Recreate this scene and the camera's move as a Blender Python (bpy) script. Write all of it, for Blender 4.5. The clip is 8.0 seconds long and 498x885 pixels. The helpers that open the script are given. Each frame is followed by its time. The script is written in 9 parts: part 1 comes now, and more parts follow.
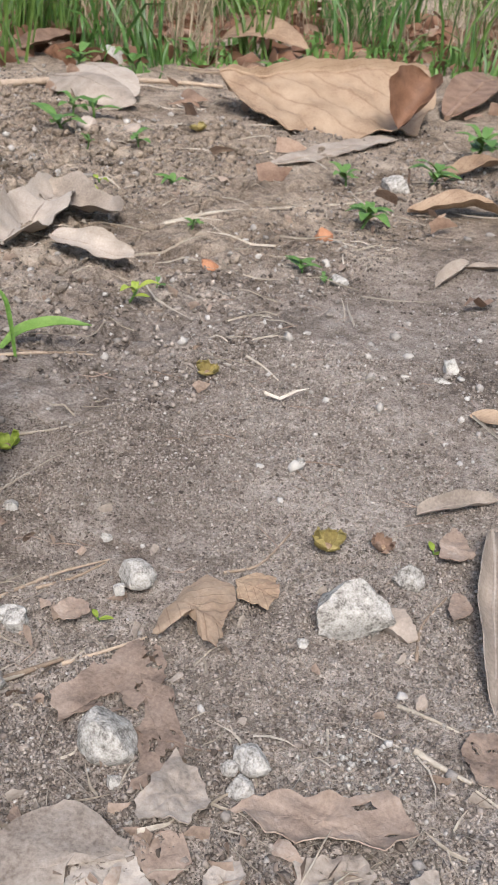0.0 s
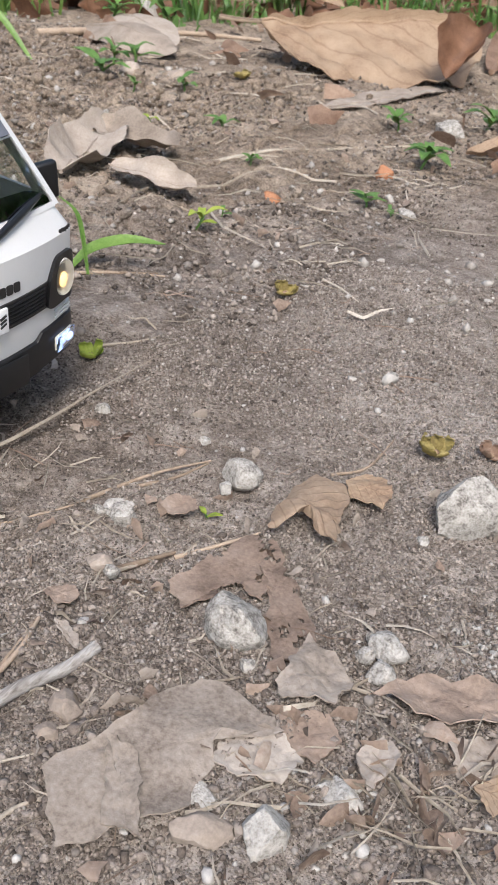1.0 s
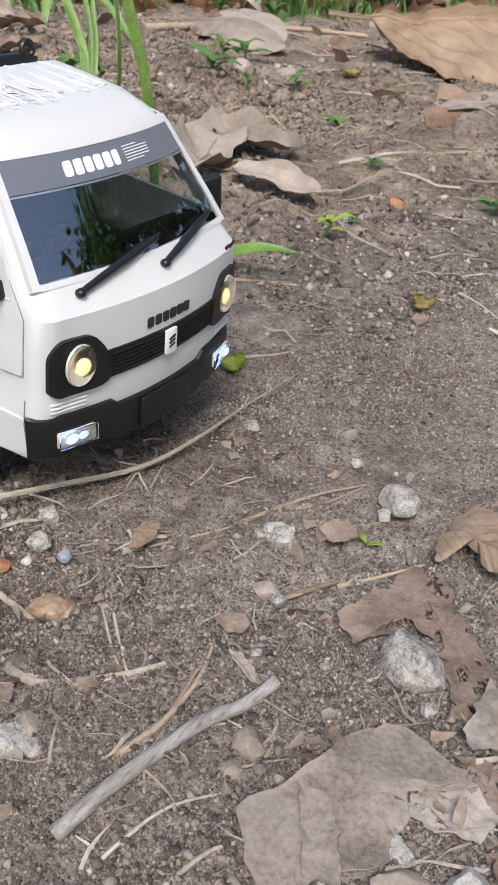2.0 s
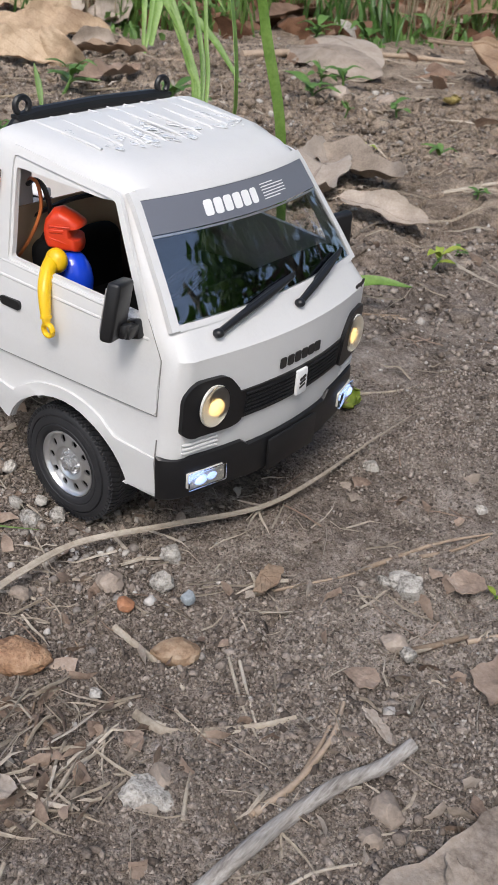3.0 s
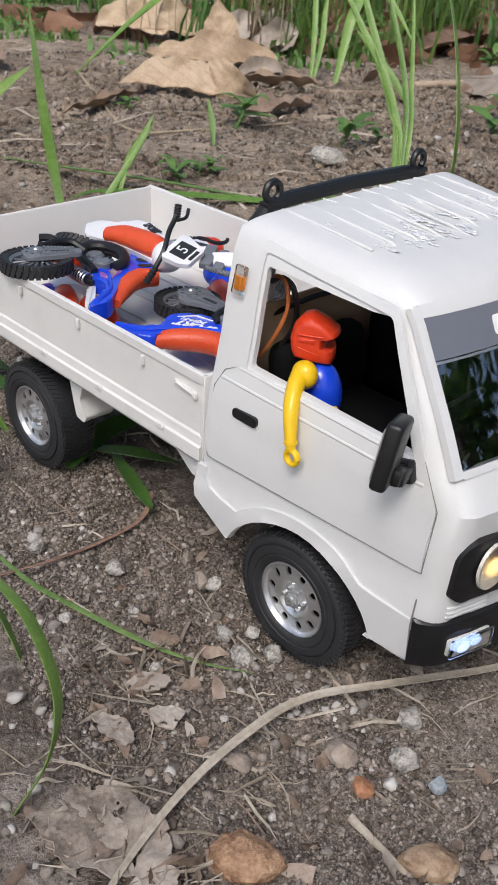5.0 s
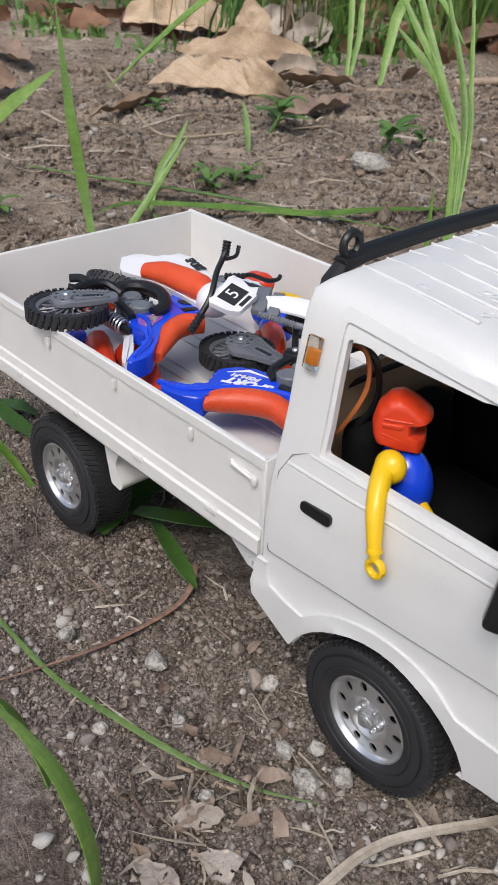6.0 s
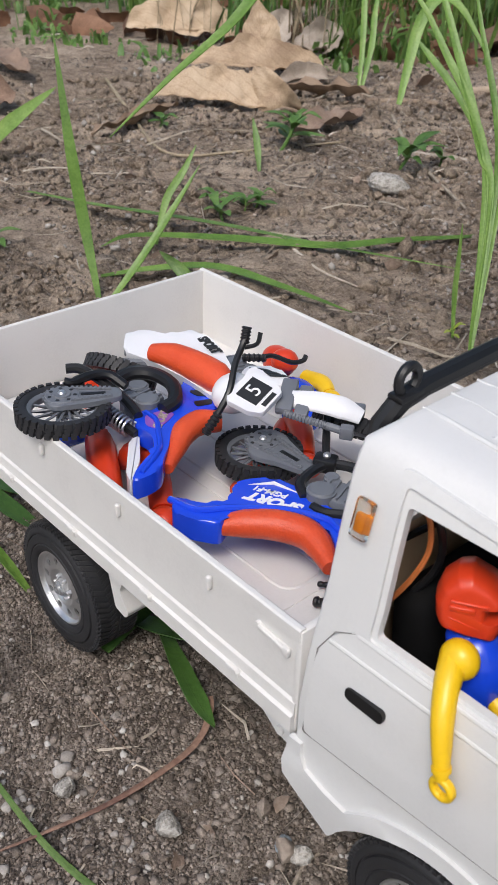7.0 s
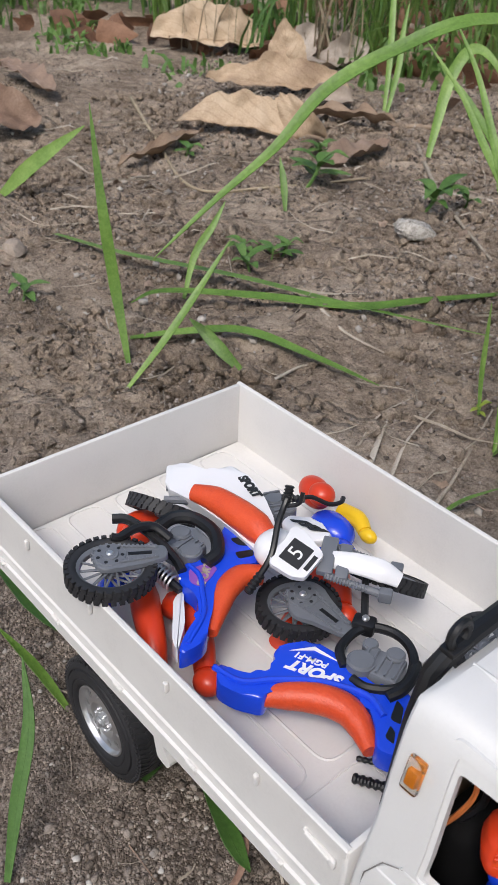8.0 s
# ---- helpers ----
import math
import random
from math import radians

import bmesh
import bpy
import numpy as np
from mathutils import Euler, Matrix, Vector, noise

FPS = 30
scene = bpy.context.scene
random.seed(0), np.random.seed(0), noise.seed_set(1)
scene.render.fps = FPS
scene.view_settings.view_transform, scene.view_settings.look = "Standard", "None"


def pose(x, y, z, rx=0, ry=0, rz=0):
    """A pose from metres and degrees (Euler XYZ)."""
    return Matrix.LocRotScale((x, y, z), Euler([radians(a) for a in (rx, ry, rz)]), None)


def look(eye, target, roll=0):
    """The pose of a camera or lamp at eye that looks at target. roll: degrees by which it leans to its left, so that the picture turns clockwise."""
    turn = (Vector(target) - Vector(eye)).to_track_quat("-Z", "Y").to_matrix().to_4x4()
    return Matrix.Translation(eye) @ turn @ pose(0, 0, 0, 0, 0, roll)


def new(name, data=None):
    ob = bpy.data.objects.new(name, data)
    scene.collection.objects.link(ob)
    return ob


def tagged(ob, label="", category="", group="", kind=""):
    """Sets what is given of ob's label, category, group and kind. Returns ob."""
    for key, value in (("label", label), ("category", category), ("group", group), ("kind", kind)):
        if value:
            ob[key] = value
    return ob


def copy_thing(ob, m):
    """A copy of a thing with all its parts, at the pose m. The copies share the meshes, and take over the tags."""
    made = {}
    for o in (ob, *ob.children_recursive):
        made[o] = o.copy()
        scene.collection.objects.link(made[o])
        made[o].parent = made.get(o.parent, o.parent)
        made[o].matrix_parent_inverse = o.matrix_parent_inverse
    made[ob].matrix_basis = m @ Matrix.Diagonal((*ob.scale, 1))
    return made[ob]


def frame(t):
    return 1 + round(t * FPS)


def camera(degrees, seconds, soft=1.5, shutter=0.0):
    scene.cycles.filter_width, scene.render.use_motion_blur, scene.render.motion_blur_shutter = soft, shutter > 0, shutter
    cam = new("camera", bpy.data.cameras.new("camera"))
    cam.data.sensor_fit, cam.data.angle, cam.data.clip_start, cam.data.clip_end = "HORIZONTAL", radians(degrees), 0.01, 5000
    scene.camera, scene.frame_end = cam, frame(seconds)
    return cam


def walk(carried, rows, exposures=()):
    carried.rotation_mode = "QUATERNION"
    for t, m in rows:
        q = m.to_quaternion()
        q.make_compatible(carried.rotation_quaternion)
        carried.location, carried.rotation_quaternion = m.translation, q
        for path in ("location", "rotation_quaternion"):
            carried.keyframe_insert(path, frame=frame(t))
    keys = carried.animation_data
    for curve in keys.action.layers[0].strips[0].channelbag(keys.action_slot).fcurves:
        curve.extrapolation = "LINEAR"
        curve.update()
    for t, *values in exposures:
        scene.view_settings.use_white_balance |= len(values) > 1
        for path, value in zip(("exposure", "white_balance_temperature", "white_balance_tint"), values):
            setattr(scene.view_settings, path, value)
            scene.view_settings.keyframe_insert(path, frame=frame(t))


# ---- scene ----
cam = camera(30.5, 8.0, soft=0.8)
PATH = [
    (0, (0.392, -0.257, 0.308), (-0.377, 1.292, -0.698), 5.0),
    (0.5, (0.374, -0.274, 0.269), (-0.386, 1.274, -0.744), 5.6),
    (1, (0.353, -0.285, 0.256), (-0.419, 1.24, -0.782), 5.4),
    (1.5, (0.329, -0.291, 0.255), (-0.509, 1.187, -0.8), 4.7),
    (1.7, (0.318, -0.294, 0.258), (-0.535, 1.169, -0.805), 5.1),
    (2.8, (0.283, -0.298, 0.263), (-0.719, 1.081, -0.783), 4.0),
    (3, (0.276, -0.301, 0.263), (-0.746, 1.068, -0.777), 4.3),
    (3.5, (0.257, -0.301, 0.268), (-0.835, 1.016, -0.768), 3.6),
    (4, (0.233, -0.299, 0.266), (-0.922, 0.969, -0.763), 3.1),
    (4.5, (0.211, -0.292, 0.266), (-0.984, 0.943, -0.758), 3.1),
    (5, (0.184, -0.28, 0.269), (-1.036, 0.928, -0.757), 3.1),
    (5.2, (0.174, -0.274, 0.269), (-1.055, 0.927, -0.755), 3.1),
    (6.3, (0.11, -0.234, 0.269), (-1.142, 0.922, -0.778), 2.1),
    (6.5, (0.1, -0.224, 0.269), (-1.153, 0.93, -0.778), 1.9),
    (7, (0.071, -0.207, 0.281), (-1.18, 0.945, -0.772), 1.9),
    (7.5, (0.043, -0.197, 0.307), (-1.208, 0.935, -0.766), 2.1),
    (8, (0.039, -0.199, 0.344), (-1.204, 0.921, -0.751), 2.8),
]
walk(cam, [(t, look(eye, target, roll)) for t, eye, target, roll in PATH],
     [(0.0, 0.91), (1.0, 0.84), (1.7, 0.70), (3.0, 0.40), (5.0, 0.28), (7.0, 0.25), (8.0, 0.24)])

cam.data.dof.use_dof = True
cam.data.dof.focus_distance, cam.data.dof.aperture_fstop = 0.37, 74.0

# ---- light ----
SUN_UP, SUN_ROUND = 52.0, 150.0
sky_world = bpy.data.worlds.new("sky")
scene.world = sky_world
sky_world.use_nodes = True
sky_nodes = sky_world.node_tree.nodes
sky_tex = sky_nodes.new("ShaderNodeTexSky")
sky_tex.sky_type = "NISHITA"
sky_tex.sun_disc = False
sky_tex.sun_elevation, sky_tex.sun_rotation = radians(SUN_UP), radians(SUN_ROUND)
sky_tex.dust_density = 3.0
sky_world.node_tree.links.new(sky_tex.outputs[0], sky_nodes["Background"].inputs[0])
sky_nodes["Background"].inputs[1].default_value = 0.15
sun_data = bpy.data.lights.new("sun", "SUN")
sun_data.energy, sun_data.angle, sun_data.color = 2.0, radians(22), (1.0, 0.975, 0.955)
sun = new("sun", sun_data)
az, up = radians(SUN_ROUND), radians(SUN_UP)
toward_sun = Vector((math.sin(az) * math.cos(up), math.cos(az) * math.cos(up), math.sin(up)))
sun.matrix_world = look(toward_sun * 10, (0, 0, 0))


# ---- materials ----
def ramp(nodes, stops):
    node = nodes.new("ShaderNodeValToRGB")
    while len(node.color_ramp.elements) < len(stops):
        node.color_ramp.elements.new(0.5)
    for element, (place, colour) in zip(node.color_ramp.elements, stops):
        element.position, element.color = place, (*colour, 1)
    return node


def noise_node(nodes, links, coord, scale, detail=4.0, rough=0.6):
    node = nodes.new("ShaderNodeTexNoise")
    node.inputs["Scale"].default_value, node.inputs["Detail"].default_value = scale, detail
    node.inputs["Roughness"].default_value = rough
    links.new(coord, node.inputs["Vector"])
    return node


def mat(name, stops, rough=0.6, scale=40.0, fine=400.0, bump=0.2, depth=0.0005, metal=0.0, spread=0.0, coat=0.0, rough_var=0.1):
    """Two scales of noise between the colours of stops; bump of that depth in metres; spread: how far single pieces differ."""
    m = bpy.data.materials.new(name)
    m.use_nodes = True
    nodes, links = m.node_tree.nodes, m.node_tree.links
    bsdf = nodes["Principled BSDF"]
    coord = nodes.new("ShaderNodeTexCoord").outputs["Object"]
    a, b = noise_node(nodes, links, coord, scale), noise_node(nodes, links, coord, fine)
    mix = nodes.new("ShaderNodeMath")
    mix.operation = "MULTIPLY_ADD"
    links.new(b.outputs[0], mix.inputs[0])
    mix.inputs[1].default_value = 0.4
    half = nodes.new("ShaderNodeMath")
    half.operation = "MULTIPLY"
    links.new(a.outputs[0], half.inputs[0])
    half.inputs[1].default_value = 0.6
    links.new(half.outputs[0], mix.inputs[2])
    value = mix.outputs[0]
    if spread:
        piece = nodes.new("ShaderNodeObjectInfo").outputs["Random"]
        isle = nodes.new("ShaderNodeNewGeometry").outputs["Random Per Island"]
        both = nodes.new("ShaderNodeMath")
        both.operation = "ADD"
        links.new(piece, both.inputs[0])
        links.new(isle, both.inputs[1])
        wrap = nodes.new("ShaderNodeMath")
        wrap.operation = "FRACT"
        links.new(both.outputs[0], wrap.inputs[0])
        add = nodes.new("ShaderNodeMath")
        add.operation = "MULTIPLY_ADD"
        links.new(wrap.outputs[0], add.inputs[0])
        add.inputs[1].default_value = spread
        shift = nodes.new("ShaderNodeMath")
        shift.operation = "SUBTRACT"
        links.new(value, shift.inputs[0])
        shift.inputs[1].default_value = spread / 2
        links.new(shift.outputs[0], add.inputs[2])
        value = add.outputs[0]
    colours = ramp(nodes, stops)
    links.new(value, colours.inputs[0])
    links.new(colours.outputs[0], bsdf.inputs["Base Color"])
    vary = nodes.new("ShaderNodeMath")
    vary.operation = "MULTIPLY_ADD"
    links.new(b.outputs[0], vary.inputs[0])
    vary.inputs[1].default_value, vary.inputs[2].default_value = rough_var, rough - rough_var / 2
    links.new(vary.outputs[0], bsdf.inputs["Roughness"])
    bsdf.inputs["Metallic"].default_value = metal
    bsdf.inputs["Coat Weight"].default_value = coat
    if bump:
        node = nodes.new("ShaderNodeBump")
        node.inputs["Strength"].default_value, node.inputs["Distance"].default_value = bump, depth
        links.new(mix.outputs[0], node.inputs["Height"])
        links.new(node.outputs[0], bsdf.inputs["Normal"])
    return m


def plastic(name, c, rough=0.35, metal=0.0, bump=0.03, dirt=0.06, coat=0.0):
    dark = tuple(v * (1 - dirt) for v in c)
    light = tuple(min(1, v * (1 + dirt * 0.4)) for v in c)
    return mat(name, [(0.3, dark), (0.5, c), (0.75, light)], rough, 55.0, 900.0, bump, 0.0002, metal, coat=coat)


def soil_material():
    """Dry earth: patches, grains and fine dust, with shrinkage cracks where the ground is bare and hard."""
    m = bpy.data.materials.new("soil")
    m.use_nodes = True
    nodes, links = m.node_tree.nodes, m.node_tree.links
    bsdf = nodes["Principled BSDF"]
    coord = nodes.new("ShaderNodeTexCoord").outputs["Object"]

    def sums(op, a, b=None, c=None):
        node = nodes.new("ShaderNodeMath")
        node.operation = op
        for slot, v in enumerate((a, b, c)):
            if v is None:
                continue
            if isinstance(v, (int, float)):
                node.inputs[slot].default_value = v
            else:
                links.new(v, node.inputs[slot])
        return node.outputs[0]

    patch = noise_node(nodes, links, coord, 9.0, 5.0, 0.6).outputs[0]
    clod = noise_node(nodes, links, coord, 75.0, 5.0, 0.65).outputs[0]
    grain = noise_node(nodes, links, coord, 420.0, 4.0, 0.7).outputs[0]
    dust = noise_node(nodes, links, coord, 1500.0, 3.0, 0.7).outputs[0]
    value = sums("MULTIPLY_ADD", patch, 0.30, sums("MULTIPLY_ADD", clod, 0.25, sums("MULTIPLY_ADD", grain, 0.28, sums("MULTIPLY", dust, 0.17))))
    split = nodes.new("ShaderNodeSeparateXYZ")
    links.new(coord, split.inputs[0])
    bare = sums("MINIMUM", sums("MAXIMUM", sums("MULTIPLY_ADD", sums("MULTIPLY_ADD", split.outputs[0], -1.2, split.outputs[1]), 3.0, -1.0), 0.0), 1.0)
    rear_side = sums("MINIMUM", sums("MAXIMUM", sums("MULTIPLY_ADD", split.outputs[0], -5.0, 0.7), 0.0), 1.0)
    # trodden earth before the truck; its colour is lifted to raise brightness there
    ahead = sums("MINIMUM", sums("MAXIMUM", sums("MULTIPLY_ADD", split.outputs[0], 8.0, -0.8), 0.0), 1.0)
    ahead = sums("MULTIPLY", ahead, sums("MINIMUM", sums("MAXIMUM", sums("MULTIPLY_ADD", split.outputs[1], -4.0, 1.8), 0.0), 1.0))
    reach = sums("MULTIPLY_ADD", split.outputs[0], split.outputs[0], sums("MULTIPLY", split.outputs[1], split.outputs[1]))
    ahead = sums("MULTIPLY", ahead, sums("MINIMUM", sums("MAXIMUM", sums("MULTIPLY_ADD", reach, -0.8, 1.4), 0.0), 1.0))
    # local brightness lift, put into the soil colour
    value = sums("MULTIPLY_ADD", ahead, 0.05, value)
    # soil from the truck backwards lifted slightly paler, to raise brightness
    value = sums("ADD", sums("MULTIPLY_ADD", sums("MULTIPLY", bare, rear_side), 0.022, value), 0.008)
    colours = ramp(nodes, [(0.38, (0.050, 0.038, 0.030)), (0.455, (0.145, 0.116, 0.094)), (0.52, (0.285, 0.237, 0.20)), (0.605, (0.50, 0.437, 0.384))])
    links.new(value, colours.inputs[0])
    # browner earth in the cracked ground behind
    browner = nodes.new("ShaderNodeMixRGB")
    browner.blend_type = "MULTIPLY"
    links.new(sums("MULTIPLY", bare, sums("MULTIPLY_ADD", clod, 0.8, 0.3)), browner.inputs[0])
    links.new(colours.outputs[0], browner.inputs[1])
    browner.inputs[2].default_value = (1.0, 0.91, 0.77, 1)
    links.new(browner.outputs[0], bsdf.inputs["Base Color"])
    bsdf.inputs["Roughness"].default_value = 0.95
    bsdf.inputs["Specular IOR Level"].default_value = 0.2
    warp = nodes.new("ShaderNodeMixRGB")
    warp.inputs[0].default_value = 0.03
    links.new(coord, warp.inputs[1])
    links.new(noise_node(nodes, links, coord, 30.0, 3.0).outputs["Color"], warp.inputs[2])
    cells = nodes.new("ShaderNodeTexVoronoi")
    cells.feature = "DISTANCE_TO_EDGE"
    cells.inputs["Scale"].default_value = 22.0
    links.new(warp.outputs[0], cells.inputs["Vector"])
    gap = sums("MINIMUM", sums("MULTIPLY", cells.outputs["Distance"], 9.0), 1.0)
    spots = sums("MINIMUM", sums("MAXIMUM", sums("MULTIPLY_ADD", noise_node(nodes, links, coord, 4.0, 2.0).outputs[0], 8.0, -3.4), 0.0), 1.0)
    crack = sums("MULTIPLY", sums("SUBTRACT", 1.0, gap), sums("MULTIPLY", bare, spots))
    tall = sums("MULTIPLY_ADD", clod, 1.0, sums("MULTIPLY_ADD", grain, 0.6, sums("MULTIPLY", dust, 0.25)))
    node = nodes.new("ShaderNodeBump")
    node.inputs["Strength"].default_value, node.inputs["Distance"].default_value = 1.0, 0.0055
    links.new(sums("SUBTRACT", tall, sums("MULTIPLY", crack, 1.1)), node.inputs["Height"])
    links.new(node.outputs[0], bsdf.inputs["Normal"])
    return m


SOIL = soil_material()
CRUMB = mat("soil_crumb", [(0.22, (0.05, 0.038, 0.030)), (0.45, (0.165, 0.132, 0.107)), (0.7, (0.29, 0.244, 0.206)), (0.92, (0.46, 0.41, 0.36))], 0.95, 60.0, 900.0, 0.6, 0.001, spread=0.55)
TRODDEN = mat("trodden_crumb", [(0.25, (0.12, 0.096, 0.079)), (0.5, (0.24, 0.20, 0.168)), (0.8, (0.42, 0.37, 0.325))], 0.95, 60.0, 900.0, 0.6, 0.001, spread=0.5)
CLUMP = mat("soil_clump", [(0.25, (0.07, 0.054, 0.043)), (0.5, (0.195, 0.158, 0.13)), (0.75, (0.34, 0.288, 0.245))], 0.95, 90.0, 1500.0, 0.9, 0.0012, spread=0.5)
GRIT = mat("pale_grit", [(0.25, (0.18, 0.155, 0.135)), (0.5, (0.32, 0.29, 0.26)), (0.8, (0.52, 0.49, 0.455))], 0.85, 90.0, 1200.0, 0.5, 0.0006, spread=0.6)
CHALK = mat("white_grit", [(0.25, (0.20, 0.175, 0.15)), (0.5, (0.32, 0.29, 0.258)), (0.8, (0.45, 0.42, 0.38))], 0.9, 90.0, 1200.0, 0.5, 0.0006, spread=0.6)
GRANITE = mat("granite", [(0.36, (0.13, 0.116, 0.10)), (0.44, (0.29, 0.268, 0.237)), (0.53, (0.42, 0.394, 0.355)), (0.66, (0.54, 0.51, 0.468))], 0.9, 240.0, 900.0, 1.0, 0.0014, spread=0.10)
BLUESTONE = mat("blue_grey_stone", [(0.3, (0.13, 0.15, 0.17)), (0.55, (0.26, 0.29, 0.31)), (0.75, (0.42, 0.44, 0.44))], 0.8, 90.0, 800.0, 0.6, 0.0008)
CLAYSTONE = mat("clay_stone", [(0.3, (0.2, 0.16, 0.13)), (0.55, (0.34, 0.28, 0.23)), (0.75, (0.47, 0.40, 0.34))], 0.9, 70.0, 700.0, 0.7, 0.001, spread=0.2)
REDSTONE = mat("red_clay", [(0.3, (0.25, 0.10, 0.05)), (0.55, (0.40, 0.19, 0.10)), (0.75, (0.5, 0.3, 0.2))], 0.9, 70.0, 700.0, 0.6, 0.001)
WHITE = plastic("white_plastic", (0.635, 0.633, 0.627), 0.40, bump=0.04, dirt=0.05, coat=0.06)
BED = plastic("bed_plastic", (0.675, 0.66, 0.64), 0.42, bump=0.05, dirt=0.07)
BLACK = plastic("black_plastic", (0.0085, 0.0085, 0.0095), 0.42)
RUBBER = plastic("rubber", (0.020, 0.020, 0.0225), 0.62, bump=0.3, dirt=0.35)
CHROME = plastic("chrome_plastic", (0.66, 0.66, 0.67), 0.30, 0.85, bump=0.03)
GREY = plastic("grey_plastic", (0.145, 0.155, 0.175), 0.4)
RED = plastic("red_plastic", (0.62, 0.045, 0.012), 0.35)
ORANGE = mat("orange_red_plastic", [(0.3, (0.55, 0.05, 0.012)), (0.5, (0.66, 0.075, 0.02)), (0.7, (0.72, 0.10, 0.03))], 0.36, 60.0, 1100.0, 0.9, 0.0007)
BLUE = plastic("blue_plastic", (0.010, 0.062, 0.68), 0.25, coat=0.3)
YELLOW = plastic("yellow_plastic", (0.80, 0.50, 0.01), 0.35)
TOYWHITE = plastic("toy_white", (0.74, 0.74, 0.76), 0.30, bump=0.0, dirt=0.02, coat=0.2)
AMBER = plastic("amber_plastic", (0.85, 0.26, 0.01), 0.2)
TAN = plastic("tan_board", (0.46, 0.34, 0.22), 0.7)
DARKGREY = plastic("banner_grey", (0.15, 0.16, 0.19), 0.4)
SEATBLACK = plastic("seat_black", (0.004, 0.004, 0.0045), 0.85)
SEATBLACK.node_tree.nodes["Principled BSDF"].inputs["Specular IOR Level"].default_value = 0.15
SILVER = mat("lamp_reflector", [(0.3, (0.42, 0.41, 0.38)), (0.5, (0.66, 0.64, 0.58)), (0.7, (0.85, 0.83, 0.77))], 0.3, 500.0, 1400.0, 0.6, 0.0008, metal=0.12)
PLAINWHITE = plastic("print_white", (0.82, 0.82, 0.82), 0.4)
PRINTBLACK = plastic("print_black", (0.02, 0.02, 0.02), 0.4)
PURPLE = plastic("print_purple", (0.25, 0.08, 0.40), 0.35)
COPPER = plastic("orange_wire", (0.55, 0.17, 0.05), 0.4)


def glass(name, tint=(1, 1, 1), rough=0.0):
    m = bpy.data.materials.new(name)
    m.use_nodes = True
    bsdf = m.node_tree.nodes["Principled BSDF"]
    bsdf.inputs["Base Color"].default_value = (*tint, 1)
    bsdf.inputs["Transmission Weight"].default_value = 1.0
    bsdf.inputs["Roughness"].default_value = rough
    bsdf.inputs["IOR"].default_value = 1.45
    return m


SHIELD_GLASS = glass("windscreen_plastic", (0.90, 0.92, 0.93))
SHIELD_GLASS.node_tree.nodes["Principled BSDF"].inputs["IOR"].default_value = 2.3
LENS = glass("lamp_lens", (0.97, 0.96, 0.92), 0.05)
FROSTED = glass("ribbed_lamp_lens", (0.97, 0.95, 0.90), 0.28)


def glow(name, colour, strength):
    m = bpy.data.materials.new(name)
    m.use_nodes = True
    bsdf = m.node_tree.nodes["Principled BSDF"]
    bsdf.inputs["Base Color"].default_value = (*colour, 1)
    bsdf.inputs["Emission Color"].default_value = (*colour, 1)
    bsdf.inputs["Emission Strength"].default_value = strength
    return m


FOGLIGHT = glow("white_led", (0.40, 0.54, 1.0), 0.95)
BULB = glow("warm_bulb", (1.0, 0.66, 0.26), 1.2)


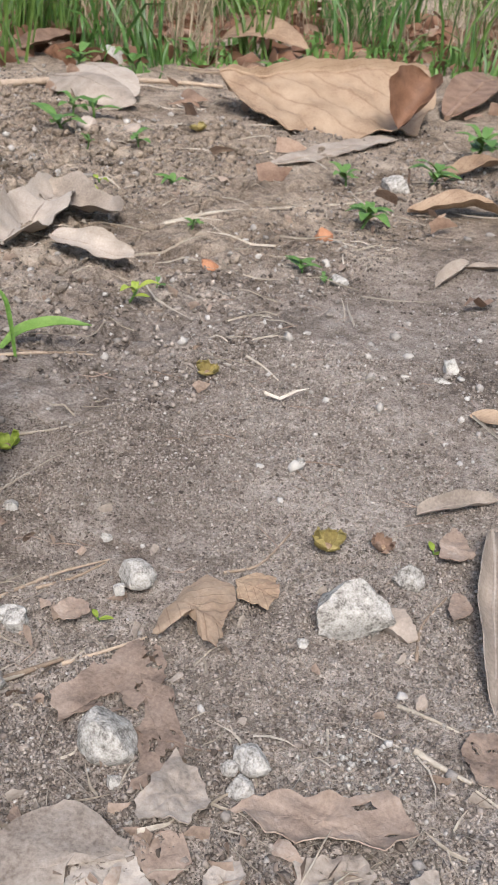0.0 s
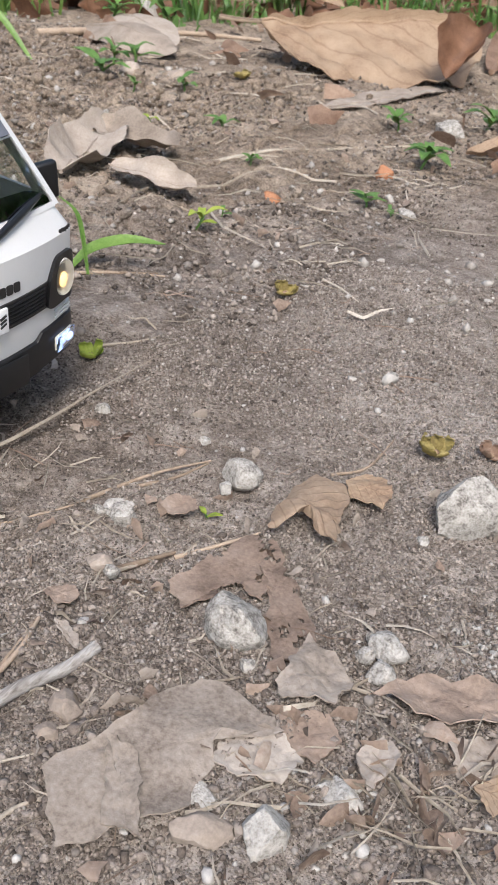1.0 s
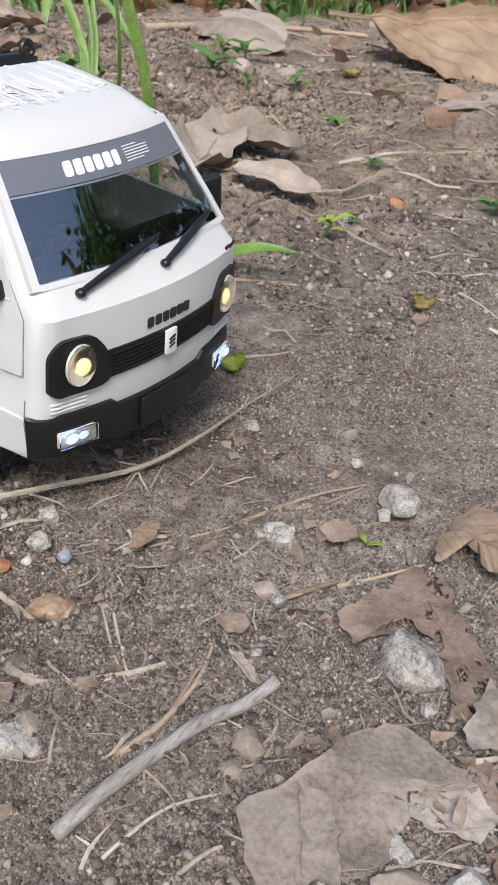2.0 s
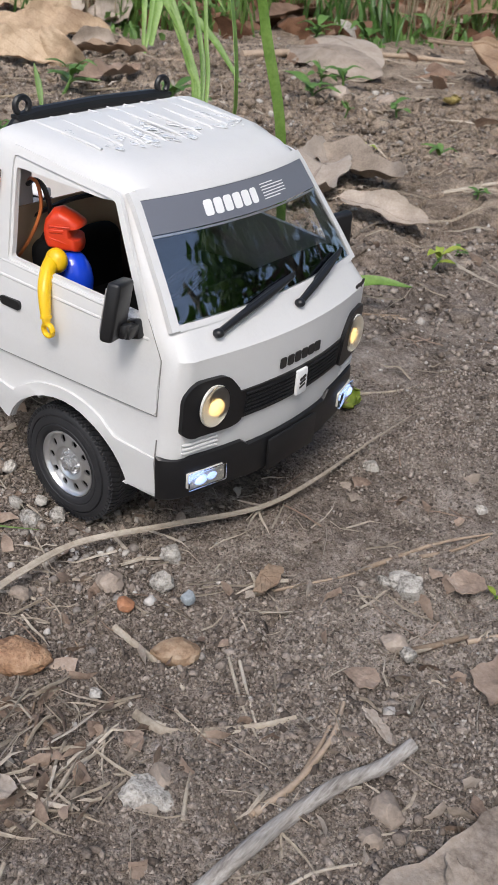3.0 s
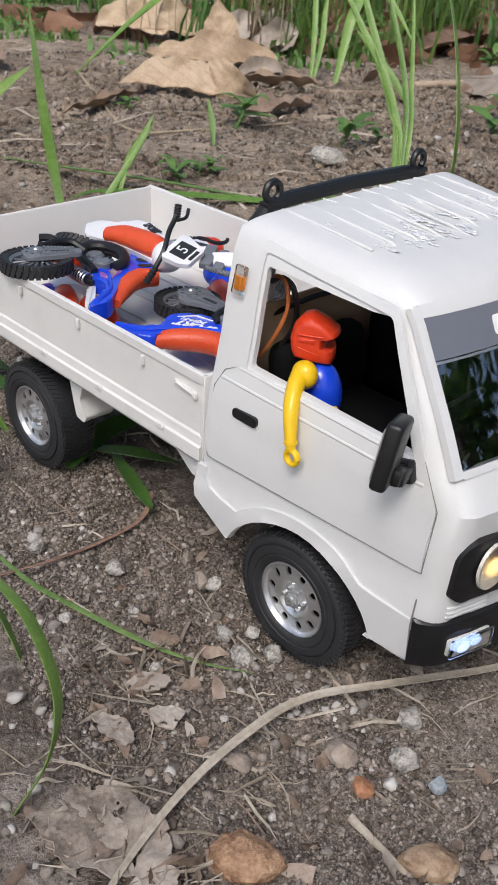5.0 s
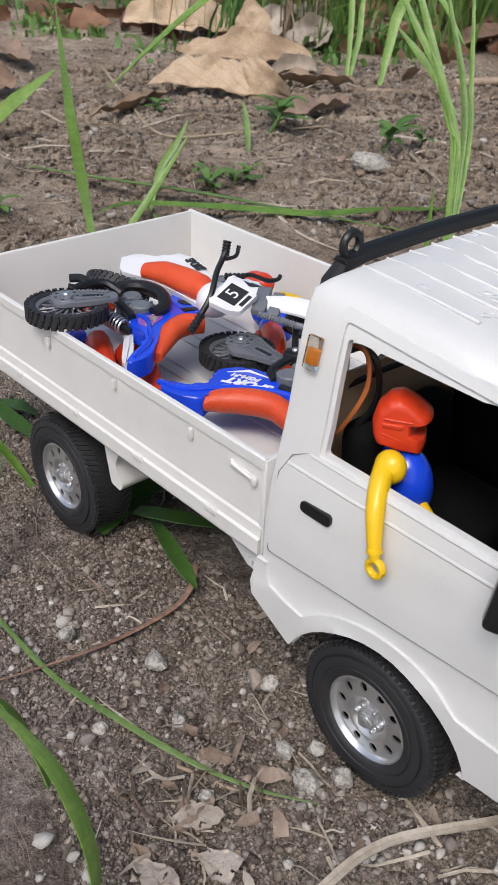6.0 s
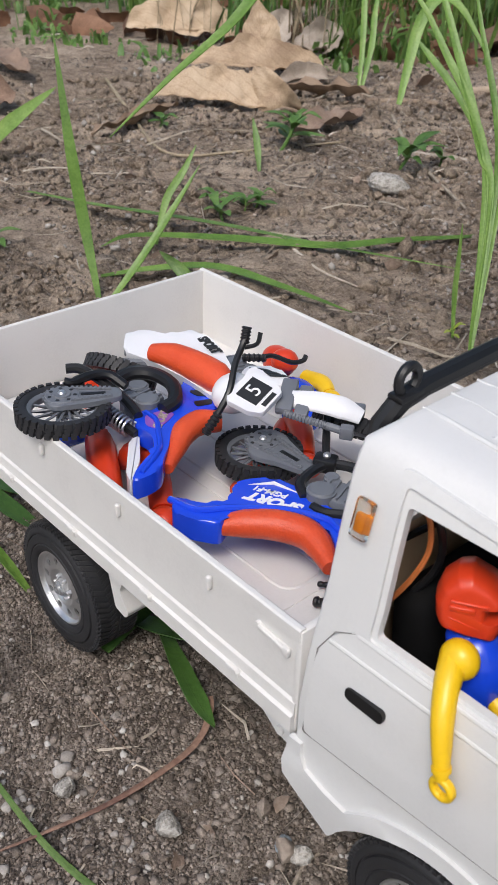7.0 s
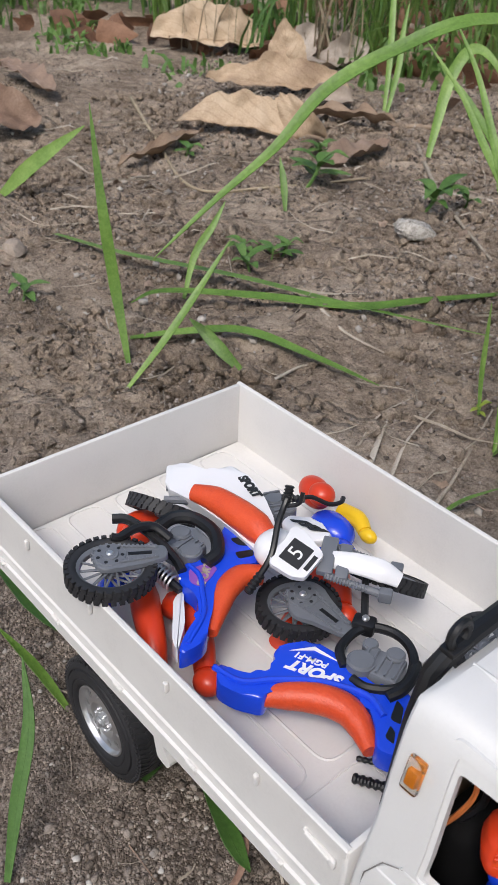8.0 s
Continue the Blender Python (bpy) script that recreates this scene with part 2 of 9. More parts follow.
def leafy(name, stops, rough=0.7, veins=0.25, gap=9.0, slant=0.9, through_light=0.15, scale=35.0, bump=0.6, mottle=0.0):
    """Blade material: noise between colours, with a midrib and slanting side veins on the UV map."""
    m = mat(name, stops, rough, scale, 500.0, 0.0, spread=0.2)
    nodes, links = m.node_tree.nodes, m.node_tree.links
    bsdf = nodes["Principled BSDF"]
    uv = nodes.new("ShaderNodeUVMap").outputs[0]
    split = nodes.new("ShaderNodeSeparateXYZ")
    links.new(uv, split.inputs[0])

    def sums(op, a, b=None, c=None):
        node = nodes.new("ShaderNodeMath")
        node.operation = op
        for slot, v in enumerate((a, b, c)):
            if v is None:
                continue
            if isinstance(v, (int, float)):
                node.inputs[slot].default_value = v
            else:
                links.new(v, node.inputs[slot])
        return node.outputs[0]

    side = sums("ABSOLUTE", sums("SUBTRACT", split.outputs[1], 0.5))
    band = sums("FRACT", sums("MULTIPLY", sums("SUBTRACT", split.outputs[0], sums("MULTIPLY", side, slant)), gap))
    near = sums("ABSOLUTE", sums("SUBTRACT", band, 0.5))
    line = sums("SUBTRACT", 1.0, sums("MINIMUM", sums("MULTIPLY", near, 12.0), 1.0))
    rib = sums("SUBTRACT", 1.0, sums("MINIMUM", sums("MULTIPLY", side, 45.0), 1.0))
    vein = sums("MAXIMUM", line, rib)
    mixed = nodes.new("ShaderNodeMixRGB")
    mixed.blend_type = "MULTIPLY"
    source = bsdf.inputs["Base Color"].links[0].from_socket
    links.new(sums("MULTIPLY", vein, veins), mixed.inputs[0])
    links.new(source, mixed.inputs[1])
    mixed.inputs[2].default_value = (0.42, 0.30, 0.22, 1)
    links.new(mixed.outputs[0], bsdf.inputs["Base Color"])
    fine = noise_node(nodes, links, nodes.new("ShaderNodeTexCoord").outputs["Object"], 260.0)
    node = nodes.new("ShaderNodeBump")
    node.inputs["Strength"].default_value, node.inputs["Distance"].default_value = bump, 0.0008
    links.new(sums("MULTIPLY_ADD", vein, min(0.5, veins * 1.6), fine.outputs[0]), node.inputs["Height"])
    links.new(node.outputs[0], bsdf.inputs["Normal"])
    if through_light:
        thin = nodes.new("ShaderNodeBsdfTranslucent")
        links.new(mixed.outputs[0], thin.inputs[0])
        blend = nodes.new("ShaderNodeMixShader")
        blend.inputs[0].default_value = through_light
        out = nodes["Material Output"]
        links.new(bsdf.outputs[0], blend.inputs[1])
        links.new(thin.outputs[0], blend.inputs[2])
        links.new(blend.outputs[0], out.inputs[0])
    return m


LEAF_TAN = leafy("dry_leaf_tan", [(0.3, (0.15, 0.09, 0.055)), (0.45, (0.27, 0.178, 0.112)), (0.56, (0.36, 0.255, 0.168)), (0.75, (0.46, 0.345, 0.24))], veins=0.45, gap=6.0, scale=16.0)
LEAF_RUST = leafy("rusty_leaf", [(0.3, (0.22, 0.145, 0.095)), (0.5, (0.31, 0.22, 0.15)), (0.7, (0.40, 0.305, 0.22))], veins=0.35, gap=8.0, scale=30.0)
LEAF_PALE = leafy("pale_tan_leaf", [(0.3, (0.30, 0.20, 0.13)), (0.45, (0.44, 0.32, 0.21)), (0.56, (0.55, 0.42, 0.29)), (0.75, (0.64, 0.52, 0.38))], veins=0.3, gap=6.0, scale=16.0)
LEAF_PAPER = leafy("papery_grey_leaf", [(0.3, (0.155, 0.119, 0.092)), (0.42, (0.30, 0.247, 0.20)), (0.55, (0.405, 0.343, 0.287)), (0.75, (0.53, 0.47, 0.405))], veins=0.03, scale=28.0, bump=0.9)
LEAF_MOULD = leafy("mouldering_leaf", [(0.3, (0.12, 0.08, 0.058)), (0.45, (0.25, 0.18, 0.135)), (0.6, (0.36, 0.272, 0.212)), (0.75, (0.48, 0.395, 0.325))], veins=0.03, scale=45.0, bump=1.0)
LEAF_BROWN = leafy("dry_leaf_brown", [(0.3, (0.15, 0.085, 0.055)), (0.5, (0.27, 0.175, 0.12)), (0.7, (0.39, 0.28, 0.20))], veins=0.15)
LEAF_GREY = leafy("dry_leaf_grey", [(0.3, (0.21, 0.168, 0.132)), (0.5, (0.36, 0.298, 0.243)), (0.7, (0.48, 0.412, 0.348))], veins=0.10, gap=7.0)
HUSK_BROWN = mat("brown_husk", [(0.32, (0.12, 0.055, 0.03)), (0.45, (0.28, 0.155, 0.085)), (0.58, (0.40, 0.245, 0.145)), (0.75, (0.52, 0.37, 0.25))], 0.65, 160.0, 700.0, 1.0, 0.0022)
HUSK_TAN = mat("tan_husk", [(0.32, (0.16, 0.095, 0.055)), (0.48, (0.30, 0.20, 0.125)), (0.6, (0.38, 0.28, 0.19)), (0.75, (0.48, 0.39, 0.29))], 0.65, 120.0, 600.0, 0.8, 0.0015)
LEAF_DARK = leafy("dark_brown_leaf", [(0.3, (0.09, 0.04, 0.022)), (0.5, (0.18, 0.09, 0.05)), (0.7, (0.28, 0.15, 0.09))], veins=0.15)
LEAF_ROT = leafy("rotten_leaf", [(0.3, (0.19, 0.125, 0.09)), (0.5, (0.30, 0.21, 0.155)), (0.7, (0.40, 0.31, 0.25))], veins=0.12, gap=6.0)
LEAF_GREEN = leafy("green_leaf", [(0.3, (0.072, 0.155, 0.034)), (0.5, (0.125, 0.245, 0.058)), (0.7, (0.20, 0.34, 0.095))], 0.45, 0.12, 6.0, through_light=0.3)
LEAF_LIME = leafy("yellow_green_leaf", [(0.3, (0.20, 0.28, 0.03)), (0.5, (0.33, 0.42, 0.06)), (0.7, (0.48, 0.52, 0.10))], 0.5, 0.1, 6.0, through_light=0.3)
GRASS = leafy("grass_blade", [(0.3, (0.085, 0.175, 0.026)), (0.5, (0.155, 0.285, 0.05)), (0.7, (0.25, 0.39, 0.09))], 0.42, 0.15, 0.01, through_light=0.25)
# darker copy of the grass green, with shade put into the colour
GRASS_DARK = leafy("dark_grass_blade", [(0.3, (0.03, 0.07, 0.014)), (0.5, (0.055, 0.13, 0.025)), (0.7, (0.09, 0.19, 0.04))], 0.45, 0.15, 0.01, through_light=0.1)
# copy for the bank, less dark, its colour also lowered for shade
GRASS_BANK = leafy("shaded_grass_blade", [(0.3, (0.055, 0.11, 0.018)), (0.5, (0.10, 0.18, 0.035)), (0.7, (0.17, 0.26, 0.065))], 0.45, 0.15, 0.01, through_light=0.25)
GRASS_MID = leafy("olive_grass_blade", [(0.3, (0.05, 0.10, 0.02)), (0.5, (0.10, 0.175, 0.04)), (0.7, (0.17, 0.25, 0.075))], 0.5, 0.15, 0.01, through_light=0.15)
LEAF_WITHER = leafy("withered_blade", [(0.3, (0.085, 0.04, 0.03)), (0.5, (0.20, 0.11, 0.08)), (0.7, (0.36, 0.23, 0.16))], 0.6, 0.3, 0.01, through_light=0.05)
STRAW = leafy("straw", [(0.3, (0.24, 0.195, 0.145)), (0.5, (0.40, 0.345, 0.275)), (0.7, (0.56, 0.50, 0.425))], 0.7, 0.3, 0.01, through_light=0.05)
TWIG_STRAW = leafy("brown_straw", [(0.3, (0.13, 0.10, 0.06)), (0.5, (0.25, 0.20, 0.13)), (0.7, (0.40, 0.33, 0.23))], 0.7, 0.3, 0.01, through_light=0.05)
TWIG = mat("brown_twig", [(0.3, (0.12, 0.085, 0.06)), (0.5, (0.25, 0.185, 0.13)), (0.7, (0.40, 0.31, 0.23))], 0.85, 60.0, 500.0, 0.7, 0.0008, spread=0.4)


def weathered_wood(name):
    """Grey stick wood: long streaks of grain along y, with dark checks."""
    m = mat(name, [(0.32, (0.09, 0.075, 0.062)), (0.44, (0.23, 0.205, 0.182)), (0.55, (0.34, 0.315, 0.288)), (0.72, (0.50, 0.475, 0.445))], 0.85, 330.0, 1500.0, 0.9, 0.0009)
    nodes, links = m.node_tree.nodes, m.node_tree.links
    coord = next(n for n in nodes if n.type == "TEX_COORD").outputs["Object"]
    along = nodes.new("ShaderNodeMapping")
    along.inputs["Rotation"].default_value = (0, 0, radians(18))
    along.inputs["Scale"].default_value = (1.0, 0.10, 1.0)
    links.new(coord, along.inputs[0])
    for n in [n for n in nodes if n.type == "TEX_NOISE"]:
        links.new(along.outputs[0], n.inputs["Vector"])
    return m


OLD_WOOD = weathered_wood("weathered_stick")
PETAL = leafy("yellow_dry_flower", [(0.3, (0.15, 0.11, 0.03)), (0.5, (0.30, 0.235, 0.07)), (0.7, (0.43, 0.35, 0.15))], 0.7, 0.1)


# ---- mesh helpers ----
def sharpen(me, degrees=32):
    """Smooth shading with hard edges where faces meet at more than that angle."""
    bm = bmesh.new()
    bm.from_mesh(me)
    for f in bm.faces:
        f.smooth = True
    for e in bm.edges:
        e.smooth = len(e.link_faces) == 2 and e.calc_face_angle(0) < radians(degrees)
    bm.to_mesh(me)
    bm.free()


def part(name, bm, material, parent=None, label="", at=None, smooth=32, clean=True):
    """Links a bmesh as one mesh object under a thing or a part."""
    me = bpy.data.meshes.new(name)
    if clean:
        bmesh.ops.recalc_face_normals(bm, faces=bm.faces)
    bm.to_mesh(me)
    bm.free()
    sharpen(me, smooth)
    for one in material if isinstance(material, (list, tuple)) else [material]:
        me.materials.append(one)
    ob = new(name, me)
    if at is not None:
        ob.matrix_basis = at
    if parent is not None:
        ob.parent = parent
    if label:
        tagged(ob, label)
    return ob


def mm(*v):
    return Vector(v) / 1000


def box(bm, centre, size, turn=None, bevel=0.0, segments=2, slot=0):
    """A box, in metres, with rounded edges, added to bm."""
    made = bmesh.ops.create_cube(bm, size=1)["verts"]
    bmesh.ops.scale(bm, vec=size, verts=made)
    if bevel:
        edges = list({e for v in made for e in v.link_edges})
        made = bmesh.ops.bevel(bm, geom=edges, offset=bevel, segments=segments, affect="EDGES", profile=0.5)["verts"]
        made = list({v for v in made})
    if turn is not None:
        bmesh.ops.rotate(bm, cent=(0, 0, 0), matrix=turn.to_3x3(), verts=made)
    bmesh.ops.translate(bm, vec=centre, verts=made)
    for f in {f for v in made for f in v.link_faces}:
        f.material_index = slot
    return made


def spin(bm, profile, n, m=None, slot=0, close=False):
    """Turns a profile of (radius, height) about z; m places it."""
    m = m or Matrix()
    rings = []
    for k in range(n):
        a = 2 * math.pi * k / n
        rings.append([bm.verts.new(m @ Vector((r * math.cos(a), r * math.sin(a), h))) for r, h in profile])
    count = len(profile)
    for k in range(n):
        a, b = rings[k], rings[(k + 1) % n]
        for j in range(count if close else count - 1):
            q = (j + 1) % count
            f = bm.faces.new((a[j], b[j], b[q], a[q]))
            f.material_index = slot
    return rings


def tube(bm, points, radius, n=8, slot=0, ends=True, flat=1.0):
    """A round bar along points; radius is one number or one for each point."""
    points = [Vector(p) for p in points]
    radii = radius if isinstance(radius, (list, tuple)) else [radius] * len(points)
    rings, side = [], None
    for k, p in enumerate(points):
        way = (points[min(k + 1, len(points) - 1)] - points[max(k - 1, 0)]).normalized()
        if side is None:
            side = way.orthogonal().normalized()
        side = (side - way * side.dot(way)).normalized()
        other = way.cross(side)
        rings.append([bm.verts.new(p + radii[k] * (side * math.cos(a) + flat * other * math.sin(a))) for a in (2 * math.pi * j / n for j in range(n))])
    for a, b in zip(rings, rings[1:]):
        for j in range(n):
            bm.faces.new((a[j], a[(j + 1) % n], b[(j + 1) % n], b[j])).material_index = slot
    if ends:
        bm.faces.new(rings[0][::-1]).material_index = slot
        bm.faces.new(rings[-1]).material_index = slot
    return rings


def curve_through(points, steps=6):
    """A smooth line through points (Catmull-Rom)."""
    p = [Vector(q) for q in points]
    p = [2 * p[0] - p[1]] + p + [2 * p[-1] - p[-2]]
    out = []
    for k in range(1, len(p) - 2):
        for j in range(steps):
            t = j / steps
            a, b, c, d = p[k - 1], p[k], p[k + 1], p[k + 2]
            out.append(0.5 * (2 * b + (c - a) * t + (2 * a - 5 * b + 4 * c - d) * t * t + (3 * b - a - 3 * c + d) * t ** 3))
    return out + [p[-2]]


def blob(bm, centre, size, level=2, rough=0.0, seed=0, turn=None, slot=0):
    """A rounded lump with an uneven surface."""
    made = bmesh.ops.create_icosphere(bm, subdivisions=level, radius=1)["verts"]
    for v in made:
        if rough:
            v.co *= 1 + rough * noise.fractal(v.co * 1.7 + Vector((seed * 7.3, seed * 3.1, seed)), 1.0, 2.0, 3)
        v.co = Vector((v.co.x * size[0], v.co.y * size[1], v.co.z * size[2]))
    if turn is not None:
        bmesh.ops.rotate(bm, cent=(0, 0, 0), matrix=turn.to_3x3(), verts=made)
    bmesh.ops.translate(bm, vec=centre, verts=made)
    for f in {f for v in made for f in v.link_faces}:
        f.material_index = slot
    return made


def prism(bm, outline, depth, m=None, slot=0, bevel=0.0):
    """A flat outline of (x, y) given a thickness along z from 0 to depth."""
    m = m or Matrix()
    low = [bm.verts.new((x, y, 0)) for x, y in outline]
    high = [bm.verts.new((x, y, depth)) for x, y in outline]
    faces = [bm.faces.new(low[::-1]), bm.faces.new(high)]
    n = len(low)
    faces += [bm.faces.new((low[k], low[(k + 1) % n], high[(k + 1) % n], high[k])) for k in range(n)]
    verts = low + high
    if bevel:
        edges = list({e for f in faces[1:2] for e in f.edges})
        made = bmesh.ops.bevel(bm, geom=edges, offset=bevel, segments=2, affect="EDGES", profile=0.5)
        verts = list({v for v in low} | {v for v in high if v.is_valid} | set(made["verts"]))
        verts = [v for v in verts if v.is_valid]
    bmesh.ops.transform(bm, matrix=m, verts=verts, space=Matrix())
    for f in {f for v in verts for f in v.link_faces}:
        f.material_index = slot
    return verts


def rounded(corners, radius, steps=4):
    """An outline with its corners rounded off."""
    out, n = [], len(corners)
    for k in range(n):
        p, q, r = (Vector(corners[j % n]) for j in (k - 1, k, k + 1))
        a, b = (p - q), (r - q)
        size = min(radius, a.length * 0.45, b.length * 0.45)
        a, b = q + a.normalized() * size, q + b.normalized() * size
        for j in range(steps + 1):
            t = j / steps
            out.append(tuple((1 - t) ** 2 * a + 2 * t * (1 - t) * q + t * t * b))
    return out


def thing(name, label, category, group="", at=None, kind=""):
    ob = new(name)
    ob.empty_display_size = 0.02
    if at is not None:
        ob.matrix_basis = at
    return tagged(ob, label, category, group, kind)


def baked(ob):
    """Turns the modifiers of ob into plain mesh."""
    deps = bpy.context.evaluated_depsgraph_get()
    me = bpy.data.meshes.new_from_object(ob.evaluated_get(deps))
    ob.modifiers.clear()
    ob.data = me
    sharpen(me, 30)
    return ob


def lettering(name, text, size, m, material, parent, depth=0.0003, shear=0.0, bold=0.0):
    """Words in the built-in font as a mesh."""
    data = bpy.data.curves.new(name, "FONT")
    data.body, data.size, data.extrude, data.shear = text, size, depth, shear
    data.align_x, data.align_y, data.offset = "CENTER", "CENTER", bold
    data.resolution_u = 4
    ob = new(name, data)
    deps = bpy.context.evaluated_depsgraph_get()
    me = bpy.data.meshes.new_from_object(ob.evaluated_get(deps))
    bpy.data.objects.remove(ob)
    bm = bmesh.new()
    bm.from_mesh(me)
    return part(name, bm, material, parent, at=m, clean=False)


# ---- ground ----
LATTICE = np.random.default_rng(5).random((256, 256))


def value_noise(x, y):
    xi, yi = np.floor(x).astype(int), np.floor(y).astype(int)
    fx, fy = x - xi, y - yi
    fx, fy = fx * fx * (3 - 2 * fx), fy * fy * (3 - 2 * fy)
    a, b = LATTICE[xi & 255, yi & 255], LATTICE[(xi + 1) & 255, yi & 255]
    c, d = LATTICE[xi & 255, (yi + 1) & 255], LATTICE[(xi + 1) & 255, (yi + 1) & 255]
    return (a * (1 - fx) + b * fx) * (1 - fy) + (c * (1 - fx) + d * fx) * fy - 0.5


def cells(x, y):
    """Distances to the nearest and second nearest point of a jittered lattice."""
    xi, yi = np.floor(x).astype(int), np.floor(y).astype(int)
    best, second = np.full(np.shape(x), 9.0), np.full(np.shape(x), 9.0)
    for i in (-1, 0, 1):
        for j in (-1, 0, 1):
            cx, cy = xi + i, yi + j
            d = np.hypot(cx + 0.9 * LATTICE[cx & 255, cy & 255] - x, cy + 0.9 * LATTICE[(cx + 91) & 255, (cy + 37) & 255] - y)
            second = np.minimum(second, np.maximum(best, d))
            best = np.minimum(best, d)
    return best, second


def smooth_height(x, y):
    """The lie of the land: level, with a slight rise beyond the truck's nose."""
    x, y = np.asarray(x, float), np.asarray(y, float)
    return 0.02 * np.clip(x - 0.16, 0, 1) + np.zeros_like(y)


# short cracks in the near earth: from (x, y) to (x, y)
NEAR_CRACKS = ((-0.053, -0.064, -0.058, -0.083), (-0.058, -0.083, -0.051, -0.093), (-0.097, -0.087, -0.093, -0.077), (-0.093, -0.077, -0.097, -0.066), (0.112, -0.062, 0.124, -0.040))


def height(x, y):
    """The land with its bumps, clods, crumbs and shrinkage cracks."""
    x, y = np.asarray(x, float), np.asarray(y, float)
    far = np.clip((y - 0.09 + 0.4 * np.clip(-0.34 - x, 0, 0.2)) / 0.12, 0, 1) * np.clip((0.06 - x) / 0.12, 0.12, 1)
    near_truck = np.exp(-(((x + 0.1) / 0.17) ** 4 + (y / 0.1) ** 4))
    trodden = np.clip((x - 0.03) / 0.08, 0, 1) * np.clip((y - 0.06) / 0.1, 0, 1)
    loose = 1 - 0.6 * trodden
    lump = 0.010 * value_noise(x * 11 + 3, y * 11) * (1 - 0.7 * near_truck)
    clod = (0.0045 + 0.003 * far) * loose * value_noise(x * 34, y * 34 + 9)
    crumb = 0.0034 * loose * value_noise(x * 95 + 40, y * 95)
    grain = 0.0024 * loose * value_noise(x * 190, y * 190 + 77)
    wx, wy = x + 0.020 * value_noise(x * 42, y * 42 + 31), y + 0.020 * value_noise(x * 42 + 63, y * 42)
    near, next_one = cells(wx * 19 + 7, wy * 19)
    small, small_next = cells(wx * 60, wy * 60 + 5)
    dry = far * np.clip(value_noise(x * 6 + 11, y * 6) * 4 + 0.9, 0, 1)
    crack = 0.013 * np.clip(1 - (next_one - near) / 0.075, 0, 1) + 0.003 * np.clip(1 - (small_next - small) / 0.15, 0, 1)
    pit = 0.012 * np.exp(-(((x - 0.094) / 0.0022) ** 2 + ((y + 0.011) / 0.0034) ** 2)) + 0.008 * np.exp(-(((x + 0.050) / 0.0026) ** 2 + ((y + 0.097) / 0.0026) ** 2))
    for x0, y0, x1, y1 in NEAR_CRACKS:
        u = np.clip(((wx - x0) * (x1 - x0) + (wy - y0) * (y1 - y0)) / ((x1 - x0) ** 2 + (y1 - y0) ** 2), 0, 1)
        pit = np.maximum(pit, 0.007 * np.exp(-((wx - x0 - u * (x1 - x0)) ** 2 + (wy - y0 - u * (y1 - y0)) ** 2) / 0.0017 ** 2))
    return smooth_height(x, y) + lump + clod + crumb + grain - pit + dry * (0.005 * (0.6 - near) - crack)


def ground_axis(low, high, step, reach, growth):
    core = list(np.arange(low, high, step))
    out, d, v = [], step, high
    while v < reach:
        out.append(v)
        d *= growth
        v += d
    back, d, v = [], step, low
    while v > -reach:
        d *= growth
        v -= d
        back.append(v)
    return np.array(back[::-1] + core + out)


gx, gy = ground_axis(-0.42, 0.42, 0.0022, 40, 1.045), ground_axis(-0.22, 0.42, 0.0021, 40, 1.045)
GX, GY = np.meshgrid(gx, gy, indexing="ij")
GZ = height(GX, GY)
ground_mesh = bpy.data.meshes.new("ground")
index = np.arange(GX.size).reshape(GX.shape)
quads = np.stack([index[:-1, :-1], index[1:, :-1], index[1:, 1:], index[:-1, 1:]], -1).reshape(-1, 4)
ground_mesh.from_pydata(np.stack([GX, GY, GZ], -1).reshape(-1, 3).tolist(), [], quads.tolist())
ground_mesh.polygons.foreach_set("use_smooth", np.ones(len(quads), bool))
ground_mesh.materials.append(SOIL)
ground = tagged(new("ground", ground_mesh), "dry grey-brown earth with crumbs and clods", "ground", kind="structure")


def on_ground(x, y, lift=0.0):
    return Vector((x, y, float(height(x, y)) + lift))


ICO = bmesh.new()
bmesh.ops.create_icosphere(ICO, subdivisions=1, radius=1)
ICO_V = np.array([v.co[:] for v in ICO.verts])
ICO_F = np.array([[v.index for v in f.verts] for f in ICO.faces])
ICO.free()
PEBBLE = bmesh.new()
bmesh.ops.create_icosphere(PEBBLE, subdivisions=2, radius=1)
PEBBLE_V = np.array([v.co[:] for v in PEBBLE.verts])
PEBBLE_F = np.array([[v.index for v in f.verts] for f in PEBBLE.faces])
PEBBLE.free()


OCT_V = np.array([(1, 0, 0), (-1, 0, 0), (0, 1, 0), (0, -1, 0), (0, 0, 1), (0, 0, -1)], float)
OCT_F = np.array([(0, 2, 4), (2, 1, 4), (1, 3, 4), (3, 0, 4), (2, 0, 5), (1, 2, 5), (3, 1, 5), (0, 3, 5)])


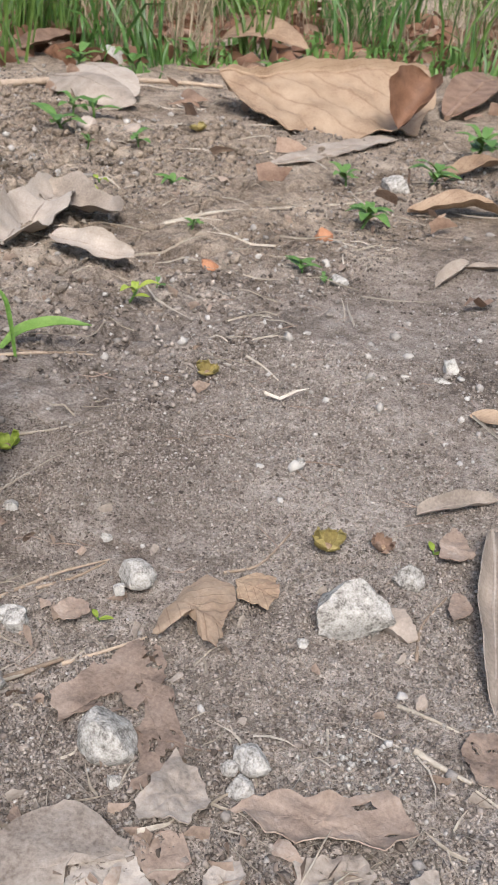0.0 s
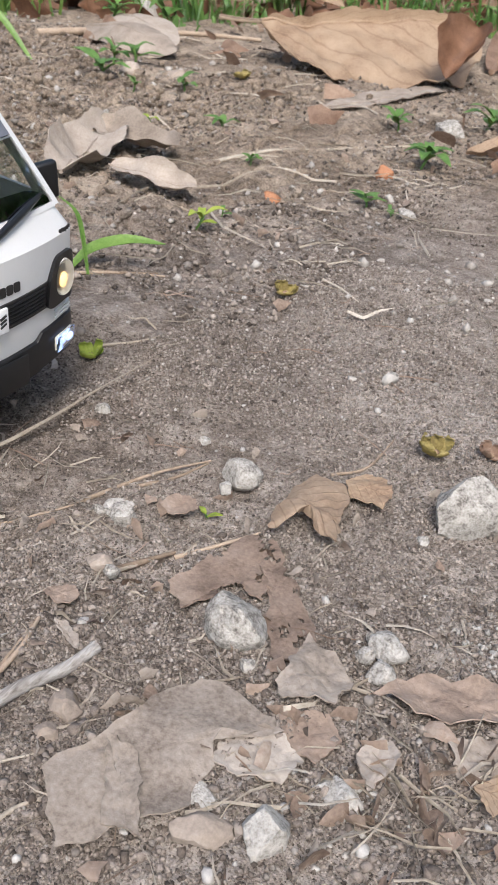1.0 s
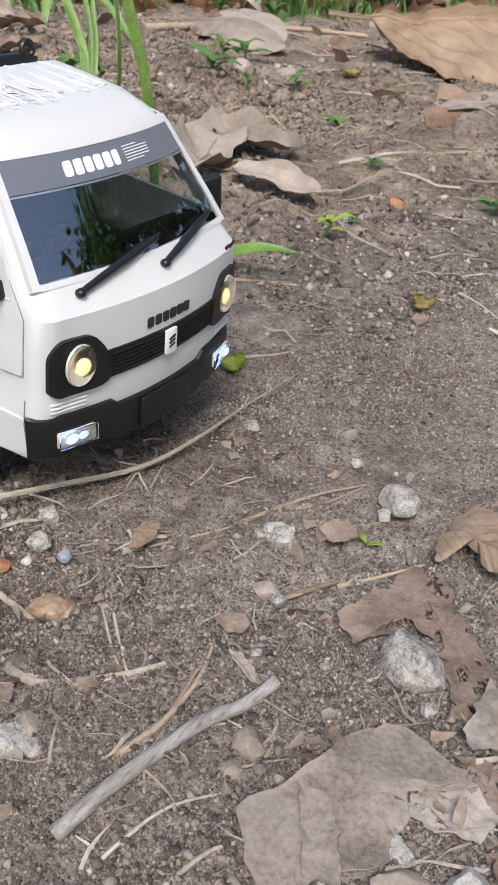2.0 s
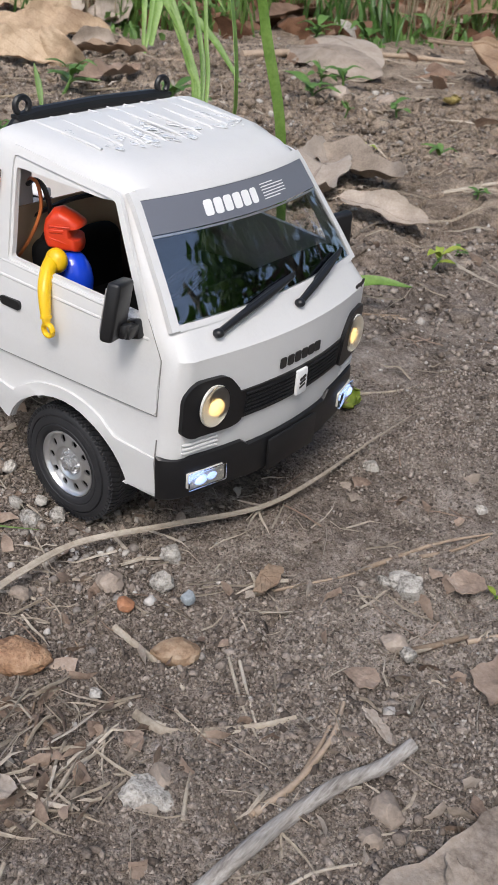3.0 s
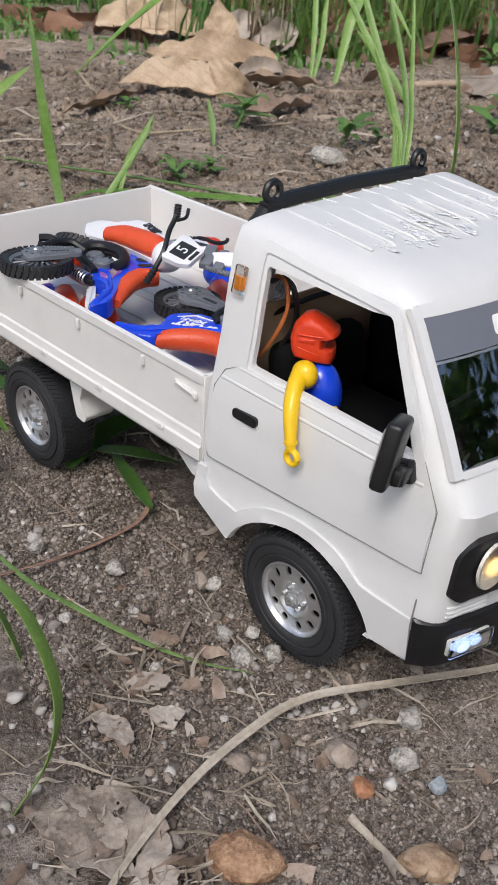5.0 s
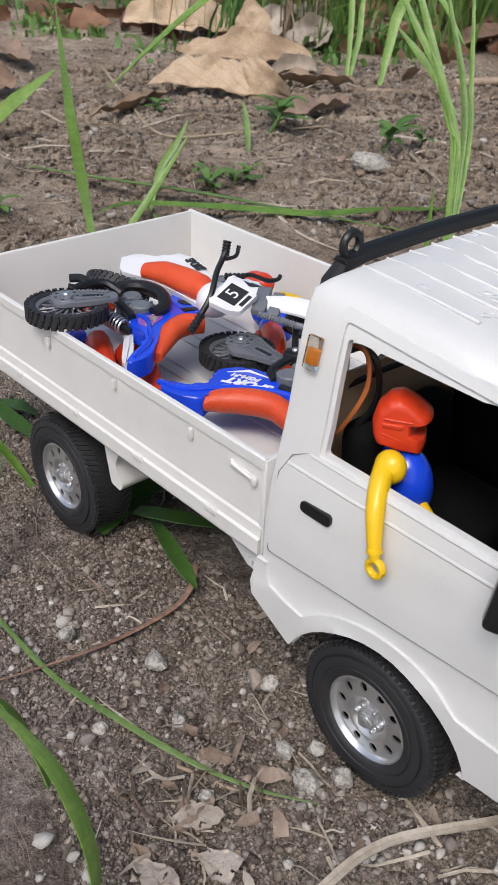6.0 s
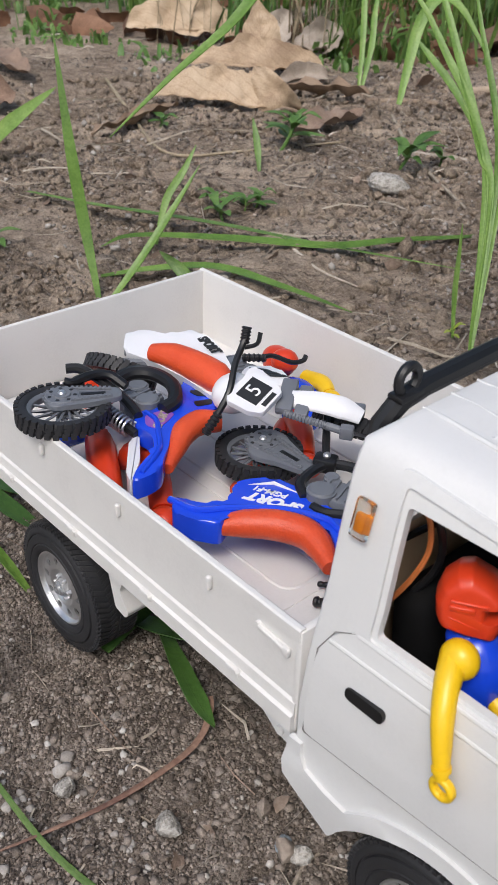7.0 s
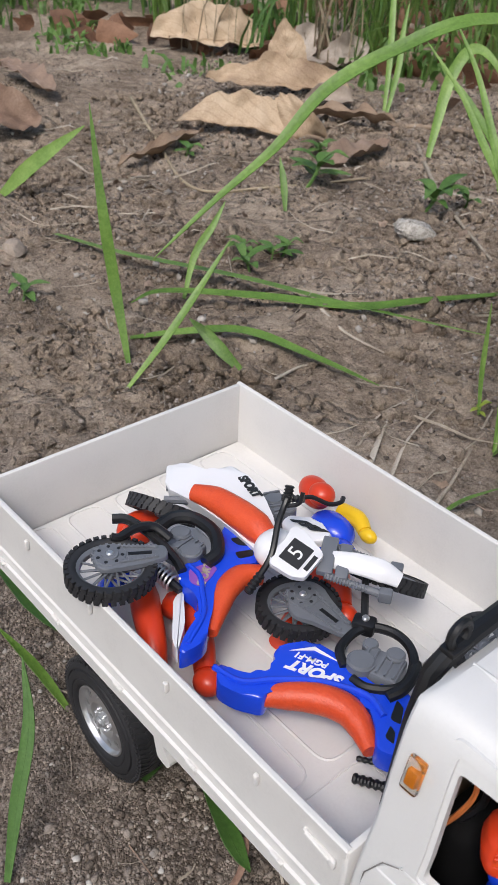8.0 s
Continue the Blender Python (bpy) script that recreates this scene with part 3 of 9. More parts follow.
def scatter(name, count, area, sizes, material, label, category, seed, flat=0.85, bury=0.2, gather=None, fine=False, skew=3.0, jag=0.7, rugged=False):
    """Many small lumps strewn over the ground, joined."""
    r = np.random.default_rng(seed)
    x, y = r.uniform(area[0], area[1], count * 3), r.uniform(area[2], area[3], count * 3)
    keep = np.ones(len(x), bool)
    if gather is not None:
        keep = r.random(len(x)) < gather(x, y)
    x, y = x[keep][:count], y[keep][:count]
    n = len(x)
    size = sizes[0] + (sizes[1] - sizes[0]) * r.random(n) ** skew
    base_v, base_f = (OCT_V, OCT_F) if fine else (PEBBLE_V, PEBBLE_F) if rugged else (ICO_V, ICO_F)
    corners = len(base_v)
    v = base_v[None] * (1 + jag * (r.random((n, corners, 1)) - 0.5))
    v = v * (size[:, None] * (0.7 + 0.6 * r.random((n, 3))))[:, None, :]
    v[:, :, 2] *= flat
    a = r.uniform(0, 2 * np.pi, n)
    c, s = np.cos(a)[:, None], np.sin(a)[:, None]
    vx, vy = v[:, :, 0] * c - v[:, :, 1] * s, v[:, :, 0] * s + v[:, :, 1] * c
    z = height(x, y) + size * (flat - bury) * 0.8
    pts = np.stack([vx + x[:, None], vy + y[:, None], v[:, :, 2] + z[:, None]], -1).reshape(-1, 3)
    faces = (base_f[None] + corners * np.arange(n)[:, None, None]).reshape(-1, 3)
    me = bpy.data.meshes.new(name)
    me.from_pydata(pts.tolist(), [], faces.tolist())
    me.materials.append(material)
    me.polygons.foreach_set("use_smooth", np.full(len(faces), jag < 1.1))
    return tagged(new(name, me), label, category, kind="stuff")


def patches(scale, cut):
    return lambda x, y: np.clip((value_noise(x * scale + 17, y * scale + 5) + 0.5 - cut) * 3, 0.06, 1)


def beside_truck(patch, low):
    """Loose crumbs on open ground, few below the truck and past the near view."""
    def chance(x, y):
        under = (x > -0.26) & (x < 0.05) & (np.abs(y) < 0.03)
        off = (y < -0.16 - 0.25 * np.clip(x + 0.05, -1, 0.2)) & (x < 0.05) | (y < -0.24 + 0.55 * np.clip(x - 0.2, 0, 1))
        trodden = np.clip((x - 0.05) / 0.05, 0, 1) * np.clip((y + 0.08) / 0.06, 0, 1)
        low_here = 1 - 0.7 * trodden
        return low_here * np.where(under | off, 0.03, np.clip(patch(x, y) + low, 0, 1))
    return chance


scatter("fine_crumbs", 100000, (-0.36, 0.42, -0.24, 0.16), (0.00035, 0.0009), CRUMB, "fine crumbs of dry brown soil", "soil crumbs", 1, fine=True, skew=1.5, gather=beside_truck(patches(23, 0.10), 0.1), jag=0.8)
scatter("soil_crumbs", 62000, (-0.36, 0.40, -0.24, 0.12), (0.0004, 0.0012), CLUMP, "loose dark brown soil crumbs on the earth", "soil crumbs", 4, gather=beside_truck(patches(9, 0.22), 0.0), skew=1.8, fine=True, bury=0.1, jag=0.8)
scatter("front_crumbs", 52000, (0.05, 0.44, -0.10, 0.40), (0.0004, 0.0013), TRODDEN, "crumbs of dry brown soil before the truck", "soil crumbs", 36, fine=True, skew=2.0, gather=patches(12, 0.2), jag=0.9)
scatter("soil_clumps", 7000, (-0.36, 0.38, -0.24, 0.03), (0.0005, 0.0022), CLUMP, "small clumps of dark brown soil", "soil crumbs", 5, gather=beside_truck(patches(13, 0.30), 0.0), skew=3.2, bury=0.3, jag=1.05, flat=0.75)
scatter("far_pebbles", 900, (-1.3, 0.25, 0.14, 1.3), (0.0012, 0.0050), CHALK, "pale pebbles and grit on the bare earth", "gravel", 30, gather=patches(5, 0.4), bury=0.35, skew=2.6, jag=1.0)
scatter("side_crumbs", 14000, (-0.85, -0.40, -0.10, 0.16), (0.0006, 0.0022), CRUMB, "crumbs of dry brown earth", "soil crumbs", 33, fine=True, skew=2.2, gather=patches(9, 0.25))
scatter("side_clods", 900, (-0.95, -0.30, -0.12, 0.14), (0.0014, 0.0055), SOIL, "rough clods of dry brown earth", "soil clods", 34, gather=patches(6, 0.3), bury=0.55, skew=2.4, jag=1.2)
scatter("rear_crumbs", 16000, (0.06, 0.6, 0.12, 1.1), (0.0005, 0.0018), CRUMB, "small crumbs of dry brown earth", "soil crumbs", 35, fine=True, skew=2.4, gather=patches(7, 0.3))
scatter("far_crumbs", 26000, (-1.4, 0.10, 0.12, 1.4), (0.0008, 0.0034), CRUMB, "crumbs of dry brown earth", "soil crumbs", 2, fine=True, skew=2.4, gather=patches(7, 0.3))
scatter("pale_grit", 2600, (-0.45, 0.45, -0.24, 0.6), (0.0004, 0.0013), GRIT, "pale grit strewn over the earth", "grit", 3, gather=patches(10, 0.35), skew=2.4)
scatter("clods", 5200, (-1.3, 0.06, 0.12, 1.1), (0.0018, 0.0085), SOIL, "rough clods of dry brown earth", "soil clods", 10, gather=lambda x, y: patches(6, 0.35)(x, y) * np.clip((-0.06 - x) / 0.25, 0.06, 1), bury=0.6, skew=2.8, jag=0.9)
scatter("white_grit", 5200, (0.02, 0.45, -0.15, 0.75), (0.0003, 0.0012), CHALK, "small white grit strewn over the trodden earth", "grit", 41, gather=patches(8, 0.25), skew=2.6, bury=0.3, jag=0.9)
scatter("white_grit", 380, (-0.40, 0.10, -0.24, 0.0), (0.0004, 0.0016), CHALK, "small white grit among the soil crumbs", "grit", 42, gather=patches(12, 0.4), skew=2.6, bury=0.3, rugged=True, jag=0.5)
scatter("gravel", 420, (-0.40, 0.42, -0.24, 0.5), (0.0010, 0.0030), GRIT, "small pale gravel half sunk in the soil", "gravel", 6, gather=patches(6, 0.5), bury=0.4, skew=1.8, rugged=True, jag=0.5)


def heaps(*spots):
    return lambda x, y: sum(np.exp(-(((x - a) / w) ** 2 + ((y - b) / w) ** 2)) for a, b, w in spots)


scatter("pale_gravel", 170, (-0.03, 0.07, -0.11, -0.03), (0.0005, 0.0022), GRIT, "pale gravel chips beside the front wheel", "gravel", 7, gather=heaps((0.024, -0.072, 0.025), (0.002, -0.083, 0.015)), skew=2.0, rugged=True, jag=0.5)
scatter("pale_gravel", 200, (-0.2, 0.0, -0.17, -0.05), (0.0004, 0.0015), GRIT, "pale gravel chips below the truck bed", "gravel", 8, gather=heaps((-0.08, -0.095, 0.035), (-0.14, -0.11, 0.03)), skew=2.2, rugged=True, jag=0.5)
scatter("pale_dust", 2600, (0.24, 0.38, -0.12, 0.06), (0.0004, 0.0018), GRANITE, "crumbled pale stone dust on the soil", "grit", 9, gather=heaps((0.324, 0.007, 0.014), (0.302, -0.092, 0.012)), skew=2.5, fine=True)


# ---- the toy truck: x ahead, y to its left, wheels on z = 0 ----
truck = thing("toy_truck", "white plastic radio-controlled toy pickup truck standing on bare earth", "toy truck")

# grey of thin strips that stand in for shade inside panel gaps
GAP = plastic("shadowed_gap", (0.20, 0.19, 0.18), 0.6)

# levels of the cab: height, front at the middle, half width, front corner radius (mm)
LEVELS = [(37, 66, 71.6, 10), (56, 69, 73.0, 10), (63, 70, 73.2, 10), (66.5, 70, 72.4, 10), (74, 71, 72.4, 10), (88, 71.8, 72.4, 10),
          (104, 70.6, 71.3, 10), (113, 61.6, 70.0, 13), (116, 59.5, 69.4, 13), (130, 50, 66.2, 13), (145, 40, 62.4, 13), (156, 32.5, 59.4, 13),
          (160, 29, 57.9, 13), (163, 25, 56.2, 13), (165.2, 19.5, 53.4, 13), (166.4, 12, 49.5, 13), (167, 3, 43, 12)]
CAB_BACK = -49.5


def bow(z):
    """How far the nose curves back at its corners."""
    return float(np.interp(z, [92, 114], [12.0, 8.0]))


def lift_roof(x, z):
    """The roof rises towards the back."""
    w = min(1.0, max(0.0, (z - 125) / 40))
    return z + w * 0.085 * (18 - x)


def side_at(z):
    for a, b in zip(LEVELS, LEVELS[1:]):
        if a[0] <= z <= b[0]:
            k = (z - a[0]) / (b[0] - a[0])
            return a[2] + k * (b[2] - a[2]), a[1] + k * (b[1] - a[1])
    return (LEVELS[0] if z < LEVELS[0][0] else LEVELS[-1])[2], LEVELS[-1][1]


def flank(x, z=100.0):
    """How the sides draw in from the back of the cab to its nose; the back pillars lean in less."""
    pillar = min(1.0, max(0.0, (z - 118) / 35)) * min(1.0, max(0.0, (12 - x) / 55))
    return 2.0 - 0.075 * (min(50.0, max(-50.0, x)) + 38) + 3.0 * pillar


def cab_loop(z, front, half, radius, shrink=0.0):
    """Plan outline of the cab at one height."""
    front, half, back = front - shrink, half - shrink, CAB_BACK + shrink + (4 if z > 163 else 0) * (z - 163) / 4
    rear_half, half = half + flank(back, z), half + flank(45)
    nose = [(front - bow(z) * (y / half) ** 2, y) for y in np.linspace(-(half - radius), half - radius, 15)]
    corner = front - bow(z) * ((half - radius) / half) ** 2
    arc = [(corner - radius + radius * math.sin(a), half - radius + radius * math.cos(a)) for a in np.linspace(math.pi / 2, 0, 7)[1:]]
    left = [(x, half - flank(45) + flank(x, z)) for x in np.linspace(corner - radius, back + 2.5, 12)[1:]]
    rear_arc = [(back + 2.5 - 2.5 * math.sin(a), rear_half - 2.5 + 2.5 * math.cos(a)) for a in np.linspace(0, math.pi / 2, 4)[1:]]
    rear = [(back, y) for y in np.linspace(rear_half - 2.5, -(rear_half - 2.5), 9)[1:]]
    right = [(x, -y) for x, y in (arc + left + rear_arc)[::-1]][1:]
    return nose + arc + left + rear_arc + rear + right


def cab_shell():
    bm = bmesh.new()
    rings = []
    for z, front, half, radius in LEVELS:
        rings.append([bm.verts.new(mm(x, y, lift_roof(x, z))) for x, y in cab_loop(z, front, half, radius)])
    for a, b in zip(rings, rings[1:]):
        n = len(a)
        for j in range(n):
            bm.faces.new((a[j], a[(j + 1) % n], b[(j + 1) % n], b[j]))
    top = rings[-1]
    centre = [bm.verts.new(Vector((v.co.x * 0.62 - 0.008, v.co.y * 0.55, v.co.z + 0.0006))) for v in top]
    n = len(top)
    for j in range(n):
        bm.faces.new((top[j], top[(j + 1) % n], centre[(j + 1) % n], centre[j]))
    hub = bm.verts.new(Vector((-0.018, 0, 0.1698)))
    for j in range(n):
        bm.faces.new((centre[j], centre[(j + 1) % n], hub))
    return bm


def cutter(bm):
    me = bpy.data.meshes.new("cutter")
    bmesh.ops.recalc_face_normals(bm, faces=bm.faces)
    bm.to_mesh(me)
    bm.free()
    return new("cutter", me)


ALONG_Y = Matrix(((1, 0, 0, 0), (0, 0, -1, 0), (0, 1, 0, 0), (0, 0, 0, 1)))       # (x, z) outline, thickness to -y
ALONG_X = Matrix(((0, 0, 1, 0), (1, 0, 0, 0), (0, 1, 0, 0), (0, 0, 0, 1)))        # (y, z) outline, thickness to +x
WINDOW = rounded([(-31.5, 122.2), (-32.5, 159), (16.5, 154.8), (37.5, 117.5)], 1.6)
SHIELD = rounded([(-60.5, 115.5), (60.5, 115.5), (52.6, 156.9), (-52.6, 156.9)], 4)


def scaled(outline, k=0.001):
    return [(x * k, y * k) for x, y in outline]


cab = part("cab", cab_shell(), WHITE, truck, "glossy off-white moulded plastic cab")
solid = cab.modifiers.new("thick", "SOLIDIFY")
solid.thickness, solid.offset = 0.0022, -1
cutters = []
cut = bmesh.new()
prism(cut, scaled(WINDOW), 0.2, Matrix.Translation((0, 0.1, 0)) @ ALONG_Y)
cutters.append(cutter(cut))
cut = bmesh.new()
prism(cut, scaled(SHIELD), 0.08, Matrix.Translation((0.012, 0, 0)) @ ALONG_X)
cutters.append(cutter(cut))
cut = bmesh.new()
prism(cut, scaled(rounded([(-44, 126), (44, 126), (44, 158), (-44, 158)], 4)), 0.03, Matrix.Translation((-0.07, 0, 0)) @ ALONG_X)
cutters.append(cutter(cut))
for s in (-1, 1):
    cut = bmesh.new()
    arch = [(36 * math.cos(a) + 0, 31 + 35 * math.sin(a)) for a in np.linspace(-0.15 * math.pi, 1.12 * math.pi, 28)] + [(-30, 0), (24, 0)]
    prism(cut, scaled(arch), 0.045, Matrix.Translation((0, 0.09 if s > 0 else -0.045, 0)) @ ALONG_Y)
    cutters.append(cutter(cut))
    # the sill climbs towards the back of the cab
    cut = bmesh.new()
    prism(cut, scaled([(-60, 28), (-60, 58), (-51, 57.5), (-34, 45), (-28, 43), (-28, 28)]), 0.045, Matrix.Translation((0, 0.09 if s > 0 else -0.045, 0)) @ ALONG_Y)
    cutters.append(cutter(cut))
for k, one in enumerate(cutters):
    boolean = cab.modifiers.new("cut", "BOOLEAN")
    boolean.operation, boolean.object, boolean.solver = "DIFFERENCE", one, "EXACT"
baked(cab)
for one in cutters:
    bpy.data.objects.remove(one)
if not cab.data.materials:
    cab.data.materials.append(WHITE)


def side_sheet(outline, hole=None, proud=0.6, thick=1.0, s=-1, spread=6.0):
    """A panel that follows the cab's side: outline and hole in (x, z), mm."""
    from mathutils.geometry import delaunay_2d_cdt
    pts, edges, faces = [], [], []

    def ring(some):
        first = len(pts)
        dense = []
        for a, b in zip(some, some[1:] + some[:1]):
            steps = max(1, int((Vector(b) - Vector(a)).length / spread))
            dense += [Vector(a).lerp(Vector(b), t / steps) for t in range(steps)]
        pts.extend(dense)
        n = len(dense)
        edges.extend((first + j, first + (j + 1) % n) for j in range(n))
        return dense

    outer = ring(outline)
    inner = ring(hole) if hole else []

    def inside(p, poly):
        hit = False
        for a, b in zip(poly, poly[1:] + poly[:1]):
            if (a[1] > p[1]) != (b[1] > p[1]) and p[0] < (b[0] - a[0]) * (p[1] - a[1]) / (b[1] - a[1]) + a[0]:
                hit = not hit
        return hit

    xs, zs = [p[0] for p in outer], [p[1] for p in outer]
    levels = sorted({lv[0] for lv in LEVELS} | set(np.arange(min(zs), max(zs), spread)))
    for z in levels:
        for x in np.arange(min(xs), max(xs), spread * 1.5):
            if min(zs) + 1 < z < max(zs) - 1 and inside((x, z), outer) and not (inner and inside((x, z), inner)):
                pts.append(Vector((x, z)))
    verts, _, tris, *_ = delaunay_2d_cdt(pts, edges, [], 0, 0.01)
    bm = bmesh.new()

    def place(p, off):
        y = side_at(p[1])[0] + flank(p[0], p[1]) + off
        return bm.verts.new(mm(p[0], s * y, lift_roof(p[0], p[1])))

    hi, lo = [place(p, proud) for p in verts], [place(p, proud - thick) for p in verts]
    count = {}
    for t in tris:
        mid = sum((verts[j] for j in t), Vector((0, 0))) / 3
        a, b, c = (verts[j] for j in t)
        if not inside(mid, outer) or (inner and inside(mid, inner)) or abs((b - a).cross(c - a)) < 0.05:
            continue
        bm.faces.new([hi[j] for j in t])
        bm.faces.new([lo[j] for j in reversed(t)])
        for a, b in zip(t, t[1:] + t[:1]):
            count[(a, b)] = count.get((a, b), 0) + 1
    for a, b in list(count):
        if (b, a) not in count:
            bm.faces.new((hi[b], hi[a], lo[a], lo[b]))
    for v in [v for v in bm.verts if not v.link_faces]:
        bm.verts.remove(v)
    return bm


def capsule(bm, x, z, w, h, s, y, d, slot=0):
    prism(bm, scaled(rounded([(x - w / 2, z - h / 2), (x + w / 2, z - h / 2), (x + w / 2, z + h / 2), (x - w / 2, z + h / 2)], h * 0.45)), d,
          Matrix.Translation((0, s * y / 1000 + (d if s > 0 else 0), 0)) @ ALONG_Y, slot)


DOOR = rounded([(-45.5, 79), (-45.5, 110), (-42, 117.5), (-36.5, 120.5), (-37, 163), (19, 158.8), (43, 117.5), (52, 103), (51.5, 78)], 3)
FRAME = rounded([(-33, 121.2), (-34, 160), (17.5, 156), (39.5, 116.3)], 1.8)
for s in (-1, 1):
    door = part("door", side_sheet(DOOR, FRAME, 0.9, 1.4, s, 3.5), WHITE, truck)
    # raised lines along the door
    for z, drop, x0, x1 in ((114.5, 5.0, -43, 45), (120.3, 4.8, -36, 39)):
        line = bmesh.new()
        tube(line, [mm(x, s * (side_at(z - drop * (x - x0) / (x1 - x0))[0] + 0.4 + flank(x)), z - drop * (x - x0) / (x1 - x0)) for x in np.linspace(x0, x1, 9)], 0.0009, 8)
        part("crease", line, WHITE, door)
    # raised grey line along the door's edge, drawn as its shaded gap
    gap = bmesh.new()
    edge = [(43, 117.3), (52.2, 103), (51.7, 78), (50, 77.8), (-45, 78.8), (-45.7, 79.5), (-45.7, 110), (-42.2, 117.6), (-36.6, 120.6)]
    tube(gap, [mm(x, s * (side_at(z)[0] + flank(x, z) + 0.75), lift_roof(x, z)) for x, z in edge], 0.0002, 5)
    part("door_gap", gap, GAP, door)
    recess = bmesh.new()
    capsule(recess, -28.6, 103.2, 12.4, 4.2, s, 72.9, 0.0014)
    part("door_handle", recess, BLACK, door, "black recessed door handle")

# lower side mouldings: the flare over the wheel and along the sill
for s in (-1, 1):
    outline = [(-51, 57.5), (-51.6, 63), (-50, 73.5), (-45.6, 73.5), (-45.6, 68.5), (-43.5, 65), (-36, 62.6)] + [(42 * math.cos(a), 31 + 41 * math.sin(a)) for a in np.linspace(0.74 * math.pi, 0.25 * math.pi, 14)] + [(36, 59), (52, 58), (52, 39.5)]
    outline += [(33, 38)] + [(36.3 * math.cos(a), 31 + 35.3 * math.sin(a)) for a in np.linspace(0.06 * math.pi, 0.87 * math.pi, 18)] + [(-34.2, 44.5)]
    part("wheel_flare", side_sheet(outline, None, 1.2, 2.0, s, 4.0), WHITE, truck)
    seam = bmesh.new()
    tube(seam, [mm(51.8, s * 68.4, 39), mm(51.8, s * 69.9, 56), mm(51.8, s * 68.6, 67)], 0.0003, 5)
    part("seam", seam, GAP, truck)

# windscreen, its sun strip, and the other panes


def shield_point(u, v, off=0.0):
    """On the sloping screen: u from -1 to 1 across, v from 0 to 1 up."""
    z = 115.5 + 42.5 * v
    half, front = side_at(z)
    y = u * (60.8 - 8 * v)
    return mm(front - bow(z) * (y / half) ** 2 - 0.9 + off * 0.85, y, lift_roof(front, z) + off * 0.5)


def shield_patch(u0, u1, v0, v1, off, thick, nu=16, nv=8):
    bm = bmesh.new()
    hi = [[bm.verts.new(shield_point(u, v, off)) for u in np.linspace(u0, u1, nu)] for v in np.linspace(v0, v1, nv)]
    lo = [[bm.verts.new(shield_point(u, v, off - thick)) for u in np.linspace(u0, u1, nu)] for v in np.linspace(v0, v1, nv)]
    for a in range(nv - 1):
        for b in range(nu - 1):
            bm.faces.new((hi[a][b], hi[a][b + 1], hi[a + 1][b + 1], hi[a + 1][b]))
            bm.faces.new((lo[a][b], lo[a + 1][b], lo[a + 1][b + 1], lo[a][b + 1]))
    rim = [(0, b) for b in range(nu)] + [(a, nu - 1) for a in range(1, nv)] + [(nv - 1, b) for b in range(nu - 2, -1, -1)] + [(a, 0) for a in range(nv - 2, 0, -1)]
    for (a, b), (c, d) in zip(rim, rim[1:] + rim[:1]):
        bm.faces.new((hi[a][b], lo[a][b], lo[c][d], hi[c][d]))
    return bm


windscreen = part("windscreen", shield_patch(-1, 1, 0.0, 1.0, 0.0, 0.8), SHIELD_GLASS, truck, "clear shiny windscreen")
part("sun_strip", shield_patch(-0.985, 0.985, 0.72, 0.995, 0.35, 0.3), DARKGREY, windscreen, "grey sticker strip with white print")
part("strip_edge", shield_patch(-0.99, 0.99, 0.695, 0.712, 0.35, 0.3), CHROME, windscreen)


def shield_frame(u, v, off):
    """Matrix with x across the screen to the truck's right-to-left reading side, y up it, z out of it."""
    p = shield_point(u, v, off)
    x = (shield_point(u + 0.02, v, off) - shield_point(u - 0.02, v, off)).normalized()
    y = (shield_point(u, v + 0.02, off) - shield_point(u, v - 0.02, off)).normalized()
    z = x.cross(y).normalized()
    return Matrix.Translation(p) @ Matrix((x, y, z)).transposed().to_4x4()


# maker's print on the strip: plain white shapes of its size
for k, (u, w, h) in enumerate([(-0.42, 5.2, 6.6), (-0.315, 5.2, 6.6), (-0.21, 5.2, 6.6), (-0.105, 5.2, 6.6), (0.0, 5.2, 6.6), (0.10, 4.6, 6.6)]):
    mark = bmesh.new()
    prism(mark, scaled(rounded([(-w / 2, -h / 2), (w / 2 - 0.6, -h / 2), (w / 2, h / 2), (-w / 2 + 0.6, h / 2)], 1.4)), 0.0002, shield_frame(u, 0.845, 0.4))
    part("print_bar", mark, PLAINWHITE, windscreen)
for j in range(6):
    mark = bmesh.new()
    w = (10, 17, 17, 17, 17, 12)[j]
    prism(mark, scaled([(-8, -0.22), (-8 + w, -0.22), (-8 + w, 0.22), (-8, 0.22)]), 0.0002, shield_frame(0.36, 0.915 - 0.025 * j, 0.4))
    part("print_line", mark, PLAINWHITE, windscreen)

# raised white lip round the screen
for u0, u1, v0, v1, nu, nv in ((-1.045, -0.985, -0.03, 1.05, 4, 12), (0.985, 1.045, -0.03, 1.05, 4, 12), (-0.985, 0.985, 0.985, 1.06, 18, 4), (-0.985, 0.985, -0.04, 0.012, 18, 4)):
    part("screen_lip", shield_patch(u0, u1, v0, v1, 0.6, 2.4, nu, nv), WHITE, windscreen)

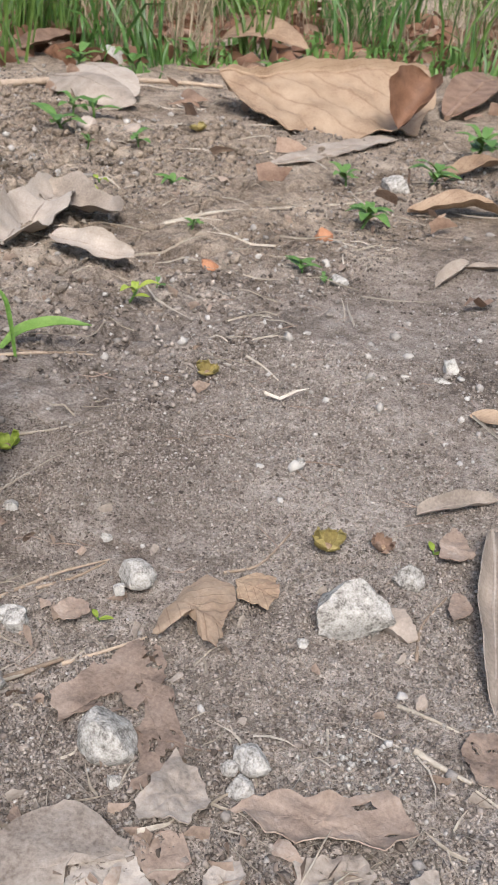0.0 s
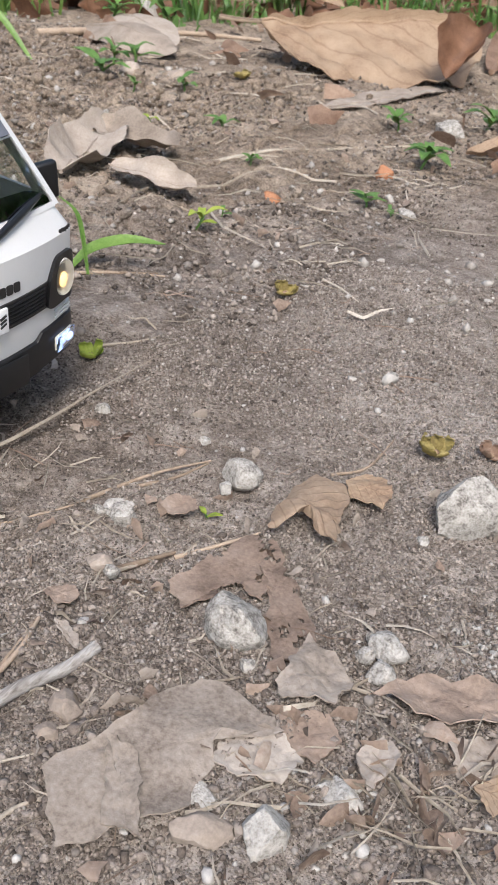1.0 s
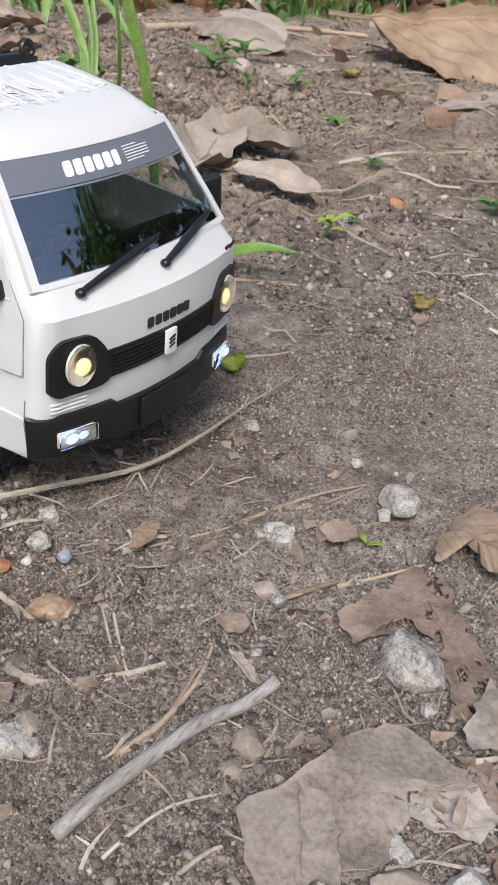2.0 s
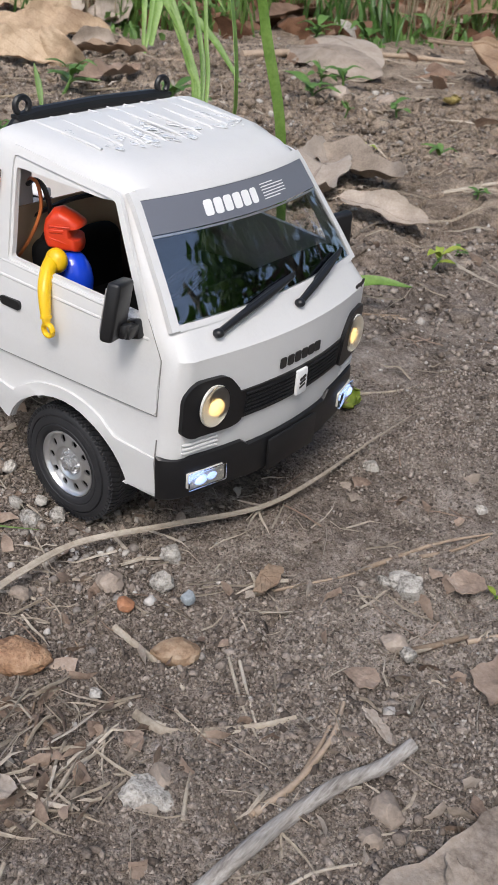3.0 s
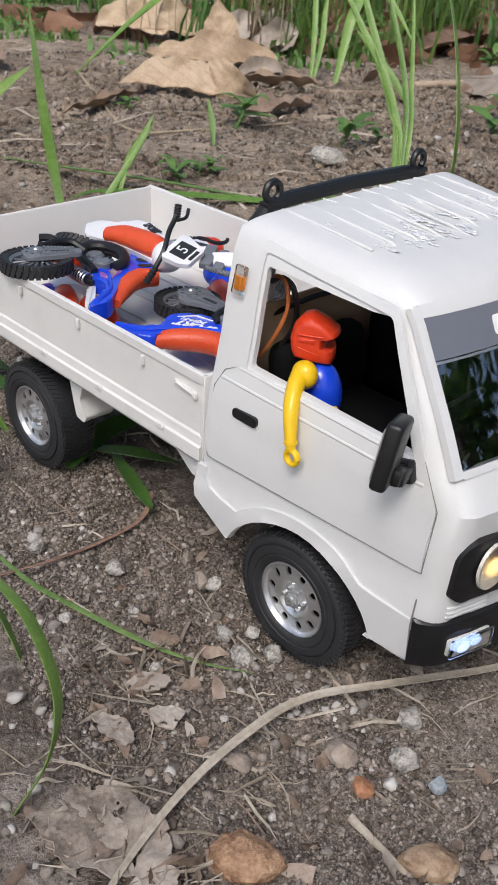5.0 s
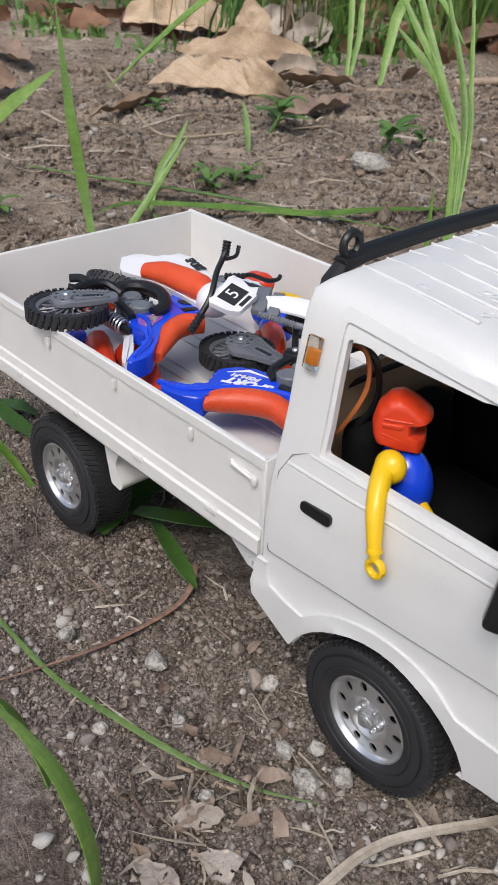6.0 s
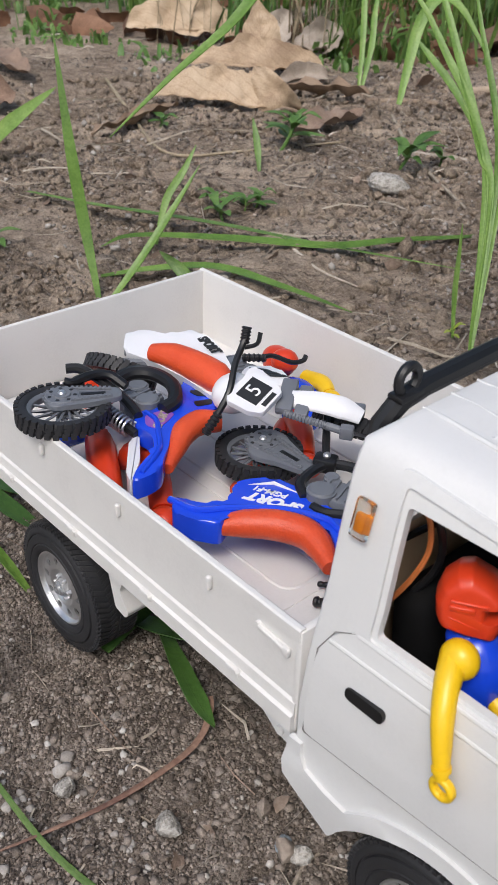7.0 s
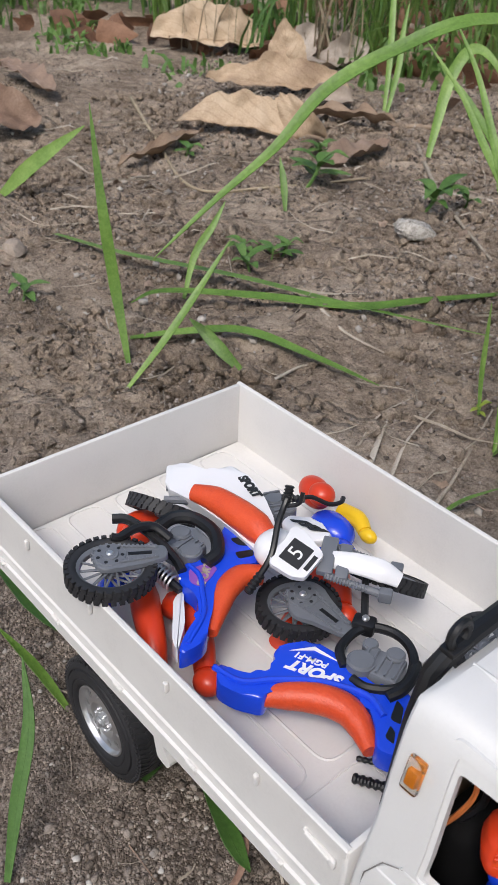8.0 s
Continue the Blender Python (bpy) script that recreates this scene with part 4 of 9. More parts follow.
# wipers
for base_u, tip_u, base_v in ((-0.74, 0.10, -0.12), (0.06, 0.80, -0.12)):
    wiper = bmesh.new()
    p, q = shield_point(base_u, base_v, 2.2), shield_point(tip_u, 0.10, 2.4)
    tube(wiper, [p, p.lerp(q, 0.3) + mm(0.8, 0, 0.8), p.lerp(q, 0.6) + mm(0.6, 0, 0.5), q], [0.0015, 0.0018, 0.0020, 0.0012], 8)
    blade_a, blade_b = p.lerp(q, 0.38) + mm(-0.6, 0, 1.4), q + mm(-0.4, 2, 1.0)
    tube(wiper, [blade_a, blade_a.lerp(blade_b, 0.5), blade_b], [0.0008, 0.0014, 0.0008], 6)
    blob(wiper, p, (0.0024, 0.0024, 0.0020), 2)
    part("wiper", wiper, BLACK, truck, "black windscreen wiper")


def nose_point(y, z, off=0.0):
    half, front = side_at(z)
    half += flank(45)
    y0 = min(abs(y), half - 12)
    x = front - bow(z) * (y0 / half) ** 2
    if abs(y) > half - 12:
        d = abs(y) - (half - 12)
        x -= 12 - math.sqrt(max(0, 144 - min(d, 11.9) ** 2))
    return Vector((x + off, y, z))


def nose_sheet(outline, proud, thick, spread=4.0):
    """A panel that follows the cab's front: outline in (y, z), mm."""
    from mathutils.geometry import delaunay_2d_cdt
    dense = []
    for a, b in zip(outline, outline[1:] + outline[:1]):
        steps = max(1, int((Vector(b) - Vector(a)).length / spread))
        dense += [Vector(a).lerp(Vector(b), t / steps) for t in range(steps)]
    n = len(dense)
    pts = list(dense)
    ys, zs = [p[0] for p in dense], [p[1] for p in dense]

    def inside(p):
        hit = False
        for a, b in zip(dense, dense[1:] + dense[:1]):
            if (a[1] > p[1]) != (b[1] > p[1]) and p[0] < (b[0] - a[0]) * (p[1] - a[1]) / (b[1] - a[1]) + a[0]:
                hit = not hit
        return hit

    for y in np.arange(min(ys), max(ys), spread):
        for z in np.arange(min(zs), max(zs), spread):
            if inside((y, z)):
                pts.append(Vector((y, z)))
    verts, _, tris, *_ = delaunay_2d_cdt(pts, [(j, (j + 1) % n) for j in range(n)], [], 0, 0.01)
    bm = bmesh.new()
    hi = [bm.verts.new(nose_point(p[0], p[1], proud) / 1000) for p in verts]
    lo = [bm.verts.new(nose_point(p[0], p[1], proud - thick) / 1000) for p in verts]
    count = set()
    for t in tris:
        mid = sum((verts[j] for j in t), Vector((0, 0))) / 3
        if not inside(mid):
            continue
        bm.faces.new([hi[j] for j in t])
        bm.faces.new([lo[j] for j in reversed(t)])
        count |= set(zip(t, t[1:] + t[:1]))
    for a, b in count:
        if (b, a) not in count:
            bm.faces.new((hi[b], hi[a], lo[a], lo[b]))
    for v in [v for v in bm.verts if not v.link_faces]:
        bm.verts.remove(v)
    return bm


# grille with its headlight surrounds
grille = part("grille", nose_sheet(rounded([(-40, 71), (40, 71), (40, 84.5), (-40, 84.5)], 1), 0.8, 1.4), BLACK, truck, "black ribbed grille between the headlights")
for z in np.arange(73, 84, 1.9):
    bar = bmesh.new()
    tube(bar, [nose_point(y, z, 1.0) / 1000 for y in np.linspace(-34, 34, 9)], 0.00055, 6)
    part("grille_bar", bar, BLACK, grille)
badge_bm = bmesh.new()
box(badge_bm, nose_point(0, 77.7, 2.0) / 1000, (0.0016, 0.0074, 0.0120), None, 0.0005)
badge = part("badge", badge_bm, PLAINWHITE, grille, "white badge plate with a black mark")
for dz in (-2.0, 0.0, 2.0):
    bar = bmesh.new()
    box(bar, nose_point(0, 77.7 + dz, 2.8) / 1000, (0.0004, 0.0042, 0.0012), Matrix.Rotation(radians(18), 4, "X"))
    part("badge_mark", bar, PRINTBLACK, badge)
for s in (-1, 1):
    corners = [(s * 36, 71), (s * 41, 69), (s * 61, 69), (s * 64.6, 71.5), (s * 64.6, 89), (s * 60.5, 95), (s * 45, 95), (s * 38, 86)]
    bezel = part("headlight", nose_sheet(rounded(corners[::-1] if s > 0 else corners, 4), 2.2, 3.0), BLACK, truck, "headlight in a black surround")
    centre = nose_point(s * 51.2, 82.6, 1.6) / 1000
    # the lamp faces ahead and a little outwards, as the nose curves
    face = Matrix.Translation(centre) @ Matrix.Rotation(radians(s * 5), 4, "Z") @ Matrix.Rotation(radians(90), 4, "Y") @ Matrix.Diagonal((1, 0.86, 1, 1))
    bowl = bmesh.new()
    spin(bowl, [(0.0004, -0.0002), (0.003, 0.0), (0.006, 0.0005), (0.0086, 0.0013), (0.0093, 0.0015), (0.0095, 0.0004)], 28, face)
    part("reflector", bowl, SILVER, bezel, "silvery lamp bowl")
    pane = bmesh.new()
    spin(pane, [(0.00005, 0.0034), (0.003, 0.0032), (0.006, 0.0026), (0.0088, 0.0018), (0.0088, 0.0015), (0.006, 0.0022), (0.00005, 0.0030)], 28, face)
    part("lens", pane, FROSTED, bezel, "clear round lamp lens").visible_shadow = False
    bulb = bmesh.new()
    blob(bulb, face @ Vector((0.0010, s * -0.001, 0.0009)), (0.0009, 0.0036, 0.0040), 2, 0, 0, Matrix.Rotation(radians(s * 14), 4, "Z"))
    part("bulb", bulb, BULB, bezel, "warm glowing bulb")
    for j in range(3):
        ridge = bmesh.new()
        tube(ridge, [nose_point(s * y, 61.5 + 1.9 * j, 0.3) / 1000 for y in np.linspace(46, 63, 7)], 0.0006, 6)
        part("ridge", ridge, WHITE, truck)

# raised maker's letters on the nose and a small script beside the screen, as plain black bars
for k in range(6):
    bar = bmesh.new()
    y = -16.0 + 5.0 * k + 3.5
    prism(bar, scaled(rounded([(-2.0, -2.4), (2.0, -2.4), (2.0, 2.4), (-2.0, 2.4)], 0.9)), 0.0005,
          Matrix.Translation(nose_point(y, 90.3, 0.2) / 1000) @ Matrix.Rotation(radians(0), 4, "Z") @ Matrix(((0, 0, 1, 0), (1, 0, 0, 0), (0, 1, 0, 0), (0, 0, 0, 1))))
    part("name_bar", bar, PRINTBLACK, truck)
for k in range(5):
    bar = bmesh.new()
    y = 52 + 2.3 * k
    prism(bar, scaled(rounded([(-0.9, -1.3), (0.9, -1.3), (0.9, 1.3), (-0.9, 1.3)], 0.5)), 0.0004,
          Matrix.Translation(nose_point(y, 105, 0.2) / 1000) @ Matrix(((0, 0, 1, 0), (1, 0, 0, 0), (0, 1, 0, 0), (0, 0, 0, 1))))
    part("script_bar", bar, PRINTBLACK, truck)

# bumper
bumper_bm = bmesh.new()
section = [(-10, 38.5), (2.0, 38.5), (4.0, 40), (4.4, 46), (4.4, 56), (3.8, 58.5), (1.6, 59.5), (-10, 59.5)]


def bumper_ring(y):
    y = y * 0.943
    x = 66.6 - 12.0 * (min(abs(y), 60) / 72) ** 2
    if abs(y) > 57:
        d = abs(y) - 57
        x -= 14 - math.sqrt(max(0.0, 14 ** 2 - min(d, 13.9) ** 2))
    notch = 1.0 if abs(y) < 30 else 0.0
    return [bumper_bm.verts.new(mm(max(52.3, x + a), y, z - (3.5 * notch if z > 50 else 0) - (1.0 * notch if z < 41 else 0))) for a, z in section]


stations = [-74, -73.2, -71.5, -69, -66, -62, -55, -45, -35, -30.5, -29.5, -20, -10, 0, 10, 20, 29.5, 30.5, 35, 45, 55, 62, 66, 69, 71.5, 73.2, 74]
rows = [bumper_ring(y) for y in stations]
for a, b in zip(rows, rows[1:]):
    for j in range(len(section)):
        q = (j + 1) % len(section)
        bumper_bm.faces.new((a[j], b[j], b[q], a[q]))
bumper_bm.faces.new(rows[0])
bumper_bm.faces.new(rows[-1][::-1])
bumper = part("bumper", bumper_bm, BLACK, truck, "matt black front bumper")
plate = bmesh.new()
box(plate, mm(71.3, 0, 46), (0.0014, 0.036, 0.016), None, 0.0006)
part("plate_holder", plate, BLACK, bumper)
for s in (-1, 1):
    lamp = bmesh.new()
    centre = mm(64.2, s * 52.5, 48.2)
    turn = Matrix.Rotation(radians(s * 14), 4, "Z")
    box(lamp, centre, (0.0025, 0.0185, 0.0075), turn, 0.0008)
    fog = part("fog_lamp", lamp, SILVER, bumper, "small oblong fog lamp, lit white")
    for dy in (-3.4, 3.4):
        led = bmesh.new()
        blob(led, centre + mm(1.2, dy, 0), (0.0014, 0.0036, 0.0024), 2)
        part("led", led, FOGLIGHT, fog, "glowing white diode")
    cover = bmesh.new()
    box(cover, centre + mm(2.0, 0, 0), (0.0012, 0.0192, 0.0082), turn, 0.0005)
    part("lens", cover, LENS, fog)

# door mirrors
for s in (-1, 1):
    mirror_bm = bmesh.new()
    # the one on the far side is pushed in towards the door
    pivot = mm(38.5, s * 67.5, 114.5)
    head = mm(38.5, -78.5, 123.5) if s < 0 else mm(36, 75.5, 119.5)
    turn = Matrix.Rotation(radians(s * -20), 4, "Z") @ Matrix.Rotation(radians(s * 9), 4, "X") @ Matrix.Rotation(radians(4), 4, "Y")
    box(mirror_bm, head, (0.0054, 0.0136, 0.0235) if s < 0 else (0.0054, 0.0122, 0.0200), turn, 0.0016, 3)
    part_mirror = part("mirror", mirror_bm, BLACK, truck, "black door mirror")
    arm = bmesh.new()
    box(arm, head + turn @ mm(3.2, -s * 2.6, -8), (0.0040, 0.0060, 0.0060), turn, 0.0012)
    box(arm, (pivot + head) / 2 + mm(1.5, s * -0.6, -5.5), (0.0045, 0.0105, 0.0055), turn, 0.0014)
    box(arm, pivot + mm(0, s * 0.8, -2), (0.006, 0.004, 0.008), Matrix.Rotation(radians(-18), 4, "Y"), 0.001)
    part("mirror_arm", arm, BLACK, part_mirror)
    pane = bmesh.new()
    box(pane, head + turn @ mm(-2.8, 0, 0), (0.0006, 0.0122, 0.0180), turn, 0.0002, 1)
    part("mirror_glass", pane, CHROME, part_mirror)

# roof ribs, running fore and aft
for y in (-44, -33, -22, -11, 0, 11, 22, 33, 44):
    rib = bmesh.new()
    half = 0.0013
    bend = abs(y) / 44
    line = [mm(x, y, lift_roof(x, 166.55 + 0.5 * (1 - bend)) + e) for x, e in ((-46, 0.1), (-40, 0.55), (-20, 0.7), (-4, 0.5), (4 - 9 * bend, -0.5))]
    tube(rib, line, [0.0005, 0.00075, 0.00075, 0.00075, 0.0004], 6)
    part("roof_rib", rib, WHITE, cab)

# rain drops and smears of water drying on the roof
WET = plastic("wet_white_plastic", (0.74, 0.74, 0.735), 0.10, bump=0.02, dirt=0.03, coat=0.8)
drop_rng = random.Random(77)
for k in range(46):
    along = -41 + 42 * drop_rng.random()
    across = drop_rng.choice((-38.5, -27.5, -16.5, -5.5, 5.5, 16.5, 27.5, 38.5)) + drop_rng.uniform(-3.5, 3.5)
    drops = bmesh.new()
    for j in range(drop_rng.randint(2, 6)):
        x, y = along + drop_rng.gauss(0, 2.6), across + drop_rng.gauss(0, 1.3)
        r = drop_rng.uniform(0.4, 1.5)
        top = lift_roof(x, 167.25 - 0.35 * (abs(y) / 42) ** 2) + 0.1
        blob(drops, mm(x, y, top), mm(r * drop_rng.uniform(1.0, 2.6), r, 0.30), 2, 0.5, k * 7 + j, Matrix.Rotation(drop_rng.uniform(-0.5, 0.5), 4, "Z"))
    part("water_drops", drops, WET, cab, "drying drops of rain water")

# black bar across the back of the roof with two eyes
bar_bm = bmesh.new()
tube(bar_bm, [mm(-54.5, -54, 112), mm(-54.5, -52, 150), mm(-54, -49, 166), mm(-52.5, -44.5, 171.5), mm(-52.5, -36, 172.8), mm(-52.5, 0, 173.6), mm(-52.5, 36, 172.8), mm(-52.5, 44.5, 171.5), mm(-54, 49, 166), mm(-54.5, 52, 150), mm(-54.5, 54, 112)], 0.0030, 10)
roof_bar = part("roof_bar", bar_bm, BLACK, truck, "black bar across the back of the cab roof")
for s in (-1, 1):
    eye_bm = bmesh.new()
    ring = [mm(-52.2, s * 43 + 3.6 * math.cos(a), 177 + 3.6 * math.sin(a)) for a in np.linspace(-0.28 * math.pi, 1.28 * math.pi, 14)]
    tube(eye_bm, ring, 0.0014, 8)
    box(eye_bm, mm(-52.2, s * 43, 172.8), (0.005, 0.009, 0.002), None, 0.0006)
    part("eye", eye_bm, BLACK, roof_bar)

# amber side lamps high on the back pillars
for s in (-1, 1):
    y = side_at(146)[0]
    lean = Matrix.Rotation(radians(s * 13), 4, "X")
    case_bm = bmesh.new()
    box(case_bm, mm(-41.8, s * (y + 5.7), 152.0), (0.0052, 0.0022, 0.0106), lean, 0.0008)
    marker = part("side_lamp", case_bm, LENS, truck, "amber side lamp with a clear case")
    heart = bmesh.new()
    box(heart, mm(-42.0, s * (y + 5.3), 150.7), (0.0031, 0.0022, 0.0050), lean, 0.0006)
    part("amber_bulb", heart, AMBER, marker, "amber plastic")

# inside the cab
for y in (-30, 30):
    seat_bm = bmesh.new()
    box(seat_bm, mm(-14, y, 92), (0.046, 0.044, 0.014), None, 0.005, 3)
    box(seat_bm, mm(-33, y, 105), (0.014, 0.048, 0.040), Matrix.Rotation(radians(-8), 4, "Y"), 0.0065, 4)
    part("seat", seat_bm, SEATBLACK, truck, "black plastic seat")
inner = bmesh.new()
box(inner, mm(0, 0, 84), (0.10, 0.136, 0.003), None)
box(inner, mm(44, 0, 104), (0.018, 0.125, 0.030), None, 0.006, 3)
part("cab_interior", inner, SEATBLACK, truck, "black cab floor and dashboard")
wheel_bm = bmesh.new()
tilt = Matrix.Translation(mm(27, -32, 116)) @ Matrix.Rotation(radians(-55), 4, "Y")
tube(wheel_bm, [tilt @ Vector((0.014 * math.cos(a), 0.014 * math.sin(a), 0)) for a in np.linspace(0, 2 * math.pi, 25)], 0.0014, 6)
tube(wheel_bm, [tilt @ Vector((-0.013, 0, 0)), tilt @ Vector((0, 0, -0.003)), tilt @ Vector((0.013, 0, 0))], 0.0013, 6)
tube(wheel_bm, [tilt @ Vector((0, 0, -0.003)), mm(42, -32, 104)], 0.002, 6)
part("steering_wheel", wheel_bm, BLACK, truck)
board = bmesh.new()
box(board, mm(-46.2, 4, 110), (0.0015, 0.125, 0.054), None, 0.0004)
part("back_board", board, TAN, truck, "tan board behind the seats")
wire_lines = [([(-42, -50, 149), (-38, -52, 151), (-34, -52, 149), (-33, -52, 139), (-37, -55, 126), (-42, -58, 116)], COPPER, "orange wire"),
              ([(-43, -50, 147), (-37, -51, 150.5), (-32, -50, 147), (-32, -48, 134), (-38, -51, 119)], BLACK, "black wire"),
              ([(-48, -48, 130), (-40, -30, 137), (-34, -10, 139), (-38, 10, 137), (-46, 24, 130)], BLACK, "black wire"),
              ([(-44, -20, 141), (-38, -4, 143), (-36, 10, 140), (-44, 22, 136)], COPPER, "orange wire")]
for pts, m, label in wire_lines:
    wire = bmesh.new()
    tube(wire, curve_through([mm(*p) for p in pts]), 0.0011 if m is BLACK else 0.0008, 6)
    part("wire", wire, m, truck, label)

# ---- the open bed ----
RIM, FLOOR_Z, REAR, FRONT, HALF = 110.5, 76.0, -272.5, -51.0, 73.8
bed_bm = bmesh.new()
box(bed_bm, mm((REAR + FRONT) / 2, 0, FLOOR_Z - 1.5), (0.2155, 0.1455, 0.003))
bed = part("bed_floor", bed_bm, BED, truck, "off-white plastic bed floor with pressed grooves")


def raised_outline(x0, x1, y0, y1, r):
    line = rounded([(x0, y0), (x1, y0), (x1, y1), (x0, y1)], r)
    return [mm(x, y, FLOOR_Z + 0.1) for x, y in line + line[:1]]


for y0 in (-66, -40, -14, 12, 38):
    groove = bmesh.new()
    tube(groove, raised_outline(-268, -92, y0 + 3, y0 + 22, 7), 0.0006, 5, ends=False)
    part("groove", groove, BED, bed)
for y0, y1 in ((-66, -24), (-20, 20), (24, 66)):
    groove = bmesh.new()
    tube(groove, raised_outline(-87, -62, y0, y1, 6), 0.0006, 5, ends=False)
    part("groove", groove, BED, bed)

# side walls: a section in (y, z) drawn out along x
WALL = [(HALF - 2.6, FLOOR_Z - 4), (HALF - 2.6, RIM), (HALF - 2.0, RIM + 0.5), (HALF - 0.6, RIM + 0.5), (HALF, RIM), (HALF, 106.8), (HALF - 0.8, 106.0), (HALF - 0.8, 84), (HALF, 83.2), (HALF + 0.3, 79.4),
        (HALF + 1.4, 78.8), (HALF + 1.4, 73), (HALF, 71.0), (HALF - 2.6, 71.0)]


def drawn_out(section, x0, x1, s):
    bm = bmesh.new()
    a = [bm.verts.new(mm(x0, s * y, z)) for y, z in section]
    b = [bm.verts.new(mm(x1, s * y, z)) for y, z in section]
    n = len(a)
    for j in range(n):
        bm.faces.new((a[j], a[(j + 1) % n], b[(j + 1) % n], b[j]))
    bm.faces.new(a[::-1])
    bm.faces.new(b)
    return bm


for s in (-1, 1):
    wall = part("bed_side", drawn_out(WALL, REAR, FRONT, s), BED, truck)
    for x in (-89, -136, -184, -231, -266):
        peg = bmesh.new()
        box(peg, mm(x, s * (HALF + 0.2), 103.2), (0.0020, 0.0020, 0.0048), None, 0.0007)
        part("peg", peg, BED, wall)
    for x in (-76, -120, -165, -210, -255):
        hinge = bmesh.new()
        box(hinge, mm(x, s * (HALF + 1.4), 78.4), (0.006, 0.0016, 0.0026), None, 0.0006)
        tube(hinge, [mm(x + 1.6, s * (HALF + 1.2), 79.2), mm(x + 1.6, s * (HALF + 2.6), 79.2)], 0.0011, 8)
        part("hinge", hinge, BED, wall)
    latch = bmesh.new()
    box(latch, mm(-61.5, s * (HALF - 0.3), 101.2), (0.013, 0.0011, 0.0026), Matrix.Rotation(radians(3), 4, "Y"), 0.0005)
    tube(latch, [mm(-67, s * (HALF + 0.2), 102.0), mm(-56, s * (HALF + 0.3), 100.8)], 0.0006, 8)
    box(latch, mm(-55.6, s * (HALF + 0.1), 100.4), (0.0026, 0.0018, 0.0034), None, 0.0007)
    tube(latch, [mm(-67.4, s * (HALF - 1), 102.2), mm(-67.4, s * (HALF + 0.5), 102.2)], 0.0009, 8)
    part("latch", latch, BED, wall)
    # quarter panel between bed and sill
    quarter = bmesh.new()
    outline = [(-46, 73), (-80, 73), (-78, 71), (-62.5, 60), (-46, 56)]
    prism(quarter, scaled(outline), 0.004, Matrix.Translation((0, (0.0695 if s > 0 else -0.0655), 0)) @ ALONG_Y)
    tube(quarter, [mm(-60, s * 67, 62.0), mm(-60, s * 70.4, 62.0)], 0.0017, 12)
    part("quarter_panel", quarter, WHITE, truck)
    # mudguard ahead of the rear wheel
    guard = bmesh.new()
    prism(guard, scaled(rounded([(-158, 73), (-155, 66), (-150.5, 47.5), (-144, 46.5), (-142, 50), (-147, 58), (-143, 68), (-137, 73)], 1.5)), 0.016, Matrix.Translation((0, 0.068 if s > 0 else -0.052, 0)) @ ALONG_Y)
    part("mudguard", guard, BED, truck)
tail = bmesh.new()
box(tail, mm(REAR + 1.2, 0, (RIM + 72) / 2), (0.0026, 2 * 0.0735, (RIM - 72) / 1000), None, 0.0008)
box(tail, mm(REAR - 0.6, 0, 76), (0.002, 0.146, 0.006), None, 0.0006)
part("tailgate", tail, BED, truck)
head_board = bmesh.new()
box(head_board, mm(FRONT - 0.6, 0, (RIM + 72) / 2), (0.0026, 2 * 0.0735, (RIM - 72) / 1000), None, 0.0008)
part("headboard", head_board, BED, truck)

# chassis
chassis = bmesh.new()
for s in (-1, 1):
    box(chassis, mm(-110, s * 22, 55), (0.30, 0.008, 0.014), None, 0.001)
    box(chassis, mm(-105, s * 30, 64), (0.33, 0.010, 0.012), None, 0.001)
for x in (-250, -187, -120, -60, 0, 40):
    box(chassis, mm(x, 0, 57), (0.008, 0.05, 0.010), None, 0.001)
tube(chassis, [mm(-191.5, -56, 30), mm(-191.5, 56, 30)], 0.006, 10)
blob(chassis, mm(-191.5, 0, 31), (0.015, 0.017, 0.014), 2)
tube(chassis, [mm(0, -56, 30), mm(0, 56, 30)], 0.005, 10)
tube(chassis, [mm(-170, 0, 34), mm(-60, 0, 46)], 0.004, 8)
box(chassis, mm(-90, 0, 50), (0.06, 0.034, 0.026), None, 0.004)
part("chassis", chassis, BLACK, truck, "dark chassis frame with axles")


